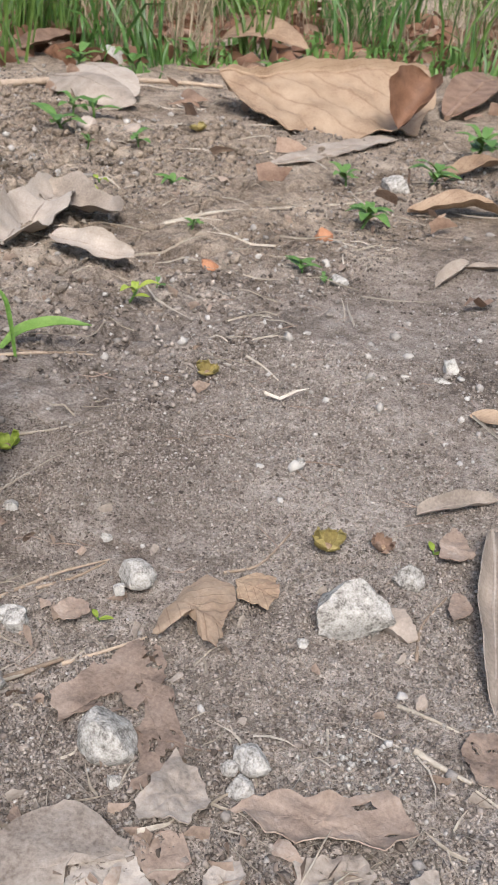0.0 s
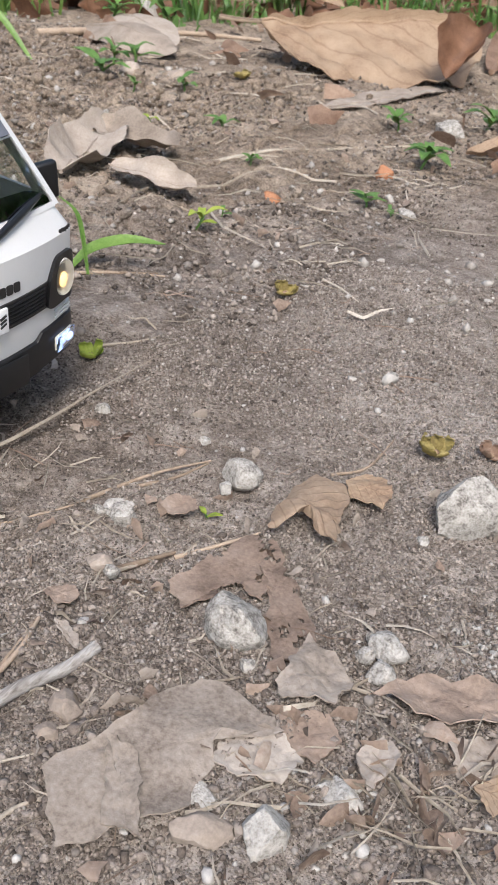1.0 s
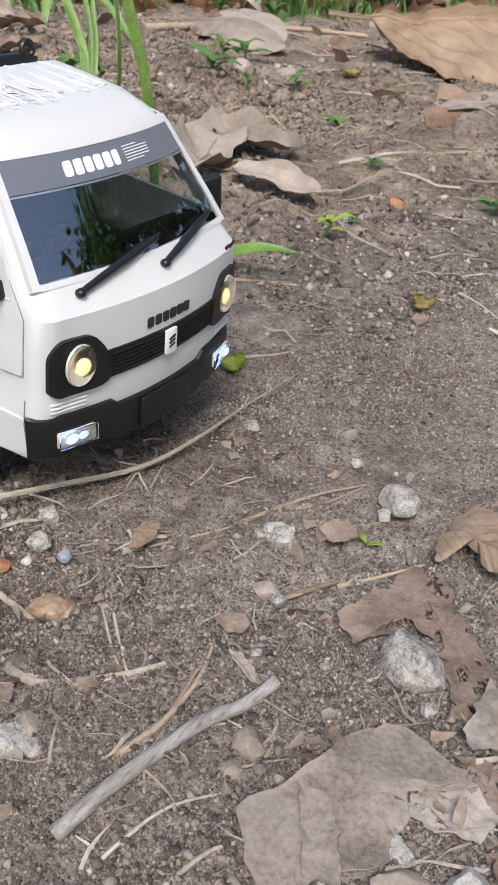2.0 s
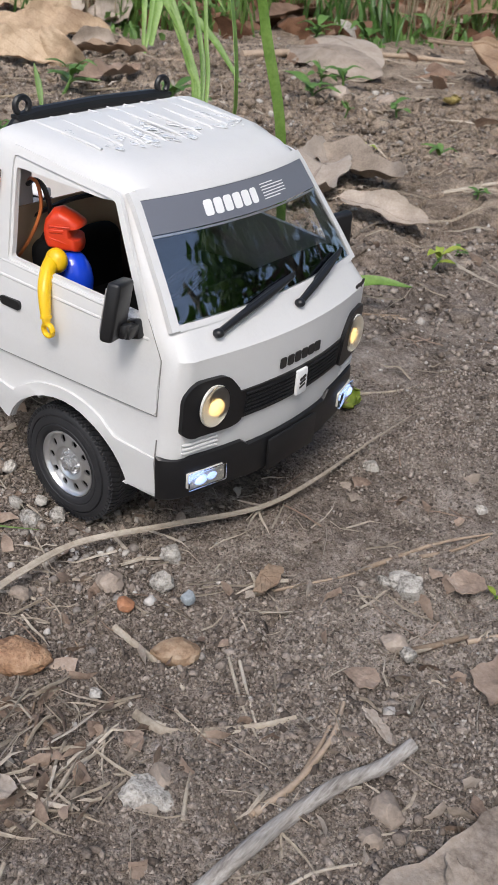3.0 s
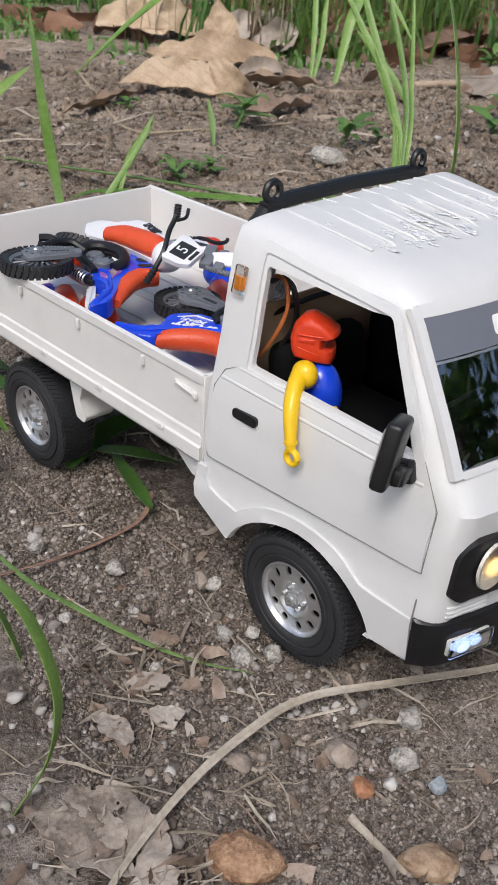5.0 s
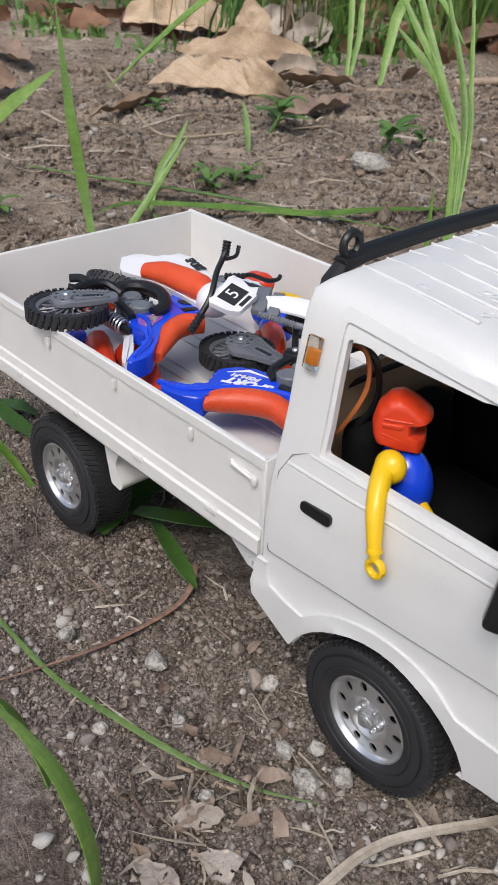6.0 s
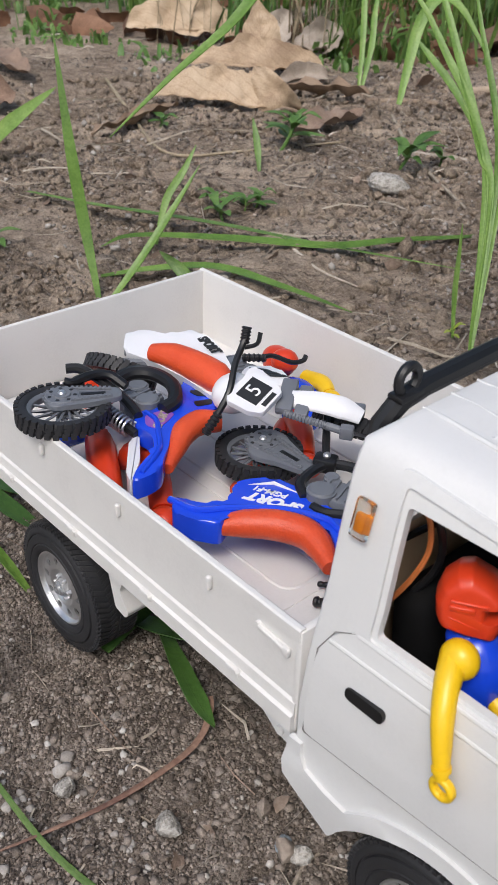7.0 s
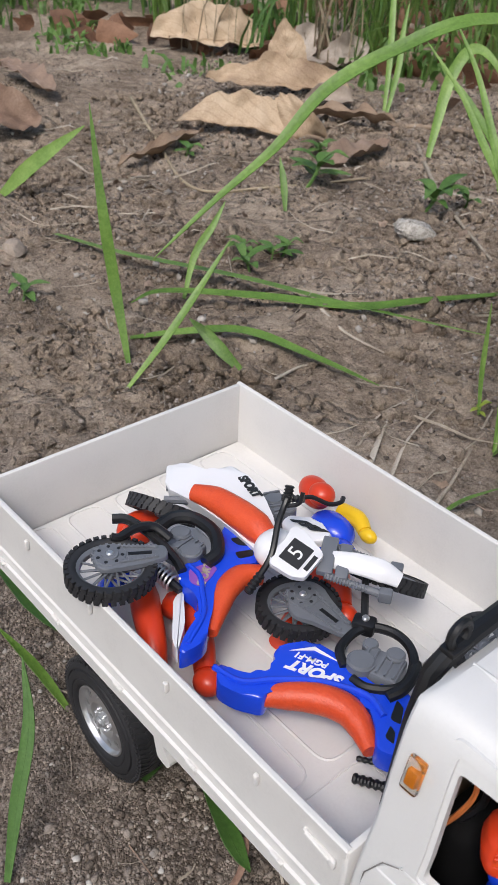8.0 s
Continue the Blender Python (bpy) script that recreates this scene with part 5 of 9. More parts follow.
def wheel(name, at, s):
    """Tyre with tread blocks and a pierced silver rim; axle along z, outer face up."""
    base = Matrix.Translation(at) @ Matrix.Rotation(radians(-90 * s), 4, "X")
    R = 29.0
    tyre_bm = bmesh.new()
    profile = [(16.2, -9), (18, -10.4), (23, -11), (26.5, -10.2), (28.2, -8.4), (28.6, -4), (28.7, 0), (28.6, 4), (28.2, 8.4), (26.8, 9.9), (25.4, 10.2), (24.7, 10.3), (24.5, 9.7), (24.1, 9.7), (23.9, 10.7), (22.5, 11.0), (20.6, 11.0), (20.2, 10.6), (19.8, 11.0), (18.2, 10.9), (17.2, 10.3), (16.4, 9.2)]
    spin(tyre_bm, scaled(profile), 48, base)
    tyre = part("wheel", tyre_bm, RUBBER, truck, "black rubber tyre on a silver rim", smooth=40)
    tread = bmesh.new()
    for k in range(72):
        a = 2 * math.pi * k / 72
        for off, lean, w in ((-6.6, 24, 5.2), (-2.2, -24, 3.6), (2.2, 24, 3.6), (6.6, -24, 5.2)):
            aa = a + (0.03 if off > 0 else 0)
            m = base @ Matrix.Rotation(aa, 4, "Z") @ Matrix.Translation(mm(28.5, 0, off)) @ Matrix.Rotation(radians(lean), 4, "X")
            corners = [m @ mm(x, y, z) for x in (-0.4, 0.6) for y in (-0.72, 0.72) for z in (-w / 2, w / 2)]
            v = [tread.verts.new(c) for c in corners]
            for q in ((4, 5, 7, 6), (0, 4, 6, 2), (1, 3, 7, 5), (0, 1, 5, 4), (2, 6, 7, 3)):
                tread.faces.new([v[j] for j in q])
        # shoulder lugs
        m = base @ Matrix.Rotation(a, 4, "Z") @ Matrix.Translation(mm(27.7, 0, 8.9))
        corners = [m @ mm(x, y, z) for x in (-1.8, 0.7) for y in (-0.7, 0.7) for z in (-1.2, 0.8)]
        v = [tread.verts.new(c) for c in corners]
        for q in ((4, 5, 7, 6), (0, 4, 6, 2), (1, 3, 7, 5), (0, 1, 5, 4), (2, 6, 7, 3)):
            tread.faces.new([v[j] for j in q])
    part("tread", tread, RUBBER, tyre)
    rim_bm = bmesh.new()
    n = 80
    profile = [(16.5, 9.0), (16.5, 9.9), (15.9, 10.1), (15.3, 9.5), (14.8, 8.2), (14.2, 7.9), (10.4, 8.3), (9.6, 8.6), (8.4, 8.7), (7.4, 8.2), (6.2, 7.0), (5.0, 6.8),
               (5.0, 6.0), (6.4, 6.0), (7.8, 7.2), (9.6, 7.6), (14.4, 6.9), (15.4, 7.4), (16.0, 9.0)]
    spin(rim_bm, scaled(profile), n, base, close=True)
    rim = part("rim", rim_bm, CHROME, tyre, "silver pierced rim", smooth=25)
    # ten round holes through the dish
    pins = bmesh.new()
    for k in range(10):
        a = 2 * math.pi * k / 10
        ring = [(0.0122 * math.cos(a) + 0.0020 * math.cos(q) * math.cos(a) - 0.0015 * math.sin(q) * math.sin(a), 0.0122 * math.sin(a) + 0.0020 * math.cos(q) * math.sin(a) + 0.0015 * math.sin(q) * math.cos(a)) for q in np.linspace(0, 2 * math.pi, 17)[:-1]]
        prism(pins, ring, 0.006, base @ Matrix.Translation((0, 0, 0.0045)))
    pins = cutter(pins)
    pierce = rim.modifiers.new("cut", "BOOLEAN")
    pierce.operation, pierce.object, pierce.solver = "DIFFERENCE", pins, "EXACT"
    baked(rim)
    bpy.data.objects.remove(pins)
    dark = bmesh.new()
    spin(dark, scaled([(0.05, 3.0), (16.1, 3.0), (16.1, -9)]), 24, base)
    part("brake_drum", dark, BLACK, tyre)
    hub = bmesh.new()
    spin(hub, scaled([(0.05, 9.0), (1.3, 9.0), (1.4, 11.4), (2.1, 11.2), (2.4, 9.8), (3.6, 9.5), (3.8, 7.6), (6.0, 7.0), (6.2, 5.8)]), 24, base)
    spin(hub, scaled([(2.2, 10.4), (3.0, 10.4), (3.2, 9.4)]), 6, base)
    for k in range(6):
        a = 2 * math.pi * k / 6
        spin(hub, scaled([(0.05, 9.4), (0.7, 9.3), (0.95, 8.8), (0.95, 6.8)]), 8, base @ Matrix.Translation(mm(4.9 * math.cos(a), 4.9 * math.sin(a), 0)))
    part("hub_cap", hub, CHROME, tyre)


# the cab is a little longer than its drawing: everything ahead of its back wall is drawn out
STRETCH, FORWARD = 1.034, 0.0022
BED_PARTS = ("bed", "peg", "hinge", "latch", "tailgate", "headboard", "groove", "mudguard")
for ob in truck.children_recursive:
    if not ob.name.startswith(BED_PARTS):
        for v in ob.data.vertices:
            v.co.x += max(0.0, v.co.x + 0.049) * (STRETCH - 1) + FORWARD * min(1.0, max(0.0, (v.co.z - 0.09) / 0.04))

for x in (-1.0, -191.5):
    for s in (-1, 1):
        wheel("wheel", mm(x, s * 59.0, 29.8), s)


# ---- toys in the bed: three toy motorcycles and riders, lying on one another ----
def slab(outline, low, high, bevel=1.5, tilt=None):
    """A rounded plate with that outline in (x, y), mm, between two heights."""
    bm = bmesh.new()
    outline = rounded(outline, 3.0, 3)
    area = sum(a[0] * b[1] - b[0] * a[1] for a, b in zip(outline, outline[1:] + outline[:1]))
    if area < 0:
        outline = outline[::-1]
    prism(bm, scaled(outline), (high - low) / 1000, Matrix.Translation((0, 0, low / 1000)), 0, bevel / 1000)
    if tilt is not None:
        centre = mm(sum(p[0] for p in outline) / len(outline), sum(p[1] for p in outline) / len(outline), (low + high) / 2)
        bmesh.ops.transform(bm, matrix=Matrix.Translation(centre) @ tilt @ Matrix.Translation(-centre), verts=bm.verts, space=Matrix())
    return bm


def pad(line, radii, flat=0.75):
    """A soft bar along a line, mm, thick in the middle."""
    bm = bmesh.new()
    pts = curve_through([mm(*p) for p in line], 5)
    n = len(pts) - 1
    r = [float(np.interp(k / n * (len(radii) - 1), range(len(radii)), radii)) / 1000 for k in range(n + 1)]
    tube(bm, pts, r, 14, flat=flat)
    return bm


def rod(line, radius, n=8):
    bm = bmesh.new()
    pts = curve_through([mm(*p) for p in line], 5) if len(line) > 2 else [mm(*p) for p in line]
    tube(bm, pts, radius / 1000, n)
    return bm


def ribbed(bm, a, b, radius, count):
    """Rubber grip or gaiter: rings along a bar."""
    a, b = mm(*a), mm(*b)
    pts, radii = [], []
    for k in range(count * 4 + 1):
        pts.append(a.lerp(b, k / (count * 4)))
        radii.append(radius / 1000 * (0.78 + 0.22 * (k % 4 in (1, 2))))
    tube(bm, pts, radii, 10)


def coil(a, b, radius, turns, wire):
    bm = bmesh.new()
    a, b = mm(*a), mm(*b)
    way = (b - a).normalized()
    s = way.orthogonal().normalized()
    q = way.cross(s)
    n = turns * 12
    tube(bm, [a.lerp(b, k / n) + radius / 1000 * (s * math.cos(2 * math.pi * k / 12) + q * math.sin(2 * math.pi * k / 12)) for k in range(n + 1)], wire / 1000, 6)
    return bm


def toy_wheel(owner, centre, normal, R=18.0, W=3.0):
    """Knobbly tyre with a spoked grey rim."""
    turn = Vector(normal).normalized().to_track_quat("Z", "Y").to_matrix().to_4x4()
    base = Matrix.Translation(mm(*centre)) @ turn
    bm = bmesh.new()
    spin(bm, scaled([(R - 4.6, -W * 0.7), (R - 3.2, -W), (R - 1.5, -W * 0.9), (R - 0.7, -W * 0.4), (R - 0.6, 0), (R - 0.7, W * 0.4), (R - 1.5, W * 0.9), (R - 3.2, W), (R - 4.6, W * 0.7), (R - 5.0, 0)]), 40, base, close=True)
    tyre = part("wheel", bm, RUBBER, owner, "knobbly black toy tyre on a spoked rim", smooth=50)
    lugs = bmesh.new()
    for k in range(34):
        for off, turn_by in ((-W * 0.62, 0.0), (W * 0.62, 0.5), (0, 0.25)):
            m = base @ Matrix.Rotation(2 * math.pi * (k + turn_by) / 34, 4, "Z") @ Matrix.Translation(mm(R - 0.7, 0, off))
            v = [lugs.verts.new(m @ mm(x, y, z)) for x in (-0.9, 0.7) for y in (-1.0, 1.0) for z in (-1.25, 1.25)]
            for q in ((4, 5, 7, 6), (0, 4, 6, 2), (1, 3, 7, 5), (0, 1, 5, 4), (2, 6, 7, 3)):
                lugs.faces.new([v[j] for j in q])
    part("tread", lugs, RUBBER, tyre)
    rim = bmesh.new()
    spin(rim, scaled([(R - 4.9, -2.0), (R - 4.3, -2.2), (R - 4.3, 2.2), (R - 4.9, 2.0), (R - 5.9, 1.0), (R - 5.9, -1.0)]), 36, base, close=True)
    for k in range(14):
        a = 2 * math.pi * k / 14
        for lift in (-1.5, 1.5):
            tube(rim, [base @ mm(2.4 * math.cos(a + 0.5 * lift), 2.4 * math.sin(a + 0.5 * lift), lift), base @ mm((R - 5.4) * math.cos(a), (R - 5.4) * math.sin(a), 0)], 0.0005, 5)
    spin(rim, scaled([(0.05, 3.6), (2.0, 3.5), (2.6, 2.8), (2.6, -2.8), (2.0, -3.5), (0.05, -3.6)]), 18, base)
    part("rim", rim, GREY, tyre, "grey spoked rim")
    return tyre


def flat_text(text, size, x, y, z, turn, material, owner, shear=0.2, tilt=None, bold=0.0):
    m = Matrix.Translation(mm(x, y, z)) @ Matrix.Rotation(radians(turn), 4, "Z")
    if tilt is not None:
        m = Matrix.Translation(mm(x, y, z)) @ tilt
    return lettering("print", text, size / 1000, m, material, owner, 0.00015, shear, bold)


# blue motorcycle lying nearest the cab
def screw(owner, x, y, z, r=1.5):
    bm = bmesh.new()
    spin(bm, scaled([(0.05, 0.9), (r * 0.7, 0.8), (r, 0.2), (r, -0.6)]), 12, Matrix.Translation(mm(x, y, z)))
    return part("screw", bm, CHROME, owner, "steel screw head")


def chain_arm(owner, outline, low, high, hub, end):
    """Grey swing arm with a toothed sprocket cover, a raised chain run and holes."""
    arm = part("swing_arm", slab(outline, low, high, 0.6), GREY, owner, "grey plastic swing arm with a chain guard")
    h, e = Vector((*hub, 0)), Vector((*end, 0))
    way = (e - h).normalized()
    out = Vector((-way.y, way.x, 0))
    cover = bmesh.new()
    spin(cover, scaled([(0.05, 1.0), (3.2, 1.0), (3.4, 0.4), (6.0, 0.4), (6.4, -0.2), (6.4, -1.5)]), 28, Matrix.Translation(mm(hub[0], hub[1], high)))
    for k in range(16):
        a = 2 * math.pi * k / 16
        box(cover, mm(hub[0] + 6.6 * math.cos(a), hub[1] + 6.6 * math.sin(a), high - 0.5), (0.0011, 0.0012, 0.0012), Matrix.Rotation(a, 4, "Z"))
    part("sprocket", cover, GREY, arm)
    dots = bmesh.new()
    for k in range(7):
        a = 2 * math.pi * k / 7
        spin(dots, scaled([(0.05, 0.5), (0.75, 0.5), (0.75, -0.3)]), 8, Matrix.Translation(mm(hub[0] + 4.7 * math.cos(a), hub[1] + 4.7 * math.sin(a), high)))
    part("sprocket_holes", dots, BLACK, arm)
    run = bmesh.new()
    for side in (-1, 1):
        a, b = h + out * side * 4.6 + way * 3, e + out * side * 2.6
        tube(run, [mm(a.x, a.y, high + 0.1), mm(b.x, b.y, high + 0.1)], 0.0008, 6)
        n = int((b - a).length / 1.6)
        for k in range(n):
            p = a.lerp(b, (k + 0.5) / n)
            box(run, mm(p.x, p.y, high + 0.6), (0.0009, 0.0016, 0.0008), Matrix.Rotation(math.atan2(way.y, way.x), 4, "Z"))
    part("chain_run", run, GREY, arm)
    groove = bmesh.new()
    m = h.lerp(e, 0.62)
    box(groove, mm(m.x, m.y, high + 0.05), (0.009, 0.0016, 0.0004), Matrix.Rotation(math.atan2(way.y, way.x), 4, "Z"))
    part("slot", groove, BLACK, arm)
    screw(arm, hub[0], hub[1], high + 1.0)
    return arm


def crankcase(owner, discs, core, top):
    """Grey engine: round covers of (x, y, radius, height) on a finned core (x, y, length, width, turn)."""
    bm = bmesh.new()
    box(bm, mm(core[0], core[1], top - 5), (core[2] / 1000, core[3] / 1000, 0.010), Matrix.Rotation(radians(core[4]), 4, "Z"), 0.0012)
    for k in range(5):
        d = Matrix.Rotation(radians(core[4]), 4, "Z") @ mm(-core[2] * 0.4 + core[2] * 0.2 * k, 0, 0)
        box(bm, mm(core[0], core[1], top + 0.2) + d, (0.0009, core[3] * 0.00085, 0.0014), Matrix.Rotation(radians(core[4]), 4, "Z"))
    for x, y, r, up in discs:
        spin(bm, scaled([(0.05, up), (r * 0.82, up - 0.1), (r * 0.9, up - 0.7), (r, up - 0.8), (r, -6)]), 24, Matrix.Translation(mm(x, y, top)))
    return part("engine", bm, GREY, owner, "grey plastic engine block with round covers")


bike_c = thing("toy_motorcycle", "blue and orange toy motocross bike on its side", "toy motorcycle", "toy motorcycles in the truck bed")
C_BODY = [(-137, -51), (-129, -49), (-123, -44), (-122, -36), (-129, -32), (-128, -26), (-123, -17), (-113, -15), (-104, -14), (-96, -15), (-91, -14), (-85, -7), (-78, -10), (-71, -22), (-68, -32), (-75, -35), (-81, -28), (-90, -23), (-100, -25), (-112, -35), (-116, -45), (-113, -50), (-122, -56), (-130, -58)]
shell = part("fairing", slab(C_BODY, 88, 97, 1.4), BLUE, bike_c, "glossy blue plastic bodywork with white print")
ridge = bmesh.new()
tube(ridge, curve_through([mm(-136, -54, 96.4), mm(-124, -51, 97.2), mm(-117, -41, 97.4), mm(-106, -29, 97.4), mm(-92, -21, 97.4), mm(-82, -23, 97.2)], 5), 0.0013, 8)
part("rib", ridge, BLUE, shell)
part("seat", pad([(-117, -47, 92.5), (-112, -41, 93.5), (-104, -33.5, 94), (-95, -29, 94), (-87, -29.5, 93.5), (-77, -34, 92.5)], [3.6, 5.2, 5.8, 5.8, 5.2, 3.0], 0.95), ORANGE, bike_c, "orange-red textured seat")
flat_text("SPORT", 6.6, -110.5, -27.2, 97.15, 206, PLAINWHITE, shell, 0.35, bold=0.0003)
flat_text("PGM-F1", 3.9, -116.0, -24.4, 97.15, 204, PLAINWHITE, shell, 0.2, bold=0.00008)
dash = bmesh.new()
prism(dash, scaled([(-124.5, -27.5), (-120, -19), (-108, -17), (-119, -20.5)]), 0.0003, Matrix.Translation(mm(0, 0, 97.0)))
part("print_flash", dash, PLAINWHITE, shell)
hole = bmesh.new()
prism(hole, scaled(rounded([(-84, -14), (-80, -15), (-76, -21), (-80, -22)], 1.2)), 0.0004, Matrix.Translation(mm(0, 0, 96.9)))
prism(hole, scaled(rounded([(-78, -24), (-75, -25), (-72, -29), (-76, -29)], 1.0)), 0.0004, Matrix.Translation(mm(0, 0, 96.9)))
part("vent", hole, BLACK, shell)
toy_wheel(bike_c, (-143, -5.5, 92), (0, 0.02, 1), 17.0)
chain_arm(bike_c, [(-142, -13), (-149, -5), (-149, 2), (-142, 6), (-134, 3), (-117, -1), (-115, -6), (-119, -8), (-129, -11), (-136, -15)], 96.2, 98.2, (-142, -4.5), (-119, -4))
crankcase(bike_c, [(-103, -12.5, 5.4, 1.6), (-97, -0.5, 3.6, 1.9), (-107, -3, 3.0, 0.8)], (-98, -7, 16, 13, 20), 99)
part("frame", rod([(-106, -17.5, 97), (-113, -13, 97.5), (-115.5, -3, 98), (-113, 4, 98.5), (-105, 8.5, 98.5), (-96, 7, 98.5), (-89, 0, 98), (-87, -10, 97.5), (-94, -18, 97), (-101, -19, 96.5)], 1.9), BLACK, bike_c, "black tubular frame")
lug = bmesh.new()
box(lug, mm(-116, 3, 98), (0.009, 0.007, 0.006), Matrix.Rotation(0.5, 4, "Z"), 0.0014)
part("bracket", lug, BLACK, bike_c)
screw(bike_c, -116, 3.4, 101.4)
part("exhaust", rod([(-91, 4, 97), (-87, -3, 98.5), (-85.5, -10, 98), (-87, -16, 97)], 2.4, 10), BLACK, bike_c)
part("strut", rod([(-128.5, 15.5, 108), (-122, 9, 103), (-116.5, 3.5, 99)], 1.5), BLACK, bike_c)
part("shock", coil((-116, -8, 95), (-112, -15, 94), 2.0, 6, 0.4), CHROME, bike_c, "coil spring")
toy_wheel(bike_c, (-85, 37, 90), (0.75, -0.35, 0.55), 13.0, 2.6)
for a, b in (((-84, -31.5, 80), (-74, -27.5, 83)), ((-80, -37.5, 78.5), (-69, -32, 80))):
    grip = bmesh.new()
    ribbed(grip, a, b, 1.9 if a[1] < -35 else 1.1, 5)
    part("handlebar", grip, BLACK, bike_c)

# blue motorcycle whose back wheel rests on the side wall
bike_b = thing("toy_motorcycle", "blue and orange toy motocross bike leaning on the bed wall", "toy motorcycle", "toy motorcycles in the truck bed")
toy_wheel(bike_b, (-182.5, -66, 113.5), (-0.02, 0.03, 1), 17.5)
chain_arm(bike_b, [(-187, -71.5), (-192, -67), (-190, -61), (-184, -56), (-178, -44), (-171, -47), (-173, -56), (-176, -64), (-180, -72)], 116, 118, (-185, -64.5), (-175.5, -49))
B_BODY = [(-183, -13), (-184, -6), (-179, -1), (-168, -4), (-158, -11), (-159, -17), (-162, -23), (-161, -30), (-156, -37), (-148, -44), (-144, -49), (-138, -55), (-137, -61), (-138, -68), (-143, -62), (-147, -55), (-149, -50), (-156, -45), (-161, -44), (-167, -45), (-174, -41), (-175, -33), (-171, -28), (-170, -21), (-176, -16)]
shell = part("fairing", slab(B_BODY, 98, 106, 1.4), BLUE, bike_b, "glossy blue plastic bodywork with a purple tint")
ridge = bmesh.new()
tube(ridge, curve_through([mm(-173, -36, 106), mm(-165, -37, 106.6), mm(-157, -42, 106.6), mm(-148, -48.5, 106.4), mm(-140, -62, 105.8)], 5), 0.0011, 8)
part("rib", ridge, BLUE, shell)
flash = bmesh.new()
prism(flash, scaled(rounded([(-171, -38), (-170, -31), (-165, -28), (-162.5, -33), (-160, -40), (-165, -42)], 2)), 0.0003, Matrix.Translation(mm(0, 0, 106)))
part("print_flash", flash, PURPLE, shell)
flat_text("SPORT", 4.6, -164.5, -35.0, 106.4, 128, STRAW, shell, 0.3, bold=0.0002)
hole = bmesh.new()
prism(hole, scaled(rounded([(-176, -13), (-171, -13), (-167, -9), (-173, -7)], 1.5)), 0.0004, Matrix.Translation(mm(0, 0, 105.9)))
prism(hole, scaled(rounded([(-168, -17), (-164, -18), (-162, -12), (-165, -10)], 1.2)), 0.0004, Matrix.Translation(mm(0, 0, 105.9)))
part("vent", hole, BLACK, shell)
part("seat", pad([(-154, -15, 103), (-157.5, -22.5, 103.4), (-155.5, -31, 103.4), (-150, -39.5, 102.4), (-142.5, -49, 101)], [4.6, 5.6, 5.4, 4.4, 2.4], 0.9), ORANGE, bike_b, "orange-red textured seat")
part("tail_panel", slab([(-166, -49), (-167, -43.5), (-152, -54), (-142, -65), (-148, -63)], 95, 102, 0.6), TOYWHITE, bike_b, "pale grey side panel")
crankcase(bike_b, [(-190, -27.5, 4.4, 1.4), (-178, -31.5, 4.8, 1.8), (-186, -34, 3.0, 0.8)], (-184, -30, 15, 11, 10), 107)
part("frame", rod([(-204, -51, 117), (-201, -47, 117), (-197, -44, 115), (-193, -41, 112), (-184, -40, 110), (-176, -40, 108), (-171, -41, 107)], 2.0), BLACK, bike_b, "black tubular frame")
part("exhaust", rod([(-198, -33, 108), (-198, -25, 109), (-192, -18.5, 109), (-180, -18, 109), (-170.5, -24, 108), (-169, -31, 107)], 2.9, 10), BLACK, bike_b)
part("shock", coil((-184, -48, 106), (-169, -46, 104), 3.2, 8, 0.5), CHROME, bike_b, "coil spring")
part("shock_rod", rod([(-186, -48, 106), (-166, -45.5, 103)], 1.8), BLACK, bike_b)
bars = bmesh.new()
tube(bars, curve_through([mm(-194, -58, 118), mm(-192.5, -55, 117.2), mm(-193.5, -47, 117), mm(-191, -40, 116), mm(-184, -37, 113)], 5), [0.0016] * 6 + [0.0019] * 15, 8)
part("handlebar", bars, BLACK, bike_b)

# white and orange motorcycle on top, number 5
bike_a = thing("toy_motorcycle", "white and orange toy motocross bike numbered 5 on top", "toy motorcycle", "toy motorcycles in the truck bed")
lean_a = Matrix.Rotation(radians(14), 4, "X")
A_SHELL = [(-221, -13), (-233, -4), (-226, 3), (-213, 7), (-210, 16), (-196, 16), (-183, 12), (-170, 6), (-158, -7), (-163, -10), (-182, -9), (-205, -10)]
shell = part("fairing", slab(A_SHELL, 105, 111, 1.4, lean_a), TOYWHITE, bike_a, "white plastic bodywork with black print")
part("seat", pad([(-207, -8.5, 111), (-196, -5.5, 112.5), (-181, -4.5, 113), (-170, -4.5, 113), (-161, -5.5, 112)], [3.8, 5.6, 6.4, 6.4, 4.2], 0.8), ORANGE, bike_a, "orange-red textured seat")
flat_text("SPORT", 5.2, -193, 10.6, 114.1, 0, PRINTBLACK, shell, 0.3, bold=0.0003, tilt=Matrix.Rotation(radians(-14), 4, "Z") @ lean_a)
tank = bmesh.new()
blob(tank, mm(-156.5, -7, 112.5), (0.0078, 0.009, 0.008), 3)
part("tank", tank, TOYWHITE, bike_a)
side = part("shroud", slab([(-166, 4), (-167, 10), (-156, 16), (-145, 14), (-146, 8), (-154, 3)], 112, 115.5, 1.2, lean_a), TOYWHITE, bike_a, "white radiator shroud with black flashes")
flash = bmesh.new()
for k in range(3):
    prism(flash, scaled([(-163 + 4 * k, 6.5 + k), (-161 + 4 * k, 6.5 + k), (-155 + 4 * k, 11.5 + k), (-158 + 4 * k, 11 + k)]), 0.0003, Matrix.Translation(mm(0, 0, 116.4)))
part("print_flash", flash, PRINTBLACK, side)
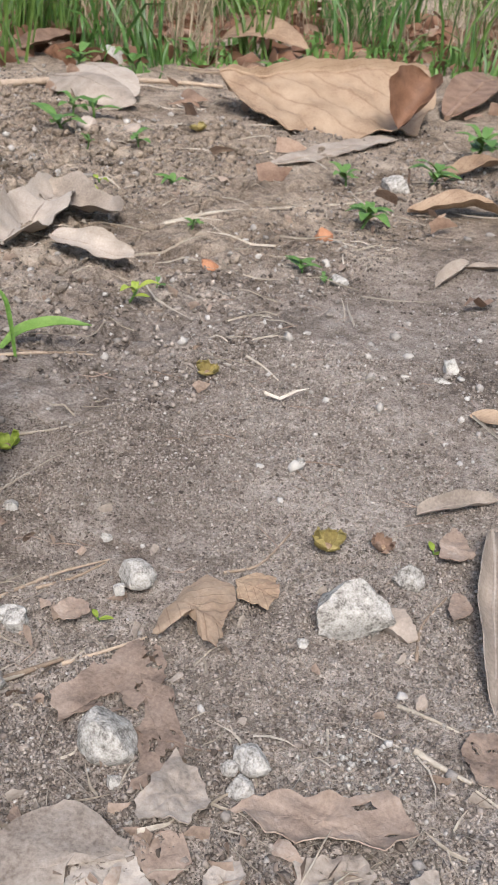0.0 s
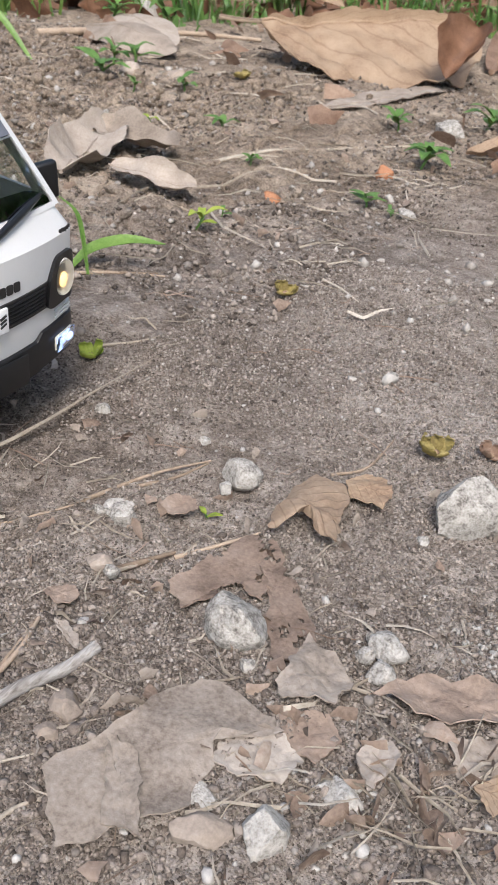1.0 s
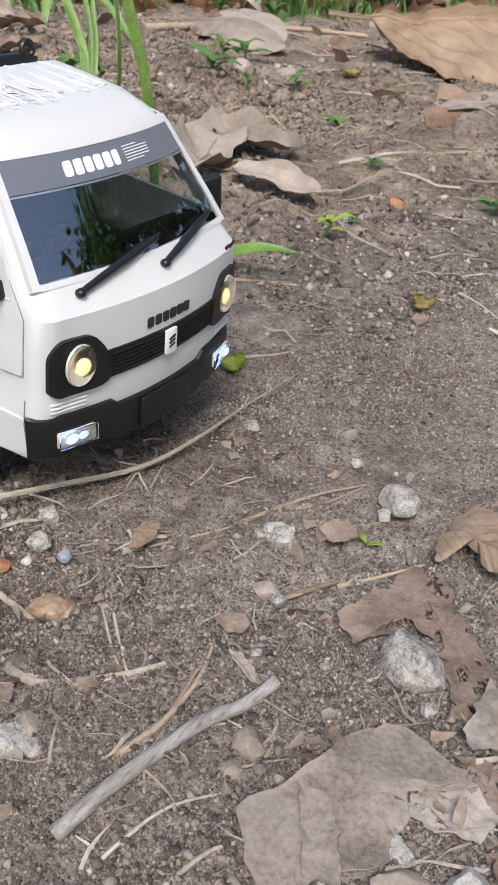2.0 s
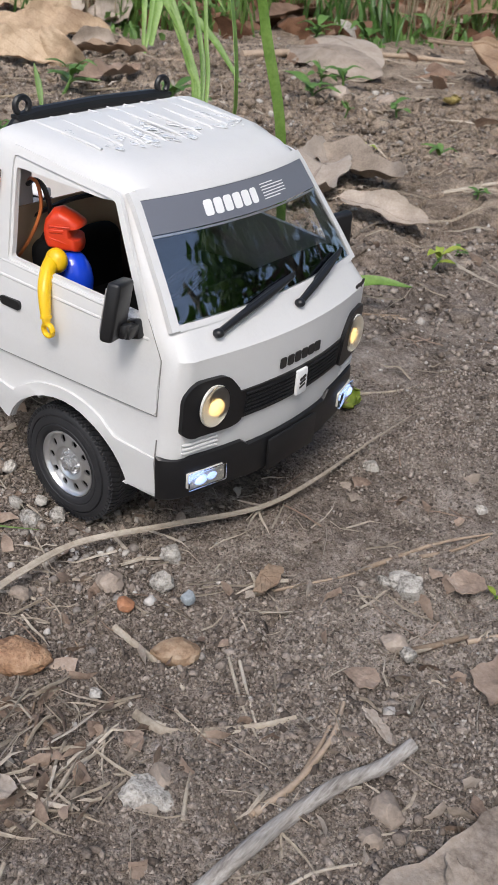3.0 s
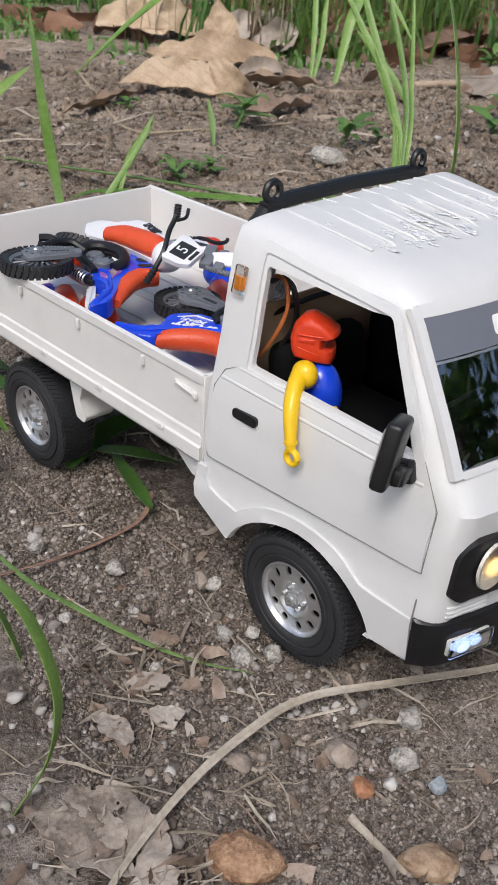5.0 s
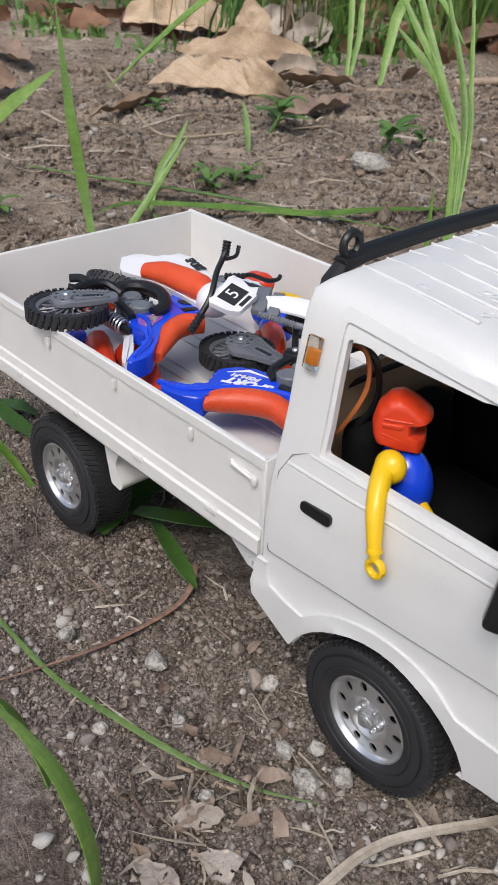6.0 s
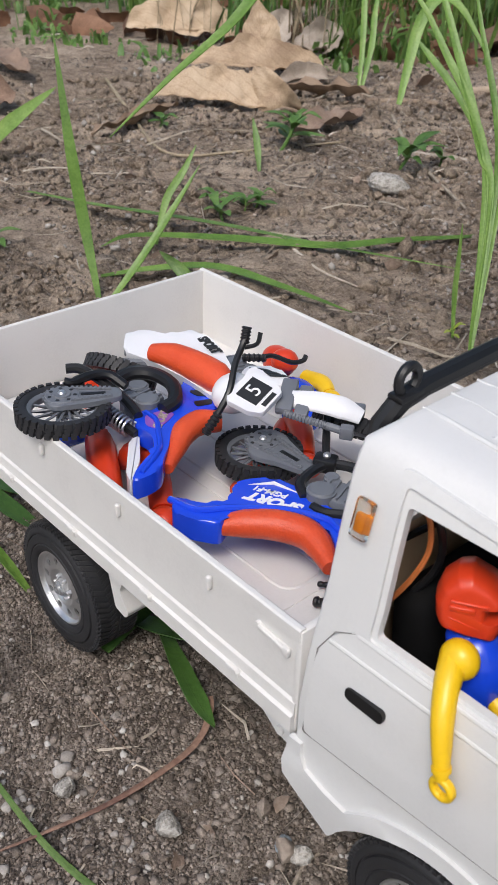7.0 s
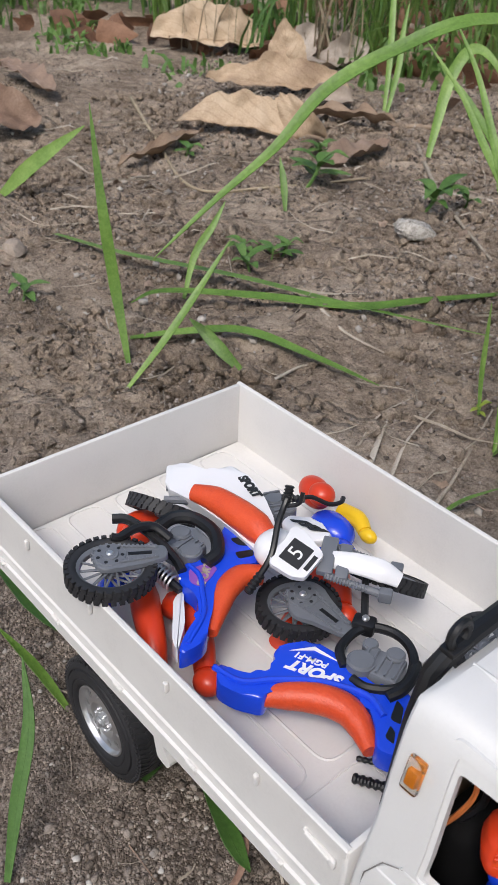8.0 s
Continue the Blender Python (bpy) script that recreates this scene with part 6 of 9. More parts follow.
lean_p = Matrix.Rotation(radians(18), 4, "X") @ Matrix.Rotation(radians(12), 4, "Y")
panel = Matrix.Translation(mm(-142, -8.6, 119.3)) @ Matrix.Rotation(radians(10), 4, "Z") @ lean_p
board = bmesh.new()
prism(board, scaled(rounded([(-8, 2), (-9.5, 9), (-6, 10.5), (4, 7.5), (7.5, 6.5), (7.5, -6.5), (3, -9), (-7, -9.5), (-9, -4)], 1.4)), 0.0026, panel @ Matrix.Translation(mm(0, 0, -2.2)), 0, 0.0007)
number_plate = part("number_plate", board, TOYWHITE, bike_a, "white number board with a black square")
square = bmesh.new()
prism(square, scaled([(-5.6, -5.2), (3.6, -5.2), (3.6, 5.2), (-5.6, 5.2)]), 0.0003, panel @ Matrix.Translation(mm(0, 0, 0.4)))
part("number_square", square, PRINTBLACK, number_plate)
lettering("number", "5", 0.0086, panel @ Matrix.Translation(mm(-1.0, 0, 0.9)) @ Matrix.Rotation(radians(90), 4, "Z"), PLAINWHITE, number_plate, 0.0001)
slot = bmesh.new()
prism(slot, scaled([(4.8, -3.6), (6.6, -3.6), (6.6, 3.6), (4.8, 3.6)]), 0.0003, panel @ Matrix.Translation(mm(0, 0, 0.4)))
part("slot", slot, PRINTBLACK, number_plate)
for line in (((-143, 11, 114), (-120, 24, 110)), ((-133, -3, 113), (-114, 11.5, 108))):
    leg = bmesh.new()
    a, b = Vector(line[0]), Vector(line[1])
    ribbed(leg, a, a.lerp(b, 0.72), 1.7, 14)
    tube(leg, [mm(*a.lerp(b, 0.7)), mm(*b)], 0.0016, 10)
    box(leg, mm(*b), (0.0052, 0.0044, 0.005), Matrix.Rotation(0.6, 4, "Z"), 0.0008)
    part("fork_leg", leg, GREY, bike_a, "grey ribbed fork leg")
clamp = bmesh.new()
box(clamp, mm(-138, 3.5, 115.5), (0.0062, 0.0175, 0.0034), Matrix.Rotation(radians(36), 4, "Z") @ lean_a, 0.0008)
box(clamp, mm(-132.5, 7, 114), (0.0052, 0.0165, 0.0034), Matrix.Rotation(radians(36), 4, "Z") @ lean_a, 0.0008)
part("fork_clamp", clamp, GREY, bike_a)
part("mudguard", pad([(-136, 4, 115), (-128, 9, 115.6), (-120, 14.5, 114.6), (-113.5, 18.5, 112)], [3.6, 4.2, 4.6, 3.0], 0.45), TOYWHITE, bike_a, "white front mudguard")
toy_wheel(bike_a, (-127, 29, 98), (-0.23, 0.56, 0.80), 16.0, 2.8)
toy_wheel(bike_a, (-217, -18, 100), (-0.30, 0.62, 0.70), 16.0, 2.8)
part("swing_arm", rod([(-217, -17, 105), (-207, -7, 105), (-192, 0, 103)], 1.7), GREY, bike_a)
part("swing_arm", rod([(-222, -12, 106), (-212, -2, 106), (-200, 4, 104)], 1.4), GREY, bike_a)
gaiter = bmesh.new()
ribbed(gaiter, (-205, -14, 104), (-188, -11, 103), 1.7, 10)
part("shock", gaiter, GREY, bike_a)
crankcase(bike_a, [(-189, 22, 4.2, 1.2), (-180, 23, 3.2, 1.0)], (-187, 22, 16, 9, -20), 104)
handle = bmesh.new()
path = curve_through([mm(-160, 2, 133), mm(-158.5, -2, 129), mm(-155, -8, 125.5), mm(-149, -16, 119), mm(-149, -22, 111), mm(-150, -25, 106)], 5)
tube(handle, path, 0.0013, 8)
ribbed(handle, (-161, 3, 136), (-159.5, 0.5, 130), 2.0, 5)
ribbed(handle, (-148.8, -21, 112), (-150.5, -26, 104.5), 2.0, 5)
part("handlebar", handle, BLACK, bike_a, "black handlebar with ribbed grips")
levers = bmesh.new()
tube(levers, curve_through([mm(-158.5, 0, 129), mm(-155, 3, 131), mm(-155.5, 5, 135)], 4), 0.0009, 6)
part("lever", levers, BLACK, bike_a)
levers = bmesh.new()
tube(levers, curve_through([mm(-178, 26, 109), mm(-175, 31, 109.5), mm(-168, 35, 108), mm(-166, 40, 108), mm(-167, 42.5, 109)], 4), 0.0011, 6)
ribbed(levers, (-184, 22, 108), (-176, 28, 109), 1.9, 5)
part("lever", levers, BLACK, bike_a)


# ---- toy riders: each one plain mesh ----
def rider(name, label, pieces, group="toy riders", ahead=-2.5, aside=0.0):
    bm = bmesh.new()
    for kind, *spec in pieces:
        if kind == "blob":
            centre, size, slot = spec[:3]
            blob(bm, mm(*centre), mm(*size), 3, 0, 0, spec[3] if len(spec) > 3 else None, slot)
        elif kind == "helmet":
            centre, size, slot = spec
            # a side outline with the visor's notch, drawn in towards both cheeks
            side = rounded([(-0.50, 0.86), (-0.88, 0.42), (-1.0, -0.10), (-0.93, -0.58), (-0.80, -0.86), (0.0, -0.98), (0.88, -1.0), (0.92, -0.72), (0.88, -0.42), (0.50, -0.36), (0.46, 0.16), (1.06, 0.22), (0.98, 0.40), (0.50, 0.72), (-0.10, 0.98)], 0.05, 3)
            turn = Matrix.Rotation(radians(32), 3, "Z")
            rows = []
            for w in (-1.0, -0.97, -0.9, -0.76, -0.55, -0.28, 0.0, 0.28, 0.55, 0.76, 0.9, 0.97, 1.0):
                k = 0.58 + 0.42 * (1 - abs(w) ** 2.8) ** 0.5
                row = []
                for x, z in side:
                    low = min(1.0, max(0.0, 0.35 - z))
                    crest = 0.06 if abs(w) < 0.2 and z > 0.55 else 0.0
                    kz = (k if z > 0 else 0.5 + 0.5 * k) + crest
                    row.append(bm.verts.new(turn @ mm(x * size[0] * k, w * size[1] * (0.92 + 0.1 * low), z * size[2] * kz) + mm(*centre)))
                rows.append(row)
            n = len(side)
            made = [bm.faces.new((a[q], a[(q + 1) % n], b[(q + 1) % n], b[q])) for a, b in zip(rows, rows[1:]) for q in range(n)]
            for row in (rows[0][::-1], rows[-1]):
                # cheeks and temples either side of the visor
                made.append(bm.faces.new(row))
            for f in made:
                f.material_index = slot
            # the raised bar across the temple, and its frame
            for y in (-1, 1):
                box(bm, turn @ mm(-0.22 * size[0], y * size[1] * 0.96, 0.0) + mm(*centre), mm(size[0] * 0.72, 1.0, size[2] * 0.17), turn, 0.0003, 2, slot)
                box(bm, turn @ mm(-0.05 * size[0], y * size[1] * 0.92, 0.22 * size[2]) + mm(*centre), mm(size[0] * 1.05, 1.2, size[2] * 0.07), turn, 0.0003, 2, slot)
                box(bm, turn @ mm(-0.1 * size[0], y * size[1] * 0.94, -0.45 * size[2]) + mm(*centre), mm(size[0] * 0.95, 1.0, size[2] * 0.05), turn @ Matrix.Rotation(radians(16), 3, "Y"), 0.0002, 2, slot)
        elif kind == "limb":
            line, radii, slot = spec
            pts = curve_through([mm(*p) for p in line], 4)
            n = len(pts) - 1
            tube(bm, pts, [float(np.interp(k / n * (len(radii) - 1), range(len(radii)), radii)) / 1000 for k in range(n + 1)], 12, slot)
        elif kind == "ring":
            centre, r, w, slot, m = spec
            tube(bm, [mm(*centre) + m @ mm(r * math.cos(a), r * math.sin(a), 0) for a in np.linspace(0, 2 * math.pi, 17)], w / 1000, 8, slot, ends=False)
        elif kind == "box":
            centre, size, slot, turn, bevel = spec
            box(bm, mm(*centre), mm(*size), turn, bevel / 1000, 3, slot)
    ob = part(name, bm, [RED, BLUE, YELLOW, TOYWHITE, BLACK], None, smooth=50)
    ob.location = mm(ahead, aside, 0)
    return tagged(ob, label, "toy figure", group)


rider("toy_driver", "toy driver in red helmet, yellow arm out of the window", [
    ("helmet", (-16.8, -50.5, 134.2), (8.7, 7.0, 9.0), 0),
    ("blob", (-15.0, -50.8, 121.0), (6.2, 5.8, 5.2), 1),
    ("blob", (-11.4, -51.2, 113), (8.6, 8.2, 13.0), 1, Matrix.Rotation(radians(-8), 4, "Y")),
    ("blob", (-10.8, -61.0, 123.6), (5.2, 4.4, 5.4), 2),
    ("limb", [(-11.5, -62.5, 123.5), (-9.0, -67.5, 121.0), (-5.6, -72.4, 116), (-3.0, -74.8, 110), (-1.4, -76.0, 105.6)], [3.6, 3.3, 2.9, 2.5, 2.1], 2),
    ("limb", [(-1.5, -75.9, 106.0), (-1.1, -76.1, 104.8)], [2.45, 2.45], 2),
    ("limb", [(-1.2, -76.1, 105.0), (-0.6, -76.4, 103.2)], [1.9, 1.7], 2),
    ("ring", (0.2, -76.8, 100.2), 2.7, 0.95, 2, Matrix.Rotation(radians(90), 4, "X")),
    ("ring", (0.2, -76.1, 100.2), 2.7, 0.95, 2, Matrix.Rotation(radians(90), 4, "X")),
    ("limb", [(-10, -51, 112), (-2, -53, 108.4), (6, -55, 104.5), (12, -57, 101)], [2.4, 2.4, 2.2, 2.6], 2),
], ahead=0.0)
rider("toy_rider", "red, blue and yellow toy rider lying under the white motorcycle", [
    ("blob", (-190, 52, 96), (10.5, 7, 6.5), 0, Matrix.Rotation(radians(-20), 4, "Z")), ("blob", (-184, 50, 99), (6.5, 6, 5.5), 0), ("blob", (-173, 47, 87), (12, 9, 8), 1), ("blob", (-160, 38, 86), (9, 8, 7), 1),
    ("limb", [(-176, 56, 91), (-166, 56, 93), (-159, 53, 92)], [4.6, 4.0, 3.2], 2), ("blob", (-156, 52, 92), (4.5, 3.2, 3.2), 2),
    ("limb", [(-158, 33, 86), (-146, 24, 88), (-136, 16, 86)], [6, 5.2, 4.4], 0), ("blob", (-132, 14, 85), (6, 5, 5), 0),
    ("limb", [(-160, 30, 83), (-150, 8, 81), (-141, -14, 80)], [5.5, 4.8, 4.0], 0)])
rider("toy_rider", "red, white and blue toy rider lying under the blue motorcycle", [
    ("blob", (-222, -24, 92), (8, 10.5, 7), 0), ("blob", (-216, -29, 95), (6.5, 7, 5.5), 0), ("blob", (-203, -34, 88), (12, 10, 8), 3), ("blob", (-188, -40, 88), (10, 9, 8), 3),
    ("limb", [(-190, -44, 91), (-178, -51, 92), (-165, -57, 89), (-158, -61, 84)], [6.0, 6.0, 5.2, 4.6], 0),
    ("limb", [(-182, -38, 86), (-168, -38, 90), (-155, -42, 90), (-143, -49, 86)], [6.0, 5.6, 5.0, 4.4], 0), ("blob", (-139, -51, 85), (6, 5.5, 5), 0),
    ("limb", [(-205, -44, 88), (-198, -56, 92), (-186, -66, 94)], [4.6, 4.2, 3.6], 1)])


# where the toys lie in the bed
for toy, dx, dy in ((bike_a, -3.2, 3.6), (bike_b, -5.2, 4.4), (bike_c, -1.8, 2.6)):
    toy.location = mm(dx, dy, 0)

# ---- leaves, stones, twigs and plants ----
def dry_leaf(base, tip, width, material, label, cup=0.0, arch=0.0, curl=0.0, crumple=0.004, lobes=0.10, seed=0, normal=(0, 0, 1), ragged=0.0, widest=0.5, stalk=0.0, bites=0.0, far=1.0, fold=0.0, category="leaf", name="dry_leaf", group="dry leaves on the ground", n=26, k=14, power=0.62):
    """A dead leaf from base to tip, metres. cup lifts its edges, arch its middle, curl its tip; ragged bites pieces from its edge."""
    base, tip, up = Vector(base), Vector(tip), Vector(normal).normalized()
    along = tip - base
    length = along.length
    along.normalize()
    side = up.cross(along).normalized()
    up = along.cross(side)
    bm = bmesh.new()
    uv = bm.loops.layers.uv.new("UVMap")
    rng = random.Random(seed)
    shift = Vector((rng.uniform(0, 50), rng.uniform(0, 50), rng.uniform(0, 50)))
    grid = []
    for i in range(n + 1):
        u = i / n
        bell = (math.sin(math.pi * min(1, max(0, u ** (math.log(0.5) / math.log(widest))))) ** power) if 0 < u < 1 else 0.02
        row = []
        for j in range(k + 1):
            v = -1 + 2 * j / k
            edge = 1 + lobes * noise.noise(Vector((u * 5.5, math.copysign(3, v), 0)) + shift) + 0.35 * lobes * noise.noise(Vector((u * 17, math.copysign(7, v), 0)) + shift)
            w = 0.5 * width * bell * edge * (far if v > 0 else 1.0)
            if bites:
                bite = noise.noise(Vector((u * 3.2, math.copysign(11, v), 2)) + shift) + 0.16 * noise.noise(Vector((u * 14.0, math.copysign(17, v), 4)) + shift)
                w *= 1 - bites * min(0.9, max(0.0, bite * 1.9))
            x, y = u * length, v * w
            z = cup * width * (v * v) * bell + arch * length * math.sin(math.pi * u) * 0.5
            z -= fold * abs(y)
            z += curl * length * max(0, u - 0.6) ** 2 * 4
            z += crumple * (noise.fractal(Vector((x, y, 0)) * 22 + shift, 1.0, 2.0, 3) + 0.6 * abs(v) * noise.noise(Vector((x * 45, y * 20, 5)) + shift))
            row.append((bm.verts.new(base + along * x + side * y + up * z), u, 0.5 + 0.5 * v))
        grid.append(row)
    for i in range(n):
        for j in range(k):
            quad = (grid[i][j], grid[i + 1][j], grid[i + 1][j + 1], grid[i][j + 1])
            if ragged:
                c = Vector((i / n * 5, j / k * 3.2, 9)) + shift
                rim = max(abs(2 * (j + 0.5) / k - 1), abs(2 * (i + 0.5) / n - 1)) ** 2
                if noise.fractal(c * 1.1, 1.0, 2.0, 3) > 0.62 - ragged * (0.25 + 1.1 * rim):
                    continue
            f = bm.faces.new([q[0] for q in quad])
            for loop, q in zip(f.loops, quad):
                loop[uv].uv = (q[1], q[2])
    ridge = [row[k // 2][0].co.copy() for row in grid]
    for v in [v for v in bm.verts if not v.link_faces]:
        bm.verts.remove(v)
    ob = part(name, bm, material, None, smooth=70, clean=False)
    thick = ob.modifiers.new("thick", "SOLIDIFY")
    thick.thickness, thick.offset = max(0.0004, length * 0.004), 0
    if length > 0.025 and not ragged:
        rib = bmesh.new()
        line = [ridge[q] for q in range(0, n - 1, 2)]
        tube(rib, line, [max(0.0003, length * 0.010 * (1 - 0.8 * q / len(line))) for q in range(len(line))], 6)
        part("midrib", rib, material, ob)
    if stalk:
        stem = bmesh.new()
        tube(stem, curve_through([base + along * 0.01, base - along * stalk * 0.5 + up * 0.003, base - along * stalk + side * stalk * 0.2], 4), [0.0012 * (1 + length * 6)] * 9, 7)
        part("stalk", stem, TWIG, ob)
    return tagged(ob, label, category, group)


def flat_leaf(x0, y0, x1, y1, width, material, label, lift=0.004, **more):
    return dry_leaf(on_ground(x0, y0, lift), on_ground(x1, y1, lift), width, material, label, **more)


def torn_leaf(corners, material, label, seed=0, lift=0.003, crumple=0.003, holes=0.0, bulge=0.0, group="dry leaves on the ground", name="dry_leaf"):
    """A flat piece of dead leaf with torn edges between corners (x, y), lying crumpled on the ground."""
    r = random.Random(seed)
    shift = Vector((r.uniform(0, 50), r.uniform(0, 50), r.uniform(0, 50)))
    c = [Vector((x, y, 0)) for x, y in corners]
    mid = sum(c, Vector()) / len(c)
    size = max((p - mid).length for p in c)
    crumple = 0.6 * min(crumple, 0.11 * size)
    rim = []
    for a, b in zip(c, c[1:] + c[:1]):
        steps = max(4, int((b - a).length / size * 14))
        out = Vector(((b - a).y, -(b - a).x, 0)).normalized()
        for q in range(steps):
            p = a.lerp(b, q / steps)
            rag = 0.05 * noise.fractal(p / size * 4 + shift, 0.9, 2.0, 4) * math.sin(math.pi * min(1, max(0.15, q / steps))) * size * 2
            rim.append(p + out * rag)
    n, rings = len(rim), 12
    bm = bmesh.new()
    uv = bm.loops.layers.uv.new("UVMap")

    def settle(p, f):
        base = float(smooth_height(p.x, p.y)) * 0.5 + 0.5 * float(height(p.x, p.y))
        z = base + lift + crumple * (noise.fractal(p / size * 2.2 + shift, 0.8, 2.0, 4) + 0.5) + bulge * size * (1 - f * f)
        z += crumple * 1.3 * f ** 6 * (0.3 + noise.noise(p / size * 3.0 - shift))
        return Vector((p.x, p.y, z))

    grid = [[bm.verts.new(settle(mid.lerp(p, (0.02 + q) / (rings - 0.98)), q / (rings - 1))) for p in rim] for q in range(rings)]
    for q in range(rings - 1):
        for j in range(n):
            quad = (grid[q][j], grid[q + 1][j], grid[q + 1][(j + 1) % n], grid[q][(j + 1) % n])
            where = quad[0].co / size * 3.0 + shift
            if holes and noise.fractal(where, 0.8, 2.0, 4) > 0.75 - holes * (0.4 + 0.5 * q / rings):
                continue
            f = bm.faces.new(quad)
            for loop in f.loops:
                d = loop.vert.co - mid
                loop[uv].uv = (0.5 + d.x / size / 2, 0.5 + d.y / size / 2)
    for v in [v for v in bm.verts if not v.link_faces]:
        bm.verts.remove(v)
    ob = part(name, bm, material, None, smooth=60, clean=False)
    thick = ob.modifiers.new("thick", "SOLIDIFY")
    thick.thickness, thick.offset = 0.0005, 0
    return tagged(ob, label, "leaf", group)


def stone(x, y, sx, sy, sz, material, label, seed=0, rough=0.22, turn=0, name="stone", sink=0.3, level=4, facets=9, cut=0.70):
    bm = bmesh.new()
    blob(bm, (0, 0, 0), (sx * 1.15, sy * 1.15, sz * 1.15), level, rough, seed)
    r = random.Random(seed)
    # flat broken faces, then a rough skin
    for _ in range(facets if rough > 0.12 else 2):
        d = Vector((r.uniform(-1, 1), r.uniform(-1, 1), r.uniform(-0.2, 1))).normalized()
        for v in bm.verts:
            over = (v.co.x / sx * d.x + v.co.y / sy * d.y + v.co.z / sz * d.z) - cut
            if over > 0:
                v.co -= Vector((d.x * sx, d.y * sy, d.z * sz)) * over * 0.9
    for v in bm.verts:
        v.co *= 1 + 0.07 * noise.fractal(v.co / sx * 3.5 + Vector((seed, 0, 0)), 0.8, 2.0, 4)
    p = on_ground(x, y)
    p.z = float(smooth_height(x, y)) + sz * (1 - 2 * sink) + 0.001
    ob = part(name, bm, material, None, at=Matrix.Translation(p) @ Matrix.Rotation(radians(turn), 4, "Z"), smooth=38)
    return tagged(ob, label, "stone", "stones on the earth")


def husk(x, y, long, wide, tall, turn, material, label, seed=0):
    """A plump dried leaf or shell, closed over itself, with wrinkles and a point."""
    bm = bmesh.new()
    uv = bm.loops.layers.uv.new("UVMap")
    made = bmesh.ops.create_icosphere(bm, subdivisions=4, radius=1)["verts"]
    for v in made:
        u = v.co.x
        r = 1 - 0.35 * max(0, u) ** 2
        wrinkle = 0.09 * noise.noise(Vector((u * 2.0, v.co.y * 7, v.co.z * 7 + seed))) + 0.10 * noise.fractal(v.co * 2.2 + Vector((seed, 3, 0)), 1.0, 2.0, 3)
        v.co = Vector((u * long * (1 + 0.15 * max(0, u)), v.co.y * wide * r, v.co.z * tall * r)) * (1 + wrinkle)
    for f in bm.faces:
        for loop in f.loops:
            loop[uv].uv = (0.5 + loop.vert.co.x / long / 2, 0.5 + loop.vert.co.y / wide / 2)
    at = Matrix.Translation(on_ground(x, y, tall * 0.55)) @ Matrix.Rotation(radians(turn), 4, "Z")
    return tagged(part("dry_leaf", bm, material, None, at=at, smooth=50), label, "leaf", "dry leaves on the ground")


def twig(points, radius, material, label, lift=0.6, name="twig", flat=1.0, taper=0.5, knots=0.12, seed=0, category="twig", group="twigs and straws on the ground", n=9):
    """A stick lying along ground points (x, y) or (x, y, height over the ground)."""
    pts = [on_ground(p[0], p[1], radius * lift + (p[2] if len(p) > 2 else 0)) for p in points]
    line = curve_through(pts, 7)
    m = len(line) - 1
    r = random.Random(seed)
    radii = [radius * (1 - (1 - taper) * q / m) * (1 + knots * noise.noise(Vector((q * 0.6, seed, 0)))) for q in range(m + 1)]
    bm = bmesh.new()
    tube(bm, line, radii, n, flat=flat)
    return tagged(part(name, bm, material, None, smooth=50), label, category, group)


def ribbon(bm, points, width, fold=0.25, uv=None, slot=0, tip=0.05, base_w=0.6, twist=0.0, start=None):
    """A tapering blade along points, folded a little along its middle."""
    pts = curve_through(points, 6)
    n = len(pts) - 1
    rows, side = [], start
    for q, p in enumerate(pts):
        t = q / n
        way = (pts[min(q + 1, n)] - pts[max(q - 1, 0)]).normalized()
        if side is None:
            side = way.cross(Vector((0.3, 0.2, 1))).normalized()
        side = (side - way * side.dot(way)).normalized()
        out = side.cross(way)
        if twist:
            side = (side * math.cos(twist / n) + out * math.sin(twist / n)).normalized()
            out = side.cross(way)
        w = width * 0.5 * (base_w + (1 - base_w) * min(1, t * 3)) * max(tip, min(1, (1 - t) * 2.4) ** 0.7)
        rows.append([(bm.verts.new(p + side * w * v + out * fold * w * abs(v)), t, 0.5 + 0.5 * v) for v in (-1, 0, 1)])
    for a, b in zip(rows, rows[1:]):
        for j in range(2):
            quad = (a[j], b[j], b[j + 1], a[j + 1])
            f = bm.faces.new([v[0] for v in quad])
            f.material_index = slot
            if uv is not None:
                for loop, v in zip(f.loops, quad):
                    loop[uv].uv = (v[1], v[2])
    return rows


def blade(points, width, material, label, name="wild_grass", fold=0.3, twist=0.0, group="single grass blades", facing=None, base_w=0.45):
    bm = bmesh.new()
    uv = bm.loops.layers.uv.new("UVMap")
    ribbon(bm, [Vector(p) for p in points], width, fold, uv, twist=twist, start=Vector(facing).normalized() if facing else None, base_w=base_w)
    ob = part(name, bm, material, None, smooth=80, clean=False)
    thick = ob.modifiers.new("thick", "SOLIDIFY")
    thick.thickness, thick.offset = 0.0004, 0
    return tagged(ob, label, "grass", group)


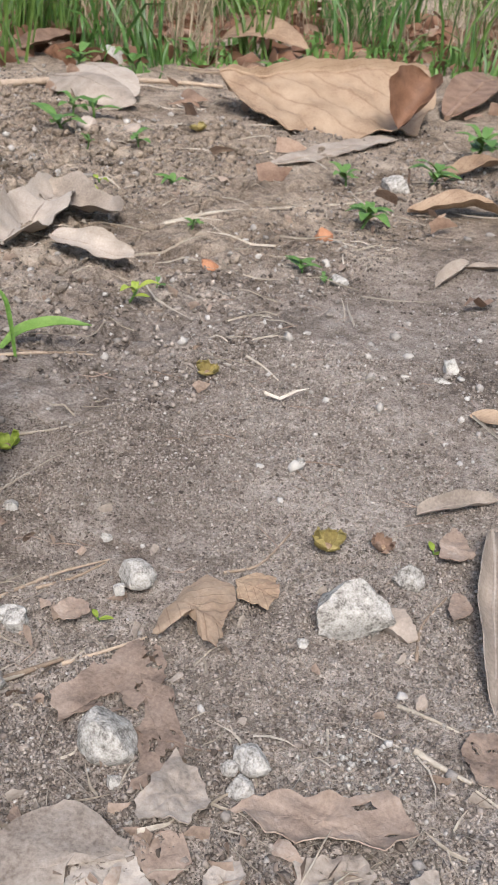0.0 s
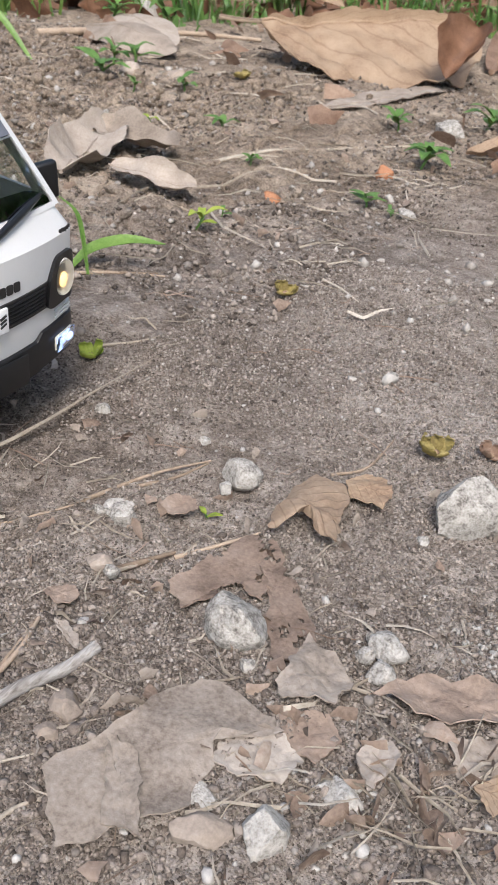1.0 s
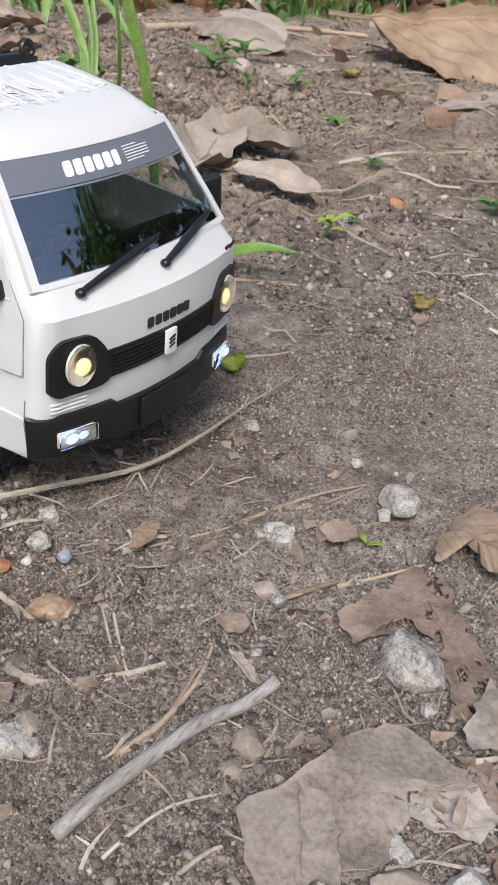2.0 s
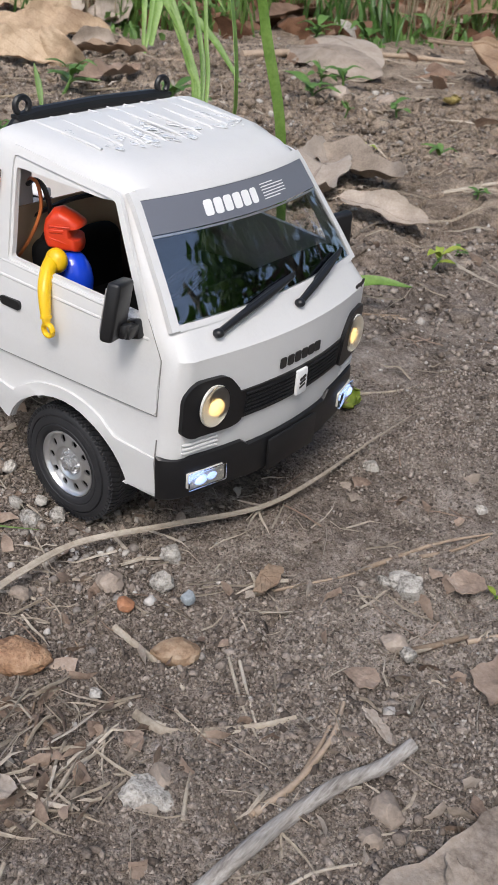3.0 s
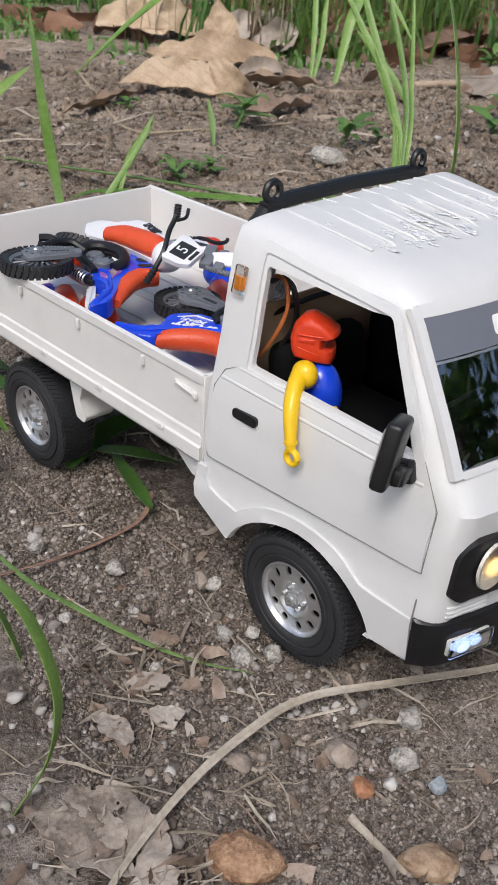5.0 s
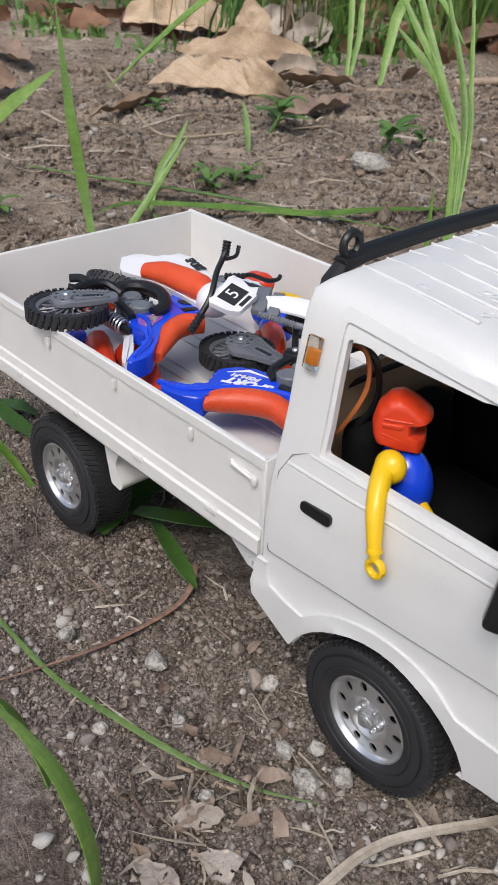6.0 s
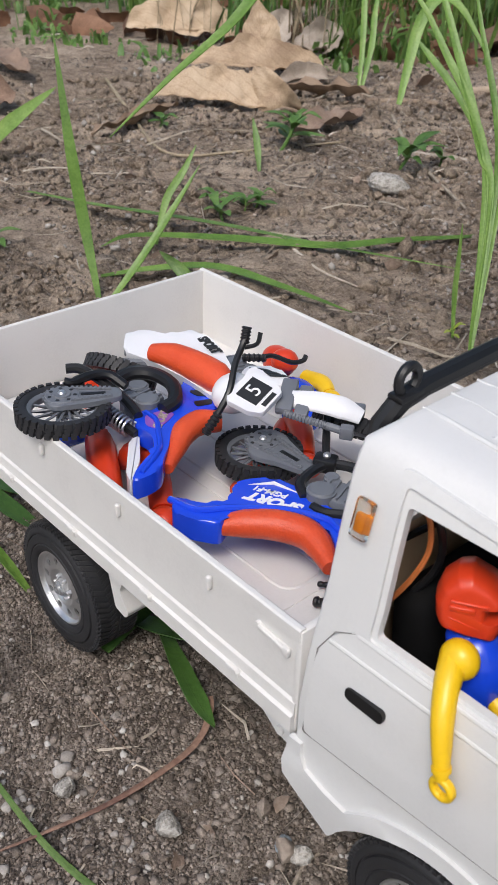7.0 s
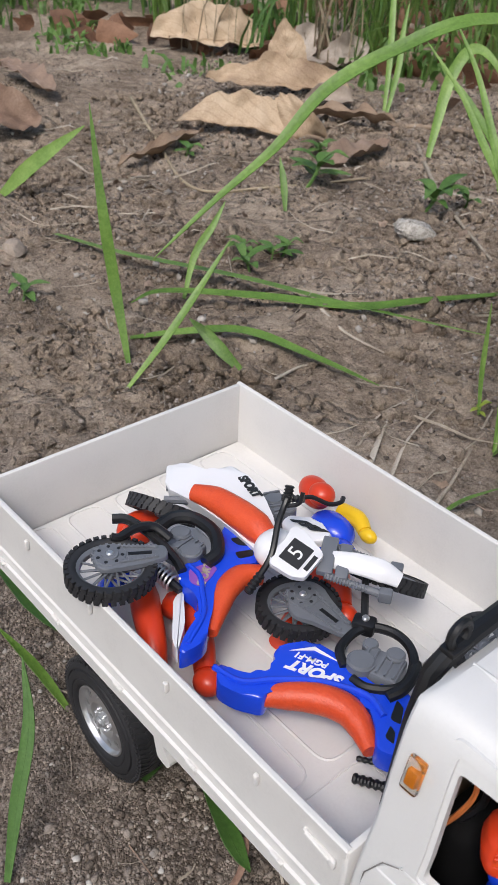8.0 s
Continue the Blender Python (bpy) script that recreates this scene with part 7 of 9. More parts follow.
def leaflet(points, width, material, owner):
    bm = bmesh.new()
    uv = bm.loops.layers.uv.new("UVMap")
    pts = curve_through(points, 5)
    n = len(pts) - 1
    rows = []
    for q, p in enumerate(pts):
        t = q / n
        way = (pts[min(q + 1, n)] - pts[max(q - 1, 0)]).normalized()
        side = way.cross(Vector((0, 0, 1))).normalized()
        w = width * 0.5 * max(0.03, math.sin(math.pi * t ** 0.8) ** 0.8)
        rows.append([(bm.verts.new(p + side * w * v + Vector((0, 0, 0.22 * w * abs(v)))), t, 0.5 + 0.5 * v) for v in (-1, -0.5, 0, 0.5, 1)])
    for a, b in zip(rows, rows[1:]):
        for j in range(4):
            quad = (a[j], b[j], b[j + 1], a[j + 1])
            f = bm.faces.new([v[0] for v in quad])
            for loop, v in zip(f.loops, quad):
                loop[uv].uv = (v[1], v[2])
    ob = part("leaf", bm, material, owner, smooth=80, clean=False)
    thick = ob.modifiers.new("thick", "SOLIDIFY")
    thick.thickness, thick.offset = 0.0004, 0
    return ob


def seedling(x, y, size, leaves, material, label, seed=0, tall=0.42, lean=0.0):
    """A small plant: a stem and some pointed leaflets."""
    r = random.Random(seed)
    foot = on_ground(x, y, -0.002)
    owner = thing("seedling", label, "plant", "seedlings on the earth", Matrix.Translation(foot))
    top = Vector((r.uniform(-0.2, 0.2) * size, r.uniform(-0.2, 0.2) * size, size * tall))
    stem = bmesh.new()
    tube(stem, curve_through([Vector((0, 0, 0)), top * 0.5 + Vector((0.03 * size, 0, 0)), top], 4), size * 0.028 + 0.0002, 6)
    part("stem", stem, LEAF_GREEN, owner)
    for q in range(leaves):
        a = q * 2.4 + r.uniform(-0.4, 0.4)
        f = 0.35 + 0.65 * (q + 1) / leaves
        start = top * f
        reach = size * r.uniform(0.40, 0.70)
        d = Vector((math.cos(a), math.sin(a), 0))
        rise = r.uniform(0.0, 0.35) * size
        leaflet([start, start + d * reach * 0.5 + Vector((0, 0, rise * 0.7)), start + d * reach + Vector((0, 0, rise * r.uniform(0.2, 0.9)))], reach * r.uniform(0.34, 0.48), material, owner)
    return owner


def dried_flower(x, y, size, material, label, seed=0):
    """A small withered flower: ruffled petals round a cup."""
    r = random.Random(seed)
    owner = thing("dry_flower", label, "flower", "dried flowers on the earth", Matrix.Translation(on_ground(x, y, size * 0.12)))
    for q in range(8):
        a = q * 0.785 + r.uniform(-0.25, 0.25)
        d = Vector((math.cos(a), math.sin(a), 0))
        reach, rise = size * r.uniform(0.42, 0.58), size * r.uniform(0.15, 0.5)
        leaflet([d * size * 0.05, d * reach * 0.7 + Vector((0, 0, rise * 0.3)), d * reach + Vector((0, 0, rise)), d * reach * 0.7 + Vector((0, 0, rise * 1.25))], size * r.uniform(0.38, 0.5), material, owner).name = "petal"
    heart = bmesh.new()
    blob(heart, (0, 0, size * 0.04), (size * 0.16, size * 0.16, size * 0.10), 2, 0.3, seed)
    part("flower_cup", heart, HUSK_TAN, owner)
    return owner


def many_ribbons(name, spots, material, label, category, kind="stuff"):
    """Very many small blades joined. spots: lists of points and a width."""
    bm = bmesh.new()
    uv = bm.loops.layers.uv.new("UVMap")
    for pts, width in spots:
        quick_ribbon(bm, uv, pts, width)
    me = bpy.data.meshes.new(name)
    bm.to_mesh(me)
    bm.free()
    me.materials.append(material)
    me.polygons.foreach_set("use_smooth", np.ones(len(me.polygons), bool))
    return tagged(new(name, me), label, category, kind=kind)


def quick_ribbon(bm, uv, pts, width):
    n = len(pts) - 1
    rows, side = [], None
    for q, p in enumerate(pts):
        way = (pts[min(q + 1, n)] - pts[max(q - 1, 0)]).normalized()
        if side is None:
            side = way.cross(Vector((math.sin(pts[0].x * 991), math.cos(pts[0].y * 787), 0.2))).normalized()
        side = (side - way * side.dot(way)).normalized()
        out = side.cross(way)
        t = q / n
        w = width * 0.5 * max(0.06, min(1, (1 - t) * 2.2))
        rows.append([bm.verts.new(p - side * w), bm.verts.new(p + out * w * 0.3), bm.verts.new(p + side * w)])
    for q, (a, b) in enumerate(zip(rows, rows[1:])):
        for j in range(2):
            f = bm.faces.new((a[j], b[j], b[j + 1], a[j + 1]))
            for loop, (s, t) in zip(f.loops, ((j, q), (j, q + 1), (j + 1, q + 1), (j + 1, q))):
                loop[uv].uv = (t / n, s / 2)


# ---- what lies and grows on the earth ----

# big leaves behind, at the edge of the grass
dry_leaf((-0.45, 1.199, 0.062), (-0.164, 1.461, 0.076), 0.419, LEAF_TAN, "large tan dry leaf with brown edges, folded along its midrib", normal=(0.17, -0.37, 0.91), far=0.05, fold=0.0, cup=0.04, curl=0.0, crumple=0.012, lobes=0.18, seed=3, stalk=0.07, n=44, k=26, power=0.38, bites=0.1)
dry_leaf((-0.12, 1.216, 0.02), (-0.107, 1.3, 0.091), 0.074, LEAF_DARK, "dark brown curled tip of the tan leaf", normal=(0.16, -0.68, 0.72), far=1.0, cup=0.7, crumple=0.008, lobes=0.2, seed=203, n=20, k=14, power=0.4)
flat_leaf(-0.178, 0.885, -0.127, 1.271, 0.0535, LEAF_GREY, "flat pale grey dry leaf under the tan one", seed=4, cup=0.05, lobes=0.2)
flat_leaf(-0.787, 1.152, -0.524, 1.053, 0.0839, LEAF_GREY, "brown-grey dry leaf among green seedlings", normal=(0.35, -0.45, 0.82), seed=5, cup=-0.15, arch=0.15, lobes=0.1, lift=0.012)
flat_leaf(-0.213, 0.39, -0.295, 0.585, 0.0667, LEAF_GREY, "pale grey dry leaf with rolled edges", seed=6, cup=0.25, lobes=0.25, crumple=0.012, lift=0.012, power=0.35, bites=0.2, normal=(0.25, -0.4, 0.88))
flat_leaf(-0.302, 0.558, -0.18, 0.542, 0.0574, LEAF_GREY, "pale grey dry leaf with rolled edges", seed=7, cup=0.22, lobes=0.25, crumple=0.012, lift=0.012, power=0.35, bites=0.2, normal=(0.2, -0.35, 0.88))
flat_leaf(-0.187, 0.429, -0.095, 0.443, 0.0356, LEAF_GREY, "pale grey dry leaf with rolled edges", seed=8, cup=0.3, lobes=0.25, crumple=0.010, lift=0.01, power=0.35, bites=0.2, normal=(0.2, -0.4, 0.88))
flat_leaf(-0.114, 1.459, -0.153, 2.037, 0.1144, LEAF_BROWN, "reddish brown dry leaf", seed=9, cup=0.1, arch=0.1)
flat_leaf(0.036, 0.99, 0.08, 1.166, 0.0399, LEAF_TAN, "tan dry leaf with a curled edge", seed=10, cup=0.3, arch=0.1)
flat_leaf(0.05, 0.807, 0.154, 0.89, 0.0412, LEAF_TAN, "tan dry leaf rolled along its edge", seed=11, cup=0.35, arch=0.08, crumple=0.008)
flat_leaf(0.162, 0.585, 0.167, 0.674, 0.017, LEAF_GREY, "small grey curled leaf", seed=12, cup=0.5)
flat_leaf(0.167, 0.663, 0.21, 0.678, 0.0151, LEAF_GREY, "small grey curled leaf", seed=13, cup=0.3)
flat_leaf(-0.811, 1.823, -0.592, 1.86, 0.0832, LEAF_TAN, "tan dry leaf standing behind the large one", normal=(0.35, -0.45, 0.82), seed=14, arch=0.3, cup=0.2, lift=0.03)
flat_leaf(-1.017, 1.329, -1.031, 1.628, 0.0851, LEAF_BROWN, "brown dry leaf in the grass", seed=15, cup=0.2, arch=0.1, lift=0.02)

# leaves near the stones
torn_leaf([(0.2130, 0.0190), (0.2090, 0.0320), (0.2070, 0.0530), (0.2120, 0.0700), (0.2290, 0.0700), (0.2350, 0.0620), (0.2370, 0.0480), (0.2430, 0.0270), (0.2340, 0.0300), (0.2250, 0.0400), (0.2190, 0.0410), (0.2150, 0.0340), (0.2150, 0.0240)], LEAF_RUST, "brown dry leaf arched over the earth", 20, bulge=0.16, lift=0.006, crumple=0.005)
torn_leaf([(0.233, 0.066), (0.24, 0.066), (0.25, 0.066), (0.249, 0.082), (0.242, 0.091), (0.23, 0.087), (0.225, 0.077)], LEAF_PALE, "small pale tan leaf piece", 22, crumple=0.004, lift=0.005, bulge=0.1)
torn_leaf([(0.207, -0.044), (0.212, -0.03), (0.233, -0.02), (0.231, 0.004), (0.218, 0.018), (0.205, 0.018), (0.192, -0.031)], LEAF_MOULD, "rotted reddish leaf pressed into the soil", 23, holes=0.5, crumple=0.002, lift=0.002)
torn_leaf([(0.233, -0.015), (0.238, -0.032), (0.255, -0.052), (0.266, -0.046), (0.262, -0.029), (0.238, -0.002), (0.22, 0.0)], LEAF_MOULD, "rotted brown leaf with holes", 24, holes=0.45, crumple=0.0025, lift=0.002)
torn_leaf([(0.237, -0.158), (0.261, -0.128), (0.262, -0.111), (0.257, -0.095), (0.275, -0.083), (0.269, -0.078), (0.248, -0.076), (0.236, -0.076), (0.224, -0.111), (0.216, -0.136)], LEAF_PAPER, "large flat grey dry leaf with torn edges", 25, crumple=0.004, lift=0.005)
torn_leaf([(0.26, -0.106), (0.27, -0.106), (0.283, -0.1), (0.285, -0.088), (0.275, -0.083), (0.256, -0.096)], LEAF_PAPER, "flap torn off a grey dry leaf", 125, crumple=0.004, lift=0.004)
torn_leaf([(0.256, -0.142), (0.239, -0.118), (0.226, -0.117), (0.244, -0.145)], LEAF_PAPER, "strip of grey dry leaf", 26, crumple=0.004, lift=0.008)
torn_leaf([(0.267, -0.07), (0.284, -0.062), (0.285, -0.047), (0.276, -0.04), (0.259, -0.032), (0.261, -0.064)], LEAF_PAPER, "grey-brown piece of torn leaf", 27, crumple=0.004, lift=0.006)
torn_leaf([(0.275, -0.084), (0.288, -0.086), (0.292, -0.072), (0.283, -0.064), (0.267, -0.074)], LEAF_MOULD, "brown leaf fragment on the soil", 28, crumple=0.004, lift=0.003)
torn_leaf([(0.304, -0.048), (0.322, -0.048), (0.331, -0.038), (0.352, -0.034), (0.361, -0.02), (0.343, -0.007), (0.321, -0.023), (0.306, -0.028), (0.292, -0.046)], LEAF_MOULD, "pale brown torn leaf among straws", 29, crumple=0.005, lift=0.005, holes=0.12)
torn_leaf([(0.308, -0.088), (0.311, -0.079), (0.312, -0.067), (0.303, -0.062), (0.298, -0.075)], LEAF_PAPER, "curled grey-brown leaf fragment", 30, crumple=0.006, lift=0.004)
torn_leaf([(0.331, -0.065), (0.348, -0.061), (0.353, -0.042), (0.344, -0.037), (0.323, -0.053)], LEAF_PAPER, "crumbling grey leaf under the straws", 31, crumple=0.005, lift=0.003, holes=0.2)
torn_leaf([(0.346, -0.076), (0.35, -0.069), (0.343, -0.059), (0.337, -0.068)], LEAF_TAN, "small orange-tan scrap of leaf", 131, crumple=0.004, lift=0.006)
torn_leaf([(0.37, -0.054), (0.382, -0.052), (0.371, -0.03), (0.364, -0.04)], LEAF_PAPER, "pale grey scrap of leaf", 132, crumple=0.004, lift=0.006)
flat_leaf(0.326, 0.207, 0.368, 0.06, 0.0182, LEAF_GREY, "long pale rolled leaf", seed=32, cup=0.5, lift=0.004)
torn_leaf([(0.385, 0.03), (0.375, 0.048), (0.362, 0.042), (0.361, 0.03), (0.373, 0.016), (0.386, 0.018)], LEAF_MOULD, "brown torn leaf on the soil", 33, crumple=0.004, lift=0.004, holes=0.25)
torn_leaf([(0.316, 0.185), (0.307, 0.191), (0.304, 0.173), (0.309, 0.158), (0.32, 0.16), (0.326, 0.173)], LEAF_MOULD, "grey-brown leaf piece on the soil", 34, crumple=0.004, lift=0.004)
torn_leaf([(0.338, 0.128), (0.328, 0.136), (0.325, 0.131), (0.327, 0.118), (0.333, 0.109), (0.338, 0.121)], LEAF_MOULD, "brown leaf piece on the soil", 35, crumple=0.004, lift=0.004)
flat_leaf(0.283, 0.195, 0.319, 0.243, 0.0143, LEAF_GREY, "pale woody leaf stalk", seed=36, cup=0.4, lift=0.004, power=0.3)
flat_leaf(0.272, 0.337, 0.301, 0.338, 0.0194, LEAF_TAN, "orange-tan leaf piece on the bare soil", seed=37, cup=0.15)
torn_leaf([(0.095, -0.037), (0.096, -0.047), (0.101, -0.056), (0.105, -0.054), (0.105, -0.042), (0.101, -0.034)], LEAF_RUST, "small orange-brown leaf on the soil", 38, crumple=0.003, lift=0.005, bulge=0.1)
torn_leaf([(0.165, -0.058), (0.157, -0.063), (0.156, -0.068), (0.164, -0.071), (0.17, -0.068), (0.169, -0.061)], LEAF_MOULD, "small brown leaf on the soil", 39, crumple=0.004, lift=0.004)
torn_leaf([(0.17, 0.026), (0.16, 0.023), (0.158, 0.012), (0.168, 0.009), (0.172, 0.013), (0.174, 0.022)], LEAF_MOULD, "grey-brown leaf on the soil", 40, crumple=0.004, lift=0.004)
torn_leaf([(0.23, -0.091), (0.225, -0.088), (0.221, -0.087), (0.223, -0.093), (0.229, -0.095), (0.232, -0.094)], LEAF_MOULD, "small brown leaf on the soil", 41, crumple=0.004, lift=0.004)
torn_leaf([(0.185, -0.082), (0.176, -0.078), (0.172, -0.08), (0.176, -0.083), (0.186, -0.087), (0.19, -0.088)], LEAF_PAPER, "small grey leaf on the soil", 42, crumple=0.004, lift=0.004)

# leaves and husks beside the truck
husk(0.058, -0.147, 0.0116, 0.0085, 0.0066, 35, HUSK_BROWN, "plump orange-brown curled dead leaf", 5)
husk(0.097, -0.099, 0.0093, 0.0067, 0.0049, -142, HUSK_TAN, "tan husk curled like a shell", 7)
torn_leaf([(0.12, -0.141), (0.118, -0.141), (0.115, -0.146), (0.118, -0.149), (0.125, -0.148), (0.124, -0.146)], LEAF_MOULD, "small brown curled leaf", 52, crumple=0.004, lift=0.004)
torn_leaf([(0.014, -0.16), (0.002, -0.172), (0.001, -0.192), (0.026, -0.192), (0.032, -0.178), (0.035, -0.159)], LEAF_PAPER, "large crumbling grey leaf", 53, crumple=0.004, lift=0.004, holes=0.25)
torn_leaf([(0.024, -0.169), (0.009, -0.172), (0.005, -0.186), (0.014, -0.193), (0.037, -0.184), (0.04, -0.177)], LEAF_PAPER, "large crumbling grey leaf", 54, crumple=0.004, lift=0.004, holes=0.25)
torn_leaf([(0.045, -0.168), (0.041, -0.178), (0.043, -0.186), (0.051, -0.181), (0.055, -0.176), (0.049, -0.166)], LEAF_PAPER, "grey-brown curled leaf on the soil", 55, crumple=0.004, lift=0.004)
torn_leaf([(0.052, -0.172), (0.051, -0.183), (0.058, -0.187), (0.063, -0.183), (0.059, -0.175), (0.056, -0.17)], LEAF_MOULD, "grey-brown curled leaf on the soil", 56, crumple=0.004, lift=0.004)
torn_leaf([(0.043, -0.195), (0.035, -0.2), (0.031, -0.21), (0.044, -0.209), (0.052, -0.202), (0.055, -0.193)], LEAF_MOULD, "brown curled leaf on the soil", 57, crumple=0.004, lift=0.004)
torn_leaf([(-0.013, -0.141), (-0.022, -0.145), (-0.024, -0.149), (-0.015, -0.152), (-0.003, -0.149), (-0.004, -0.144)], LEAF_PAPER, "grey torn leaf piece", 58, crumple=0.004, lift=0.004, holes=0.25)
torn_leaf([(-0.023, -0.116), (-0.029, -0.121), (-0.029, -0.13), (-0.025, -0.131), (-0.018, -0.125), (-0.017, -0.116)], LEAF_PAPER, "grey torn leaf piece", 59, crumple=0.004, lift=0.004, holes=0.25)
torn_leaf([(-0.007, -0.124), (-0.012, -0.127), (-0.012, -0.132), (-0.003, -0.134), (0.002, -0.131), (-0.001, -0.122)], LEAF_PAPER, "grey torn leaf piece", 60, crumple=0.004, lift=0.004, holes=0.25)
torn_leaf([(0.03, -0.164), (0.039, -0.177), (0.048, -0.179), (0.048, -0.172), (0.04, -0.162), (0.03, -0.158)], LEAF_PAPER, "grey leaf piece on the soil", 61, crumple=0.004, lift=0.004)
torn_leaf([(0.099, -0.184), (0.091, -0.192), (0.095, -0.198), (0.097, -0.199), (0.106, -0.19), (0.105, -0.185)], LEAF_PAPER, "grey leaf piece on the soil", 62, crumple=0.004, lift=0.004)

# big leaves far behind the truck: a heap of tan leaves, draped over one another
SLANT = (0.55, -0.52, 0.65)
dry_leaf((-0.890, 0.705, 0.008), (-1.030, 0.592, 0.020), 0.092, LEAF_PALE, "large pale tan dry leaf draped like a tent", normal=SLANT, seed=70, far=0.12, cup=0.10, lobes=0.30, crumple=0.010, n=48, k=26, power=0.75, widest=0.42, stalk=0.05, bites=0.1, curl=-0.1)
dry_leaf((-0.880, 0.712, 0.045), (-0.905, 0.690, 0.004), 0.090, LEAF_PALE, "downturned corner of a tan dry leaf", normal=(0.75, -0.30, 0.55), seed=170, cup=-0.25, lobes=0.3, crumple=0.010, n=24, k=14, power=0.5)
dry_leaf((-1.030, 0.945, 0.020), (-1.190, 0.775, 0.022), 0.088, LEAF_PALE, "broad tan dry leaf lying behind the tent-shaped one", normal=(0.50, -0.45, 0.74), seed=71, far=0.35, cup=0.12, lobes=0.45, crumple=0.012, n=44, k=22, power=0.55, bites=0.2)
dry_leaf((-1.120, 0.890, 0.030), (-1.150, 0.905, 0.110), 0.060, LEAF_PALE, "pointed tip of a tan dry leaf standing up", normal=(0.65, -0.70, 0.30), seed=72, cup=0.15, lobes=0.3, crumple=0.010, n=22, k=12, power=0.9, widest=0.35)
dry_leaf((-1.385, 1.070, 0.020), (-1.530, 0.905, 0.030), 0.150, LEAF_PALE, "broad tan dry leaf among grass stems", normal=(0.55, -0.52, 0.60), seed=171, far=0.2, cup=0.10, lobes=0.35, crumple=0.018, n=40, k=20, power=0.5, bites=0.15)
dry_leaf((-1.255, 1.025, 0.015), (-1.247, 1.070, 0.075), 0.050, LEAF_PAPER, "small grey dry leaf standing on edge", normal=(0.70, -0.60, 0.35), seed=172, cup=0.25, lobes=0.3, crumple=0.012, n=20, k=12, power=0.5)
dry_leaf((-1.210, 1.050, 0.008), (-1.165, 1.130, 0.050), 0.060, LEAF_PAPER, "small grey crumpled dry leaf", normal=(0.60, -0.55, 0.55), seed=173, cup=0.3, lobes=0.35, crumple=0.018, n=20, k=12, power=0.5)
dry_leaf((-1.040, 0.855, 0.012), (-0.985, 0.910, 0.014), 0.040, LEAF_GREY, "pale curled piece of dry leaf", normal=(0.5, -0.5, 0.7), seed=174, cup=0.5, lobes=0.3, crumple=0.010, n=20, k=12, power=0.5)
flat_leaf(-0.914, 0.421, -0.977, 0.604, 0.0322, LEAF_RUST, "reddish brown rolled leaf", seed=73, cup=0.3, crumple=0.012, lift=0.01)
flat_leaf(-0.996, 0.806, -0.828, 0.831, 0.0383, LEAF_RUST, "brown rolled leaf on the bare soil", seed=74, cup=0.35, crumple=0.012, lift=0.015)
flat_leaf(-0.758, 0.596, -0.793, 0.781, 0.0354, LEAF_ROT, "grey-brown rolled leaf on the bare soil", seed=75, cup=0.3, crumple=0.012, lift=0.01)
flat_leaf(-1.193, 0.99, -1.167, 1.094, 0.0402, LEAF_GREY, "pale grey dry leaf", seed=76, cup=0.2, crumple=0.012, lift=0.02)
flat_leaf(-1.535, 1.307, -1.299, 1.213, 0.0811, LEAF_GREY, "grey crumpled leaf on the bare soil", seed=77, cup=0.2, crumple=0.02, lift=0.03)
flat_leaf(-1.149, 0.35, -1.129, 0.438, 0.0851, LEAF_BROWN, "brown dry leaf on the bare soil", normal=(0.35, -0.45, 0.82), seed=78, cup=0.1, arch=0.15, crumple=0.012, lift=0.02)
flat_leaf(-1.481, 0.559, -1.23, 0.52, 0.0498, LEAF_ROT, "brown rolled leaf on the bare soil", seed=79, cup=0.2, crumple=0.012, lift=0.02)
flat_leaf(-0.842, 1.308, -0.569, 1.12, 0.0871, LEAF_GREY, "brown-grey dry leaf on bare earth", normal=(0.35, -0.45, 0.82), seed=80, cup=-0.1, arch=0.12, lobes=0.12, lift=0.012)

# stones
stone(0.285, 0.085, 0.0187, 0.0159, 0.017, GRANITE, "large angular pale grey stone", 1, rough=0.3)
stone(0.307, 0.095, 0.0117, 0.0099, 0.0072, CLAYSTONE, "flat clay-coloured stone on the dry earth", 2)
stone(0.301, 0.133, 0.0081, 0.0069, 0.0086, GRANITE, "speckled granite stone on the dry earth", 3)
stone(0.178, 0.056, 0.0093, 0.008, 0.0066, GRANITE, "smooth oval pale stone", 4, rough=0.06)
stone(0.232, -0.041, 0.0118, 0.01, 0.0107, GRANITE, "round speckled granite stone", 5, rough=0.12)
stone(0.288, -0.018, 0.0075, 0.0064, 0.005, GRANITE, "smooth pale pebble on the dry earth", 6, rough=0.06)
stone(0.29, -0.033, 0.0053, 0.0045, 0.0043, GRANITE, "smooth pale pebble on the dry earth", 7, rough=0.1)
stone(0.281, -0.026, 0.0038, 0.0033, 0.0034, GRANITE, "small pale pebble on the dry earth", 8)
stone(0.28, -0.016, 0.0029, 0.0024, 0.0027, GRANITE, "small pale pebble on the dry earth", 9)
stone(0.146, -0.001, 0.0067, 0.0057, 0.0045, GRANITE, "pale stone on the dry earth", 10)
stone(0.176, 0.043, 0.0039, 0.0033, 0.0037, GRANITE, "small pale pebble on the dry earth", 11)
stone(0.245, -0.056, 0.0035, 0.003, 0.0029, GRANITE, "small pale pebble on the dry earth", 12)
stone(0.083, 0.067, 0.0059, 0.005, 0.0054, GRANITE, "pale stone half in the soil", 13)
stone(0.337, 0.05, 0.0039, 0.0033, 0.0047, CLAYSTONE, "small clay-coloured stone on the dry earth", 14)
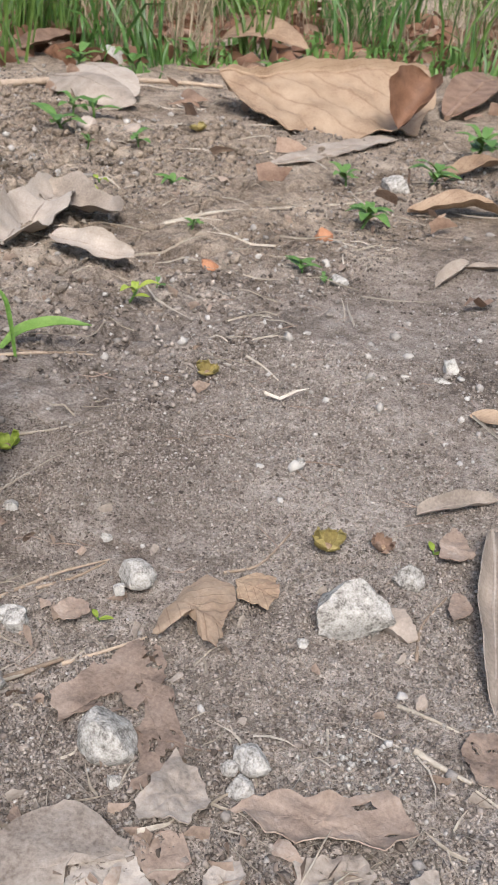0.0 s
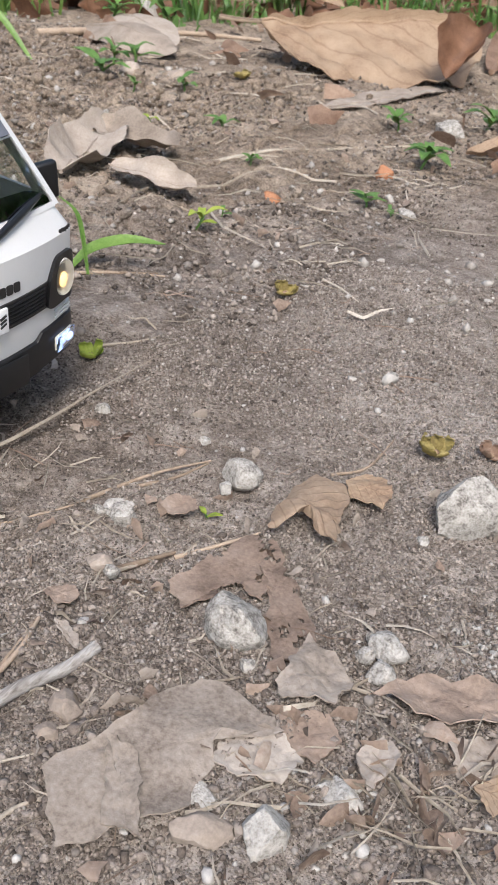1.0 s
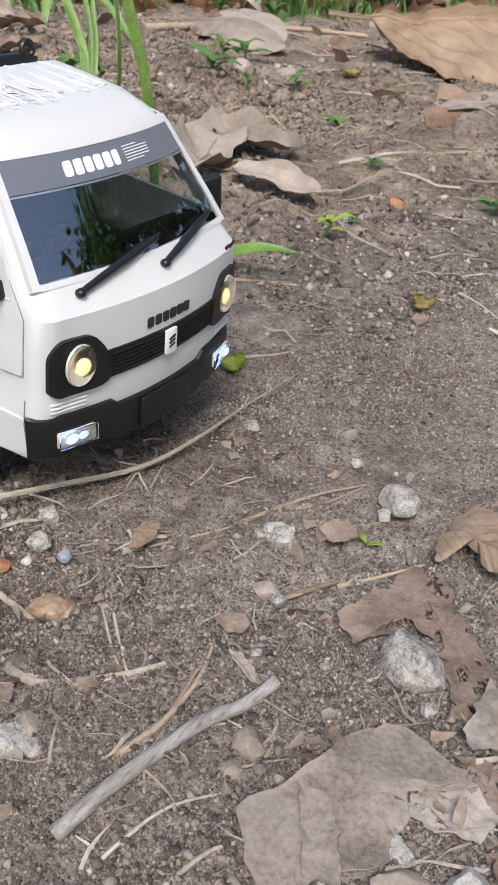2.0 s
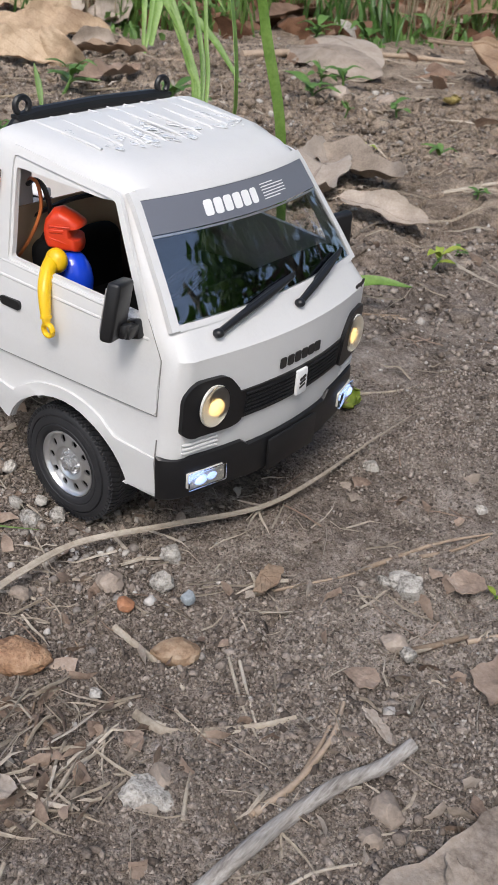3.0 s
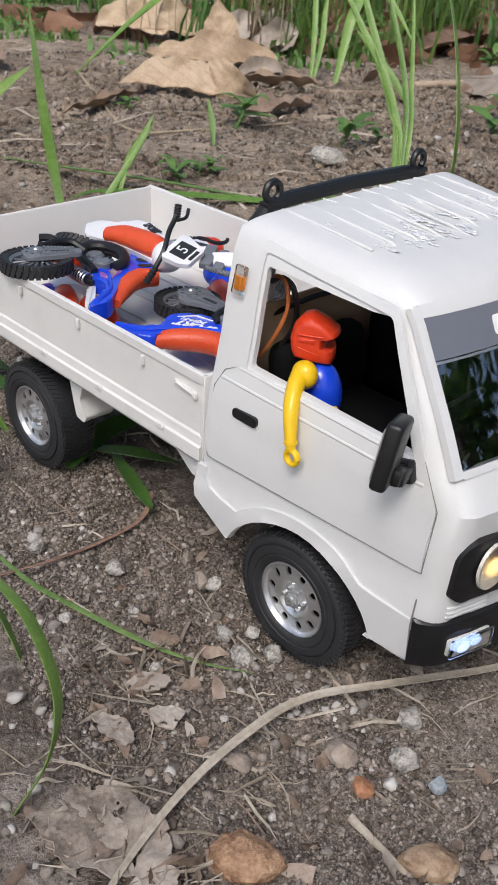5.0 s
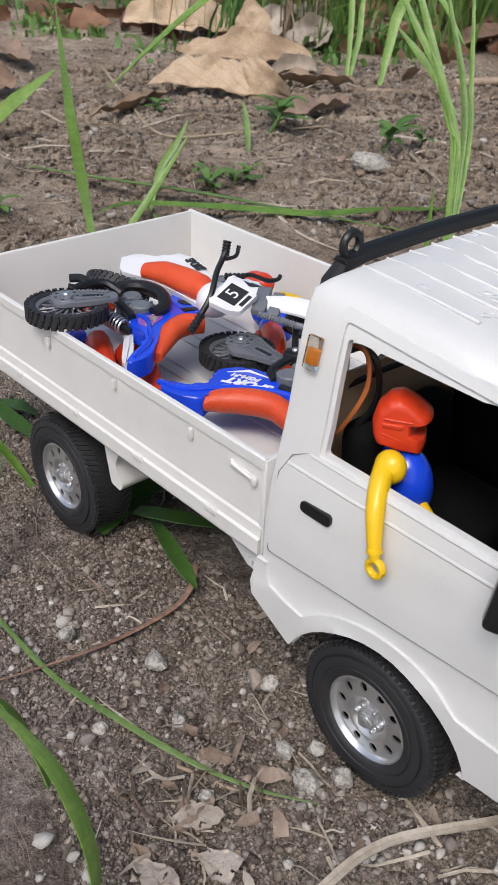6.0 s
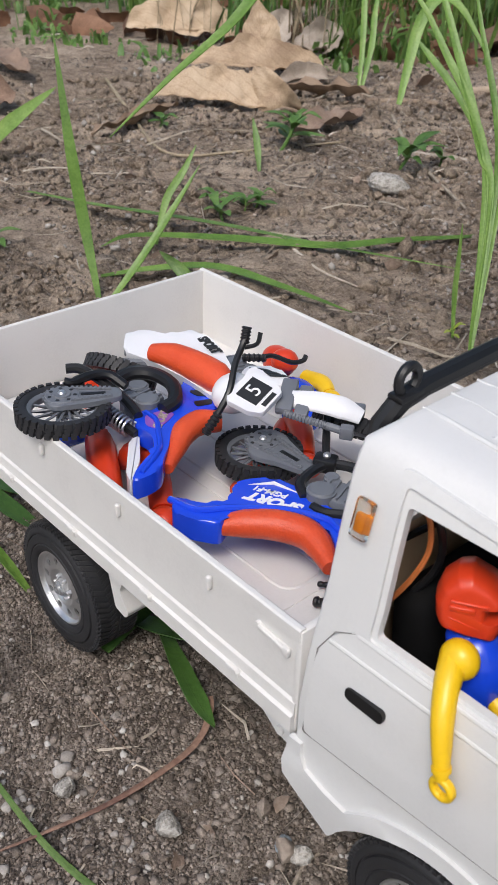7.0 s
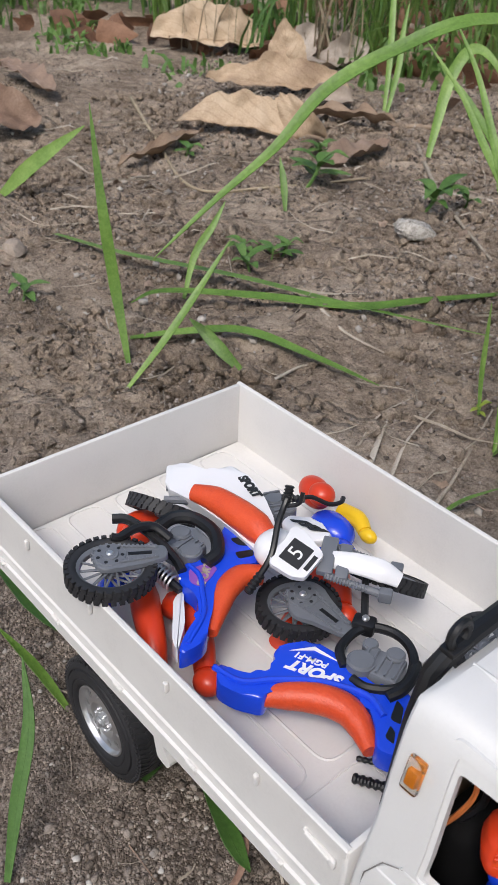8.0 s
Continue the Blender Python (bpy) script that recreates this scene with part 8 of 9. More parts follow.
stone(0.144, 0.076, 0.0029, 0.0025, 0.0024, GRANITE, "small pale pebble on the dry earth", 15)
stone(0.274, 0.057, 0.0037, 0.0031, 0.003, GRANITE, "small pale pebble on the dry earth", 16)
stone(0.269, -0.127, 0.0086, 0.0073, 0.007, CLAYSTONE, "rough clay-coloured stone on the dry earth", 17)
stone(0.287, -0.118, 0.0097, 0.0083, 0.0101, GRANITE, "rough granite stone on the dry earth", 18)
stone(0.26, -0.116, 0.0085, 0.0072, 0.0048, GRANITE, "pale flat stone on a dead leaf", 19)
stone(0.302, -0.093, 0.0081, 0.0069, 0.0058, GRANITE, "pale crumbling stone on the dry earth", 20)
stone(0.295, -0.093, 0.005, 0.0043, 0.0038, GRANITE, "pale crumbling stone on the dry earth", 21)
stone(0.145, -0.0, 0.0074, 0.0063, 0.0041, GRANITE, "pale stone on the dry earth", 22)
stone(0.201, -0.11, 0.0067, 0.0057, 0.0059, CLAYSTONE, "clay-coloured stone on the dry earth", 23)
stone(0.203, -0.121, 0.0044, 0.0038, 0.003, CLAYSTONE, "clay-coloured stone on the dry earth", 24)
stone(0.066, -0.075, 0.0049, 0.0042, 0.0056, GRANITE, "pale angular stone on the dry earth", 25)
stone(0.14, -0.158, 0.0093, 0.0079, 0.005, GRANITE, "pale flat stone on the dry earth", 26)
stone(0.137, -0.15, 0.0047, 0.004, 0.0051, CLAYSTONE, "grey stone on the dry earth", 27, rough=0.1)
stone(0.071, -0.182, 0.0078, 0.0066, 0.0078, BLUESTONE, "blue-grey stone on the dry earth", 28)
stone(0.081, -0.075, 0.003, 0.0026, 0.0032, BLUESTONE, "small blue-grey pebble on the dry earth", 29, rough=0.08)
stone(0.028, -0.122, 0.0044, 0.0037, 0.0032, CLAYSTONE, "small grey pebble on the dry earth", 30, rough=0.1)
stone(0.149, -0.005, 0.0076, 0.0065, 0.0051, GRANITE, "pale stone on the dry earth", 31)
stone(0.064, -0.096, 0.0043, 0.0037, 0.0027, REDSTONE, "small reddish clay lump", 32)
stone(0.049, -0.09, 0.0057, 0.0048, 0.0035, CLAYSTONE, "small flat stone on the dry earth", 33)
stone(0.056, -0.058, 0.0051, 0.0043, 0.0051, GRANITE, "pale lump of gravel", 34)
stone(0.138, -0.007, 0.0036, 0.003, 0.0025, GRANITE, "small pale pebble on the dry earth", 35)
stone(0.169, -0.039, 0.0034, 0.0029, 0.003, GRANITE, "small pale pebble on the dry earth", 36)
stone(0.162, -0.037, 0.006, 0.0051, 0.0041, CLAYSTONE, "clay-coloured stone on the dry earth", 37)
stone(0.16, -0.095, 0.0031, 0.0026, 0.0027, GRANITE, "small pale pebble on the dry earth", 38)
stone(0.091, -0.138, 0.0026, 0.0022, 0.0019, GRANITE, "small pale pebble on the dry earth", 39)
stone(-0.053, -0.063, 0.0036, 0.0031, 0.0037, GRANITE, "small grey pebble on the dry earth", 40)
stone(-0.057, -0.066, 0.0039, 0.0033, 0.0042, CLAYSTONE, "small grey pebble on the dry earth", 41)
stone(-0.029, -0.115, 0.0029, 0.0025, 0.0024, GRANITE, "small grey pebble on the dry earth", 42)
stone(-0.011, -0.084, 0.005, 0.0042, 0.0045, GRANITE, "pale gravel lump by the wheel", 43)
stone(-0.026, -0.081, 0.0041, 0.0035, 0.0035, GRANITE, "pale gravel lump by the wheel", 44)
stone(-0.004, -0.074, 0.0048, 0.0041, 0.0039, GRANITE, "pale gravel lump by the wheel", 45)
stone(0.049, -0.09, 0.0055, 0.0047, 0.0042, CLAYSTONE, "grey stone on the dry earth", 46)
stone(-0.127, -0.109, 0.0037, 0.0031, 0.0033, GRANITE, "small pale pebble on the dry earth", 47)
stone(-0.076, -0.127, 0.0031, 0.0027, 0.0034, GRANITE, "small pale pebble on the dry earth", 48)
stone(-0.074, -0.061, 0.0029, 0.0025, 0.004, CLAYSTONE, "small clay-coloured pebble on the dry earth", 49)
stone(-0.059, -0.065, 0.0031, 0.0026, 0.0031, BLUESTONE, "small grey pebble on the dry earth", 50)
stone(-0.019, -0.071, 0.0033, 0.0028, 0.0029, GRANITE, "small grey pebble on the dry earth", 51)
stone(-0.06, -0.102, 0.0042, 0.0035, 0.0034, GRANITE, "pale gravel lump on the dry earth", 52)
stone(-0.091, -0.09, 0.005, 0.0042, 0.0027, GRANITE, "pale gravel lump on the dry earth", 53)
stone(-0.547, 0.553, 0.0219, 0.0186, 0.0104, GRANITE, "white stone on bare earth behind the truck", 54, sink=0.05)
stone(-0.751, 0.189, 0.0132, 0.0112, 0.0097, CLAYSTONE, "grey stone on the dry earth", 55)
stone(-0.878, 1.466, 0.0371, 0.0316, 0.0256, GRANITE, "pale stone among seedlings", 56)
stone(-0.524, 1.234, 0.0199, 0.0169, 0.0116, GRANITE, "pale stone on the dry earth", 57)
stone(-0.004, 0.912, 0.0197, 0.0168, 0.0127, GRANITE, "pale stone on the dry earth", 58)
stone(0.01, 0.657, 0.0096, 0.0082, 0.0086, REDSTONE, "orange-brown clay lump on the dry earth", 59)
stone(-0.042, 0.494, 0.0091, 0.0078, 0.0053, REDSTONE, "reddish stone on the dry earth", 60)
stone(0.078, 0.542, 0.0096, 0.0082, 0.0043, GRANITE, "pale stone on the dry earth", 61)
stone(0.198, 0.21, 0.0044, 0.0037, 0.0028, GRANITE, "small pale pebble on the dry earth", 62)
stone(0.236, 0.403, 0.0064, 0.0055, 0.0101, GRANITE, "long pale stone on the dry earth", 63)
stone(0.235, 0.382, 0.0081, 0.0068, 0.003, GRANITE, "small pale stone on the dry earth", 64)
stone(-0.441, 0.929, 0.0148, 0.0126, 0.0114, CLAYSTONE, "grey stone on the dry earth", 65)
stone(-0.496, 0.888, 0.016, 0.0135, 0.0143, CLAYSTONE, "round grey stone on the dry earth", 66, rough=0.08)

# sticks and straws
twig([(0.173, -0.175), (0.177, -0.157), (0.179, -0.138), (0.185, -0.115), (0.192, -0.098), (0.196, -0.084)], 0.0029, OLD_WOOD, "thick grey weathered stick", taper=0.85, knots=0.07, name='stick', n=14, lift=0.9)
twig([(0.169, -0.142), (0.173, -0.125), (0.17, -0.103), (0.162, -0.076)], 0.0013, TWIG, "thin brown twig on the bare soil", seed=2)
twig([(0.21, -0.168), (0.215, -0.151), (0.223, -0.139), (0.224, -0.13)], 0.001, STRAW, "pale curved rootlet on the bare soil", seed=3)
twig([(0.189, -0.177), (0.191, -0.164), (0.196, -0.146), (0.208, -0.127)], 0.0009, STRAW, "pale curved rootlet on the bare soil", seed=4)
twig([(0.103, -0.06), (0.118, -0.043), (0.133, -0.028)], 0.0014, STRAW, "flat pale straw on the bare soil", flat=0.4, seed=5)
twig([(0.125, -0.003), (0.141, 0.034), (0.157, 0.061)], 0.0012, TWIG, "thin grey stem on the bare soil", seed=6)
twig([(0.098, -0.051), (0.119, -0.016), (0.125, -0.003)], 0.0008, TWIG, "thin grey stem on the bare soil", seed=7)
twig([(0.167, -0.034), (0.173, -0.023), (0.178, -0.007)], 0.002, STRAW, "short tan straw on the bare soil", flat=0.6, seed=8)
twig([(0.181, -0.009), (0.192, 0.004), (0.208, 0.022)], 0.0013, TWIG, "thin brown twig on the bare soil", seed=9)
twig([(0.115, -0.088), (0.134, -0.103), (0.149, -0.112)], 0.0008, STRAW, "thin straw on the bare soil", seed=10)
twig([(0.215, 0.083), (0.227, 0.101), (0.228, 0.139)], 0.001, TWIG, "thin curved twig on the bare soil", seed=11)
twig([(0.092, 0.33), (0.112, 0.32), (0.134, 0.307)], 0.0013, STRAW, "thin straw on the bare soil", seed=12)
twig([(-0.055, 0.231), (-0.034, 0.248), (-0.019, 0.269)], 0.0011, TWIG, "thin straw on the bare soil", seed=13)
twig([(0.027, 0.138), (0.041, 0.153), (0.052, 0.172)], 0.0012, STRAW, "straw on the bare soil", seed=14)
twig([(-0.058, 0.213), (-0.039, 0.243), (-0.014, 0.271)], 0.0016, TWIG, "thin twig on the bare soil", seed=15)
twig([(-0.156, 0.586), (-0.128, 0.65), (-0.093, 0.725), (-0.016, 0.822)], 0.0025, STRAW, "long pale straw on the bare soil", seed=16)
twig([(-0.975, 1.901), (-0.826, 1.743), (-0.705, 1.639)], 0.0104, TWIG, "brown leaf stalk on the bare soil", seed=17)
twig([(-0.806, 1.042), (-0.756, 1.17), (-0.673, 1.326), (-0.551, 1.392)], 0.0072, TWIG, "fallen twig on the bare soil", seed=18)
twig([(0.344, 0.02), (0.355, 0.02), (0.37, 0.018)], 0.0018, STRAW, "tan straw on the bare soil", seed=19)
twig([(0.328, 0.046), (0.342, 0.043), (0.357, 0.042)], 0.0013, STRAW, "tan straw on the bare soil", seed=20)
twig([(0.325, 0.079), (0.319, 0.103), (0.322, 0.134)], 0.001, TWIG, "curved root on the bare soil", seed=21)
twig([(0.167, -0.033), (0.174, -0.021), (0.18, -0.007)], 0.0019, TWIG, "brown twig on the bare soil", seed=22)
twig([(0.14, 0.021), (0.149, 0.041), (0.157, 0.058)], 0.0011, TWIG, "thin twig on the bare soil", seed=23)
twig([(0.318, -0.021), (0.328, -0.02), (0.342, -0.018)], 0.0011, STRAW, "tan straw on the bare soil", seed=24)
twig([(0.293, -0.037), (0.304, -0.029), (0.317, -0.023)], 0.0011, STRAW, "tan straw on the bare soil", seed=25)
twig([(0.067, -0.105), (0.091, -0.107), (0.112, -0.111)], 0.0016, STRAW, "flat straw on the bare soil", flat=0.5, seed=30)
twig([(0.108, -0.134), (0.124, -0.134), (0.132, -0.122), (0.146, -0.107), (0.155, -0.097)], 0.0019, STRAW, "split dry straw on the bare soil", flat=0.4, seed=31)
twig([(0.117, -0.132), (0.132, -0.125), (0.143, -0.113)], 0.0011, STRAW, "split dry straw on the bare soil", flat=0.5, seed=32)
twig([(0.102, -0.063), (0.117, -0.046), (0.133, -0.027)], 0.0012, STRAW, "flat pale straw on the bare soil", flat=0.4, seed=33)
twig([(0.119, -0.086), (0.134, -0.099), (0.148, -0.11)], 0.0008, STRAW, "thin straw on the bare soil", seed=34)
twig([(0.17, -0.141), (0.173, -0.122), (0.172, -0.1), (0.165, -0.081)], 0.0015, TWIG, "brown twig on the bare soil", seed=35)
twig([(0.116, -0.159), (0.126, -0.158), (0.127, -0.147)], 0.0007, STRAW, "curled rootlet on the bare soil", seed=36)
twig([(0.154, -0.158), (0.147, -0.148), (0.142, -0.14)], 0.0008, STRAW, "thin straw on the bare soil", seed=37)
twig([(0.009, -0.111), (0.036, -0.114), (0.063, -0.121)], 0.0007, TWIG, "thin root on the bare soil", seed=38)
twig([(-0.046, -0.114), (-0.024, -0.104), (-0.005, -0.091)], 0.0008, TWIG, "thin dark stem on the bare soil", seed=39)
twig([(0.012, -0.061), (0.024, -0.064), (0.035, -0.066)], 0.0016, STRAW, "flat straw by the wheel", flat=0.5, seed=40)
twig([(0.11, -0.177), (0.108, -0.16), (0.109, -0.143)], 0.0017, STRAW, "bundle of dry straw", flat=0.5, seed=41)
twig([(0.115, -0.196), (0.114, -0.176), (0.112, -0.156)], 0.0014, STRAW, "bundle of dry straw", flat=0.5, seed=42)
twig([(0.119, -0.192), (0.115, -0.172), (0.11, -0.147)], 0.001, STRAW, "bundle of dry straw", flat=0.5, seed=43)
twig([(0.036, -0.096), (0.026, -0.113), (0.007, -0.118)], 0.0007, TWIG, "thin root on the bare soil", seed=44)
twig([(0.09, -0.17), (0.081, -0.16), (0.077, -0.155)], 0.0009, TWIG, "thin twig on the bare soil", seed=45)
twig([(-1.196, 0.632), (-0.99, 0.533), (-0.813, 0.459), (-0.75, 0.532), (-0.701, 0.645)], 0.0026, TWIG_STRAW, "fallen straw on the bare soil", seed=47)
twig([(-0.886, 0.894), (-0.802, 0.928), (-0.732, 1.033)], 0.0047, TWIG, "fallen twig on the bare soil", seed=48)
twig([(-0.782, 0.829), (-0.614, 0.677), (-0.454, 0.559)], 0.003, STRAW, "thin straw on the bare soil", seed=49)
twig([(-0.225, 0.199), (-0.24, 0.24), (-0.278, 0.33)], 0.0016, STRAW, "long pale straw on the bare soil", seed=50)
twig([(-0.264, 0.2), (-0.285, 0.241), (-0.303, 0.292)], 0.0024, STRAW, "flat pale straw on the bare soil", flat=0.4, seed=51)
twig([(-0.281, 0.198), (-0.297, 0.225), (-0.31, 0.246)], 0.0036, STRAW, "flat pale straw on the bare soil", flat=0.4, seed=52)
twig([(-0.301, 0.208), (-0.322, 0.252), (-0.322, 0.289)], 0.002, STRAW, "flat pale straw on the bare soil", flat=0.4, seed=53)
twig([(-0.471, 0.334), (-0.427, 0.324), (-0.386, 0.328)], 0.0017, STRAW, "thin straw on the bare soil", seed=54)
twig([(-0.403, 0.22), (-0.407, 0.254), (-0.401, 0.279)], 0.0014, STRAW, "thin straw on the bare soil", seed=55)
twig([(-0.089, -0.136), (-0.095, -0.125), (-0.1, -0.113)], 0.0015, STRAW, "short dead straw on the bare soil", flat=0.5, seed=56)
twig([(-0.046, -0.074), (-0.05, -0.065), (-0.05, -0.057)], 0.0009, STRAW, "short straw on the bare soil", seed=57)
twig([(-0.044, -0.109), (-0.043, -0.102), (-0.042, -0.092)], 0.0007, STRAW, "short straw on the bare soil", seed=58)

# the long flat straw in front of the truck
blade([(0.053, -0.213, 0.004), (0.038, -0.183, 0.007), (0.028, -0.148, 0.009), (0.024, -0.115, 0.009), (0.026, -0.085, 0.008), (0.045, -0.05, 0.008), (0.067, -0.009, 0.008), (0.073, 0.029, 0.009), (0.073, 0.076, 0.009), (0.072, 0.138, 0.006)], 0.0035, STRAW, "long flat dry grass straw lying across the earth", name="straw", fold=0.3, twist=0.5, group="twigs and straws on the ground")

# single grass blades
blade([(-0.002, 0.094, 0.0), (0.001, 0.083, 0.08), (0.003, 0.072, 0.158), (0.001, 0.058, 0.204), (-0.001, 0.044, 0.252), (-0.004, 0.029, 0.303)], 0.005, GRASS, "tall upright green grass blade behind the cab", facing=(0.75, 0.65, 0))
blade([(-0.006, -0.194, -0.0), (-0.001, -0.18, 0.025), (-0.003, -0.174, 0.048), (-0.015, -0.174, 0.069), (-0.029, -0.177, 0.079), (-0.043, -0.18, 0.082)], 0.0072, GRASS, "broad curved green grass blade near the camera", fold=0.15, facing=(0.6, -0.5, 0.6))
blade([(-0.150, -0.127, 0.004), (-0.116, -0.127, 0.004), (-0.097, -0.125, 0.004), (-0.077, -0.121, 0.005), (-0.053, -0.115, 0.005), (-0.036, -0.109, 0.004), (-0.018, -0.100, 0.003), (0.0, -0.088, 0.003)], 0.0023, GRASS_MID, "narrow green grass blade lying on the soil", fold=0.3, base_w=0.8, facing=(0.2, 1, 0.3))
blade([(-0.058, -0.155, -0.001), (-0.071, -0.154, 0.015), (-0.081, -0.156, 0.027), (-0.09, -0.16, 0.033)], 0.0104, GRASS, "broad green grass blade near the camera", fold=0.15, facing=(0.6, -0.5, 0.6))
blade([(-0.493, 0.15, -0.0), (-0.517, 0.156, 0.054), (-0.53, 0.156, 0.112), (-0.551, 0.162, 0.184)], 0.0089, GRASS, "upright green grass blade behind the truck bed", fold=0.2, facing=(0.67, 0.74, 0))
blade([(-0.763, 0.243, 0.003), (-0.659, 0.258, 0.012), (-0.554, 0.311, 0.012), (-0.456, 0.352, 0.011), (-0.343, 0.412, 0.008)], 0.0129, GRASS, "long green grass blade lying over the earth", fold=0.25)
blade([(-0.523, 0.172, 0.004), (-0.496, 0.203, 0.011), (-0.466, 0.245, 0.012), (-0.404, 0.261, 0.011), (-0.344, 0.275, 0.007)], 0.0105, GRASS, "curved green grass blade lying over the earth", fold=0.25)
blade([(-0.398, 0.502, 0.003), (-0.419, 0.413, 0.012), (-0.445, 0.355, 0.012), (-0.512, 0.302, 0.011), (-0.57, 0.24, 0.011), (-0.572, 0.205, 0.008)], 0.0098, GRASS, "long green grass blade lying over the earth", fold=0.25)
blade([(-0.458, 0.122, -0.0), (-0.455, 0.158, 0.035), (-0.455, 0.191, 0.069), (-0.456, 0.22, 0.1)], 0.0059, GRASS, "thin green grass blade")
blade([(-0.428, 0.213, -0.0), (-0.446, 0.205, 0.015), (-0.461, 0.2, 0.026), (-0.473, 0.194, 0.035)], 0.0097, GRASS, "short green grass blade", facing=(0.67,0.74,0))
blade([(-0.904, 0.255, -0.0), (-0.877, 0.287, 0.039), (-0.842, 0.333, 0.082)], 0.0165, GRASS, "green grass blade over bare earth", facing=(0.5,0.5,0.5))
blade([(-0.216, 0.189, -0.0), (-0.211, 0.208, 0.008), (-0.201, 0.232, 0.014)], 0.007, GRASS, "green grass blade over bare earth", facing=(0.5,0.5,0.5))
blade([(-0.278, 0.312, 0.0), (-0.289, 0.322, 0.026), (-0.297, 0.332, 0.047), (-0.306, 0.344, 0.071)], 0.005, GRASS, "upright green grass stem")

# the clump of grass behind the cab
blade([(-0.24, 0.28, -0.0), (-0.276, 0.327, 0.099), (-0.3, 0.336, 0.139), (-0.328, 0.342, 0.181), (-0.355, 0.348, 0.22), (-0.383, 0.347, 0.255)], 0.0062, GRASS, "broad green grass blade in the clump behind the cab", facing=(0.67, 0.74, 0))
blade([(-0.24, 0.28, -0.0), (-0.282, 0.328, 0.108), (-0.305, 0.337, 0.147), (-0.334, 0.336, 0.182), (-0.358, 0.335, 0.21), (-0.388, 0.328, 0.239)], 0.0055, GRASS, "green grass blade in the clump behind the cab", facing=(0.67, 0.74, 0))
blade([(-0.24, 0.28, -0.0), (-0.273, 0.335, 0.104), (-0.291, 0.352, 0.147), (-0.312, 0.371, 0.194), (-0.331, 0.387, 0.238)], 0.0037, GRASS, "thin green grass blade in the clump behind the cab", facing=(0.67, 0.74, 0))
blade([(-0.24, 0.28, -0.0), (-0.275, 0.331, 0.103), (-0.295, 0.348, 0.147), (-0.325, 0.359, 0.198), (-0.343, 0.367, 0.229)], 0.0046, GRASS, "thin green grass blade in the clump behind the cab", facing=(0.67, 0.74, 0))
blade([(-0.24, 0.28, -0.0), (-0.276, 0.328, 0.101), (-0.29, 0.331, 0.122), (-0.302, 0.334, 0.139), (-0.316, 0.335, 0.158)], 0.0041, GRASS, "dry straw blade in the clump behind the cab", facing=(0.67, 0.74, 0))
blade([(-0.24, 0.28, -0.0), (-0.168, 0.245, 0.124), (-0.25, 0.303, 0.252), (-0.253, 0.209, 0.277), (-0.276, 0.164, 0.262), (-0.288, 0.134, 0.245), (-0.292, 0.107, 0.221), (-0.299, 0.076, 0.199), (-0.307, 0.044, 0.173)], 0.0076, GRASS, "long arching green grass blade", fold=0.2, facing=(0.3, 0.3, 0.9), base_w=0.9)

# more blades behind the bed
blade([(-0.518, 0.517, 0.098), (-0.527, 0.535, 0.126), (-0.537, 0.559, 0.164), (-0.535, 0.583, 0.187), (-0.515, 0.595, 0.177), (-0.477, 0.599, 0.134)], 0.011, GRASS, "bent green grass blade behind the truck bed", facing=(0.67,0.74,0))
blade([(-0.669, 0.871, 0.0), (-0.712, 0.866, 0.047), (-0.749, 0.856, 0.082), (-0.777, 0.848, 0.107)], 0.0107, GRASS, "green grass blade behind the truck bed", facing=(0.67,0.74,0))
blade([(-0.933, 0.925, 0.0), (-0.964, 0.96, 0.075), (-0.998, 0.992, 0.151), (-1.032, 1.025, 0.226)], 0.0097, GRASS, "tall green grass blade among dry leaves", facing=(0.67,0.74,0))
blade([(-0.918, 0.913, 0.0), (-0.937, 0.951, 0.063), (-0.955, 0.973, 0.108), (-0.97, 0.998, 0.153)], 0.0096, GRASS, "tall green grass blade among dry leaves", facing=(0.67,0.74,0))
blade([(-0.688, 0.494, -0.0), (-0.702, 0.502, 0.027), (-0.718, 0.509, 0.051)], 0.0077, GRASS, "short green grass blade on the earth", facing=(0.67,0.74,0))
blade([(-0.566, 0.259, -0.0), (-0.576, 0.279, 0.034), (-0.575, 0.298, 0.057), (-0.577, 0.314, 0.077)], 0.0069, GRASS, "green grass blade behind the truck bed", facing=(0.67,0.74,0))

# blades under and beside the truck; the dark ones carry shade in their colour
blade([(-0.184, -0.043, 0.004), (-0.153, -0.035, 0.012), (-0.134, -0.016, 0.008)], 0.0127, GRASS_DARK, "green grass blade under the truck, darkened as if shaded", fold=0.25)
blade([(-0.173, -0.061, 0.004), (-0.181, -0.026, 0.012), (-0.179, 0.008, 0.008)], 0.0114, GRASS_DARK, "green grass blade under the truck, darkened as if shaded", fold=0.25)
blade([(-0.175, -0.032, 0.004), (-0.125, -0.052, 0.012), (-0.109, -0.054, 0.008)], 0.0089, GRASS_DARK, "green grass blade under the truck, darkened as if shaded", fold=0.25)
blade([(-0.1215, -0.0465, 0.009), (-0.117, -0.050, 0.008), (-0.112, -0.058, 0.005), (-0.109, -0.072, 0.0045), (-0.110, -0.100, 0.004), (-0.115, -0.126, 0.004), (-0.121, -0.150, 0.004)], 0.0030, LEAF_WITHER, "withered red-brown end of a grass blade", fold=0.5, base_w=1.0, facing=(1, 0.3, 0.3))
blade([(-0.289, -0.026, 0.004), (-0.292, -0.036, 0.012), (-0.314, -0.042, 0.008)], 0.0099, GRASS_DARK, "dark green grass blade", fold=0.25)
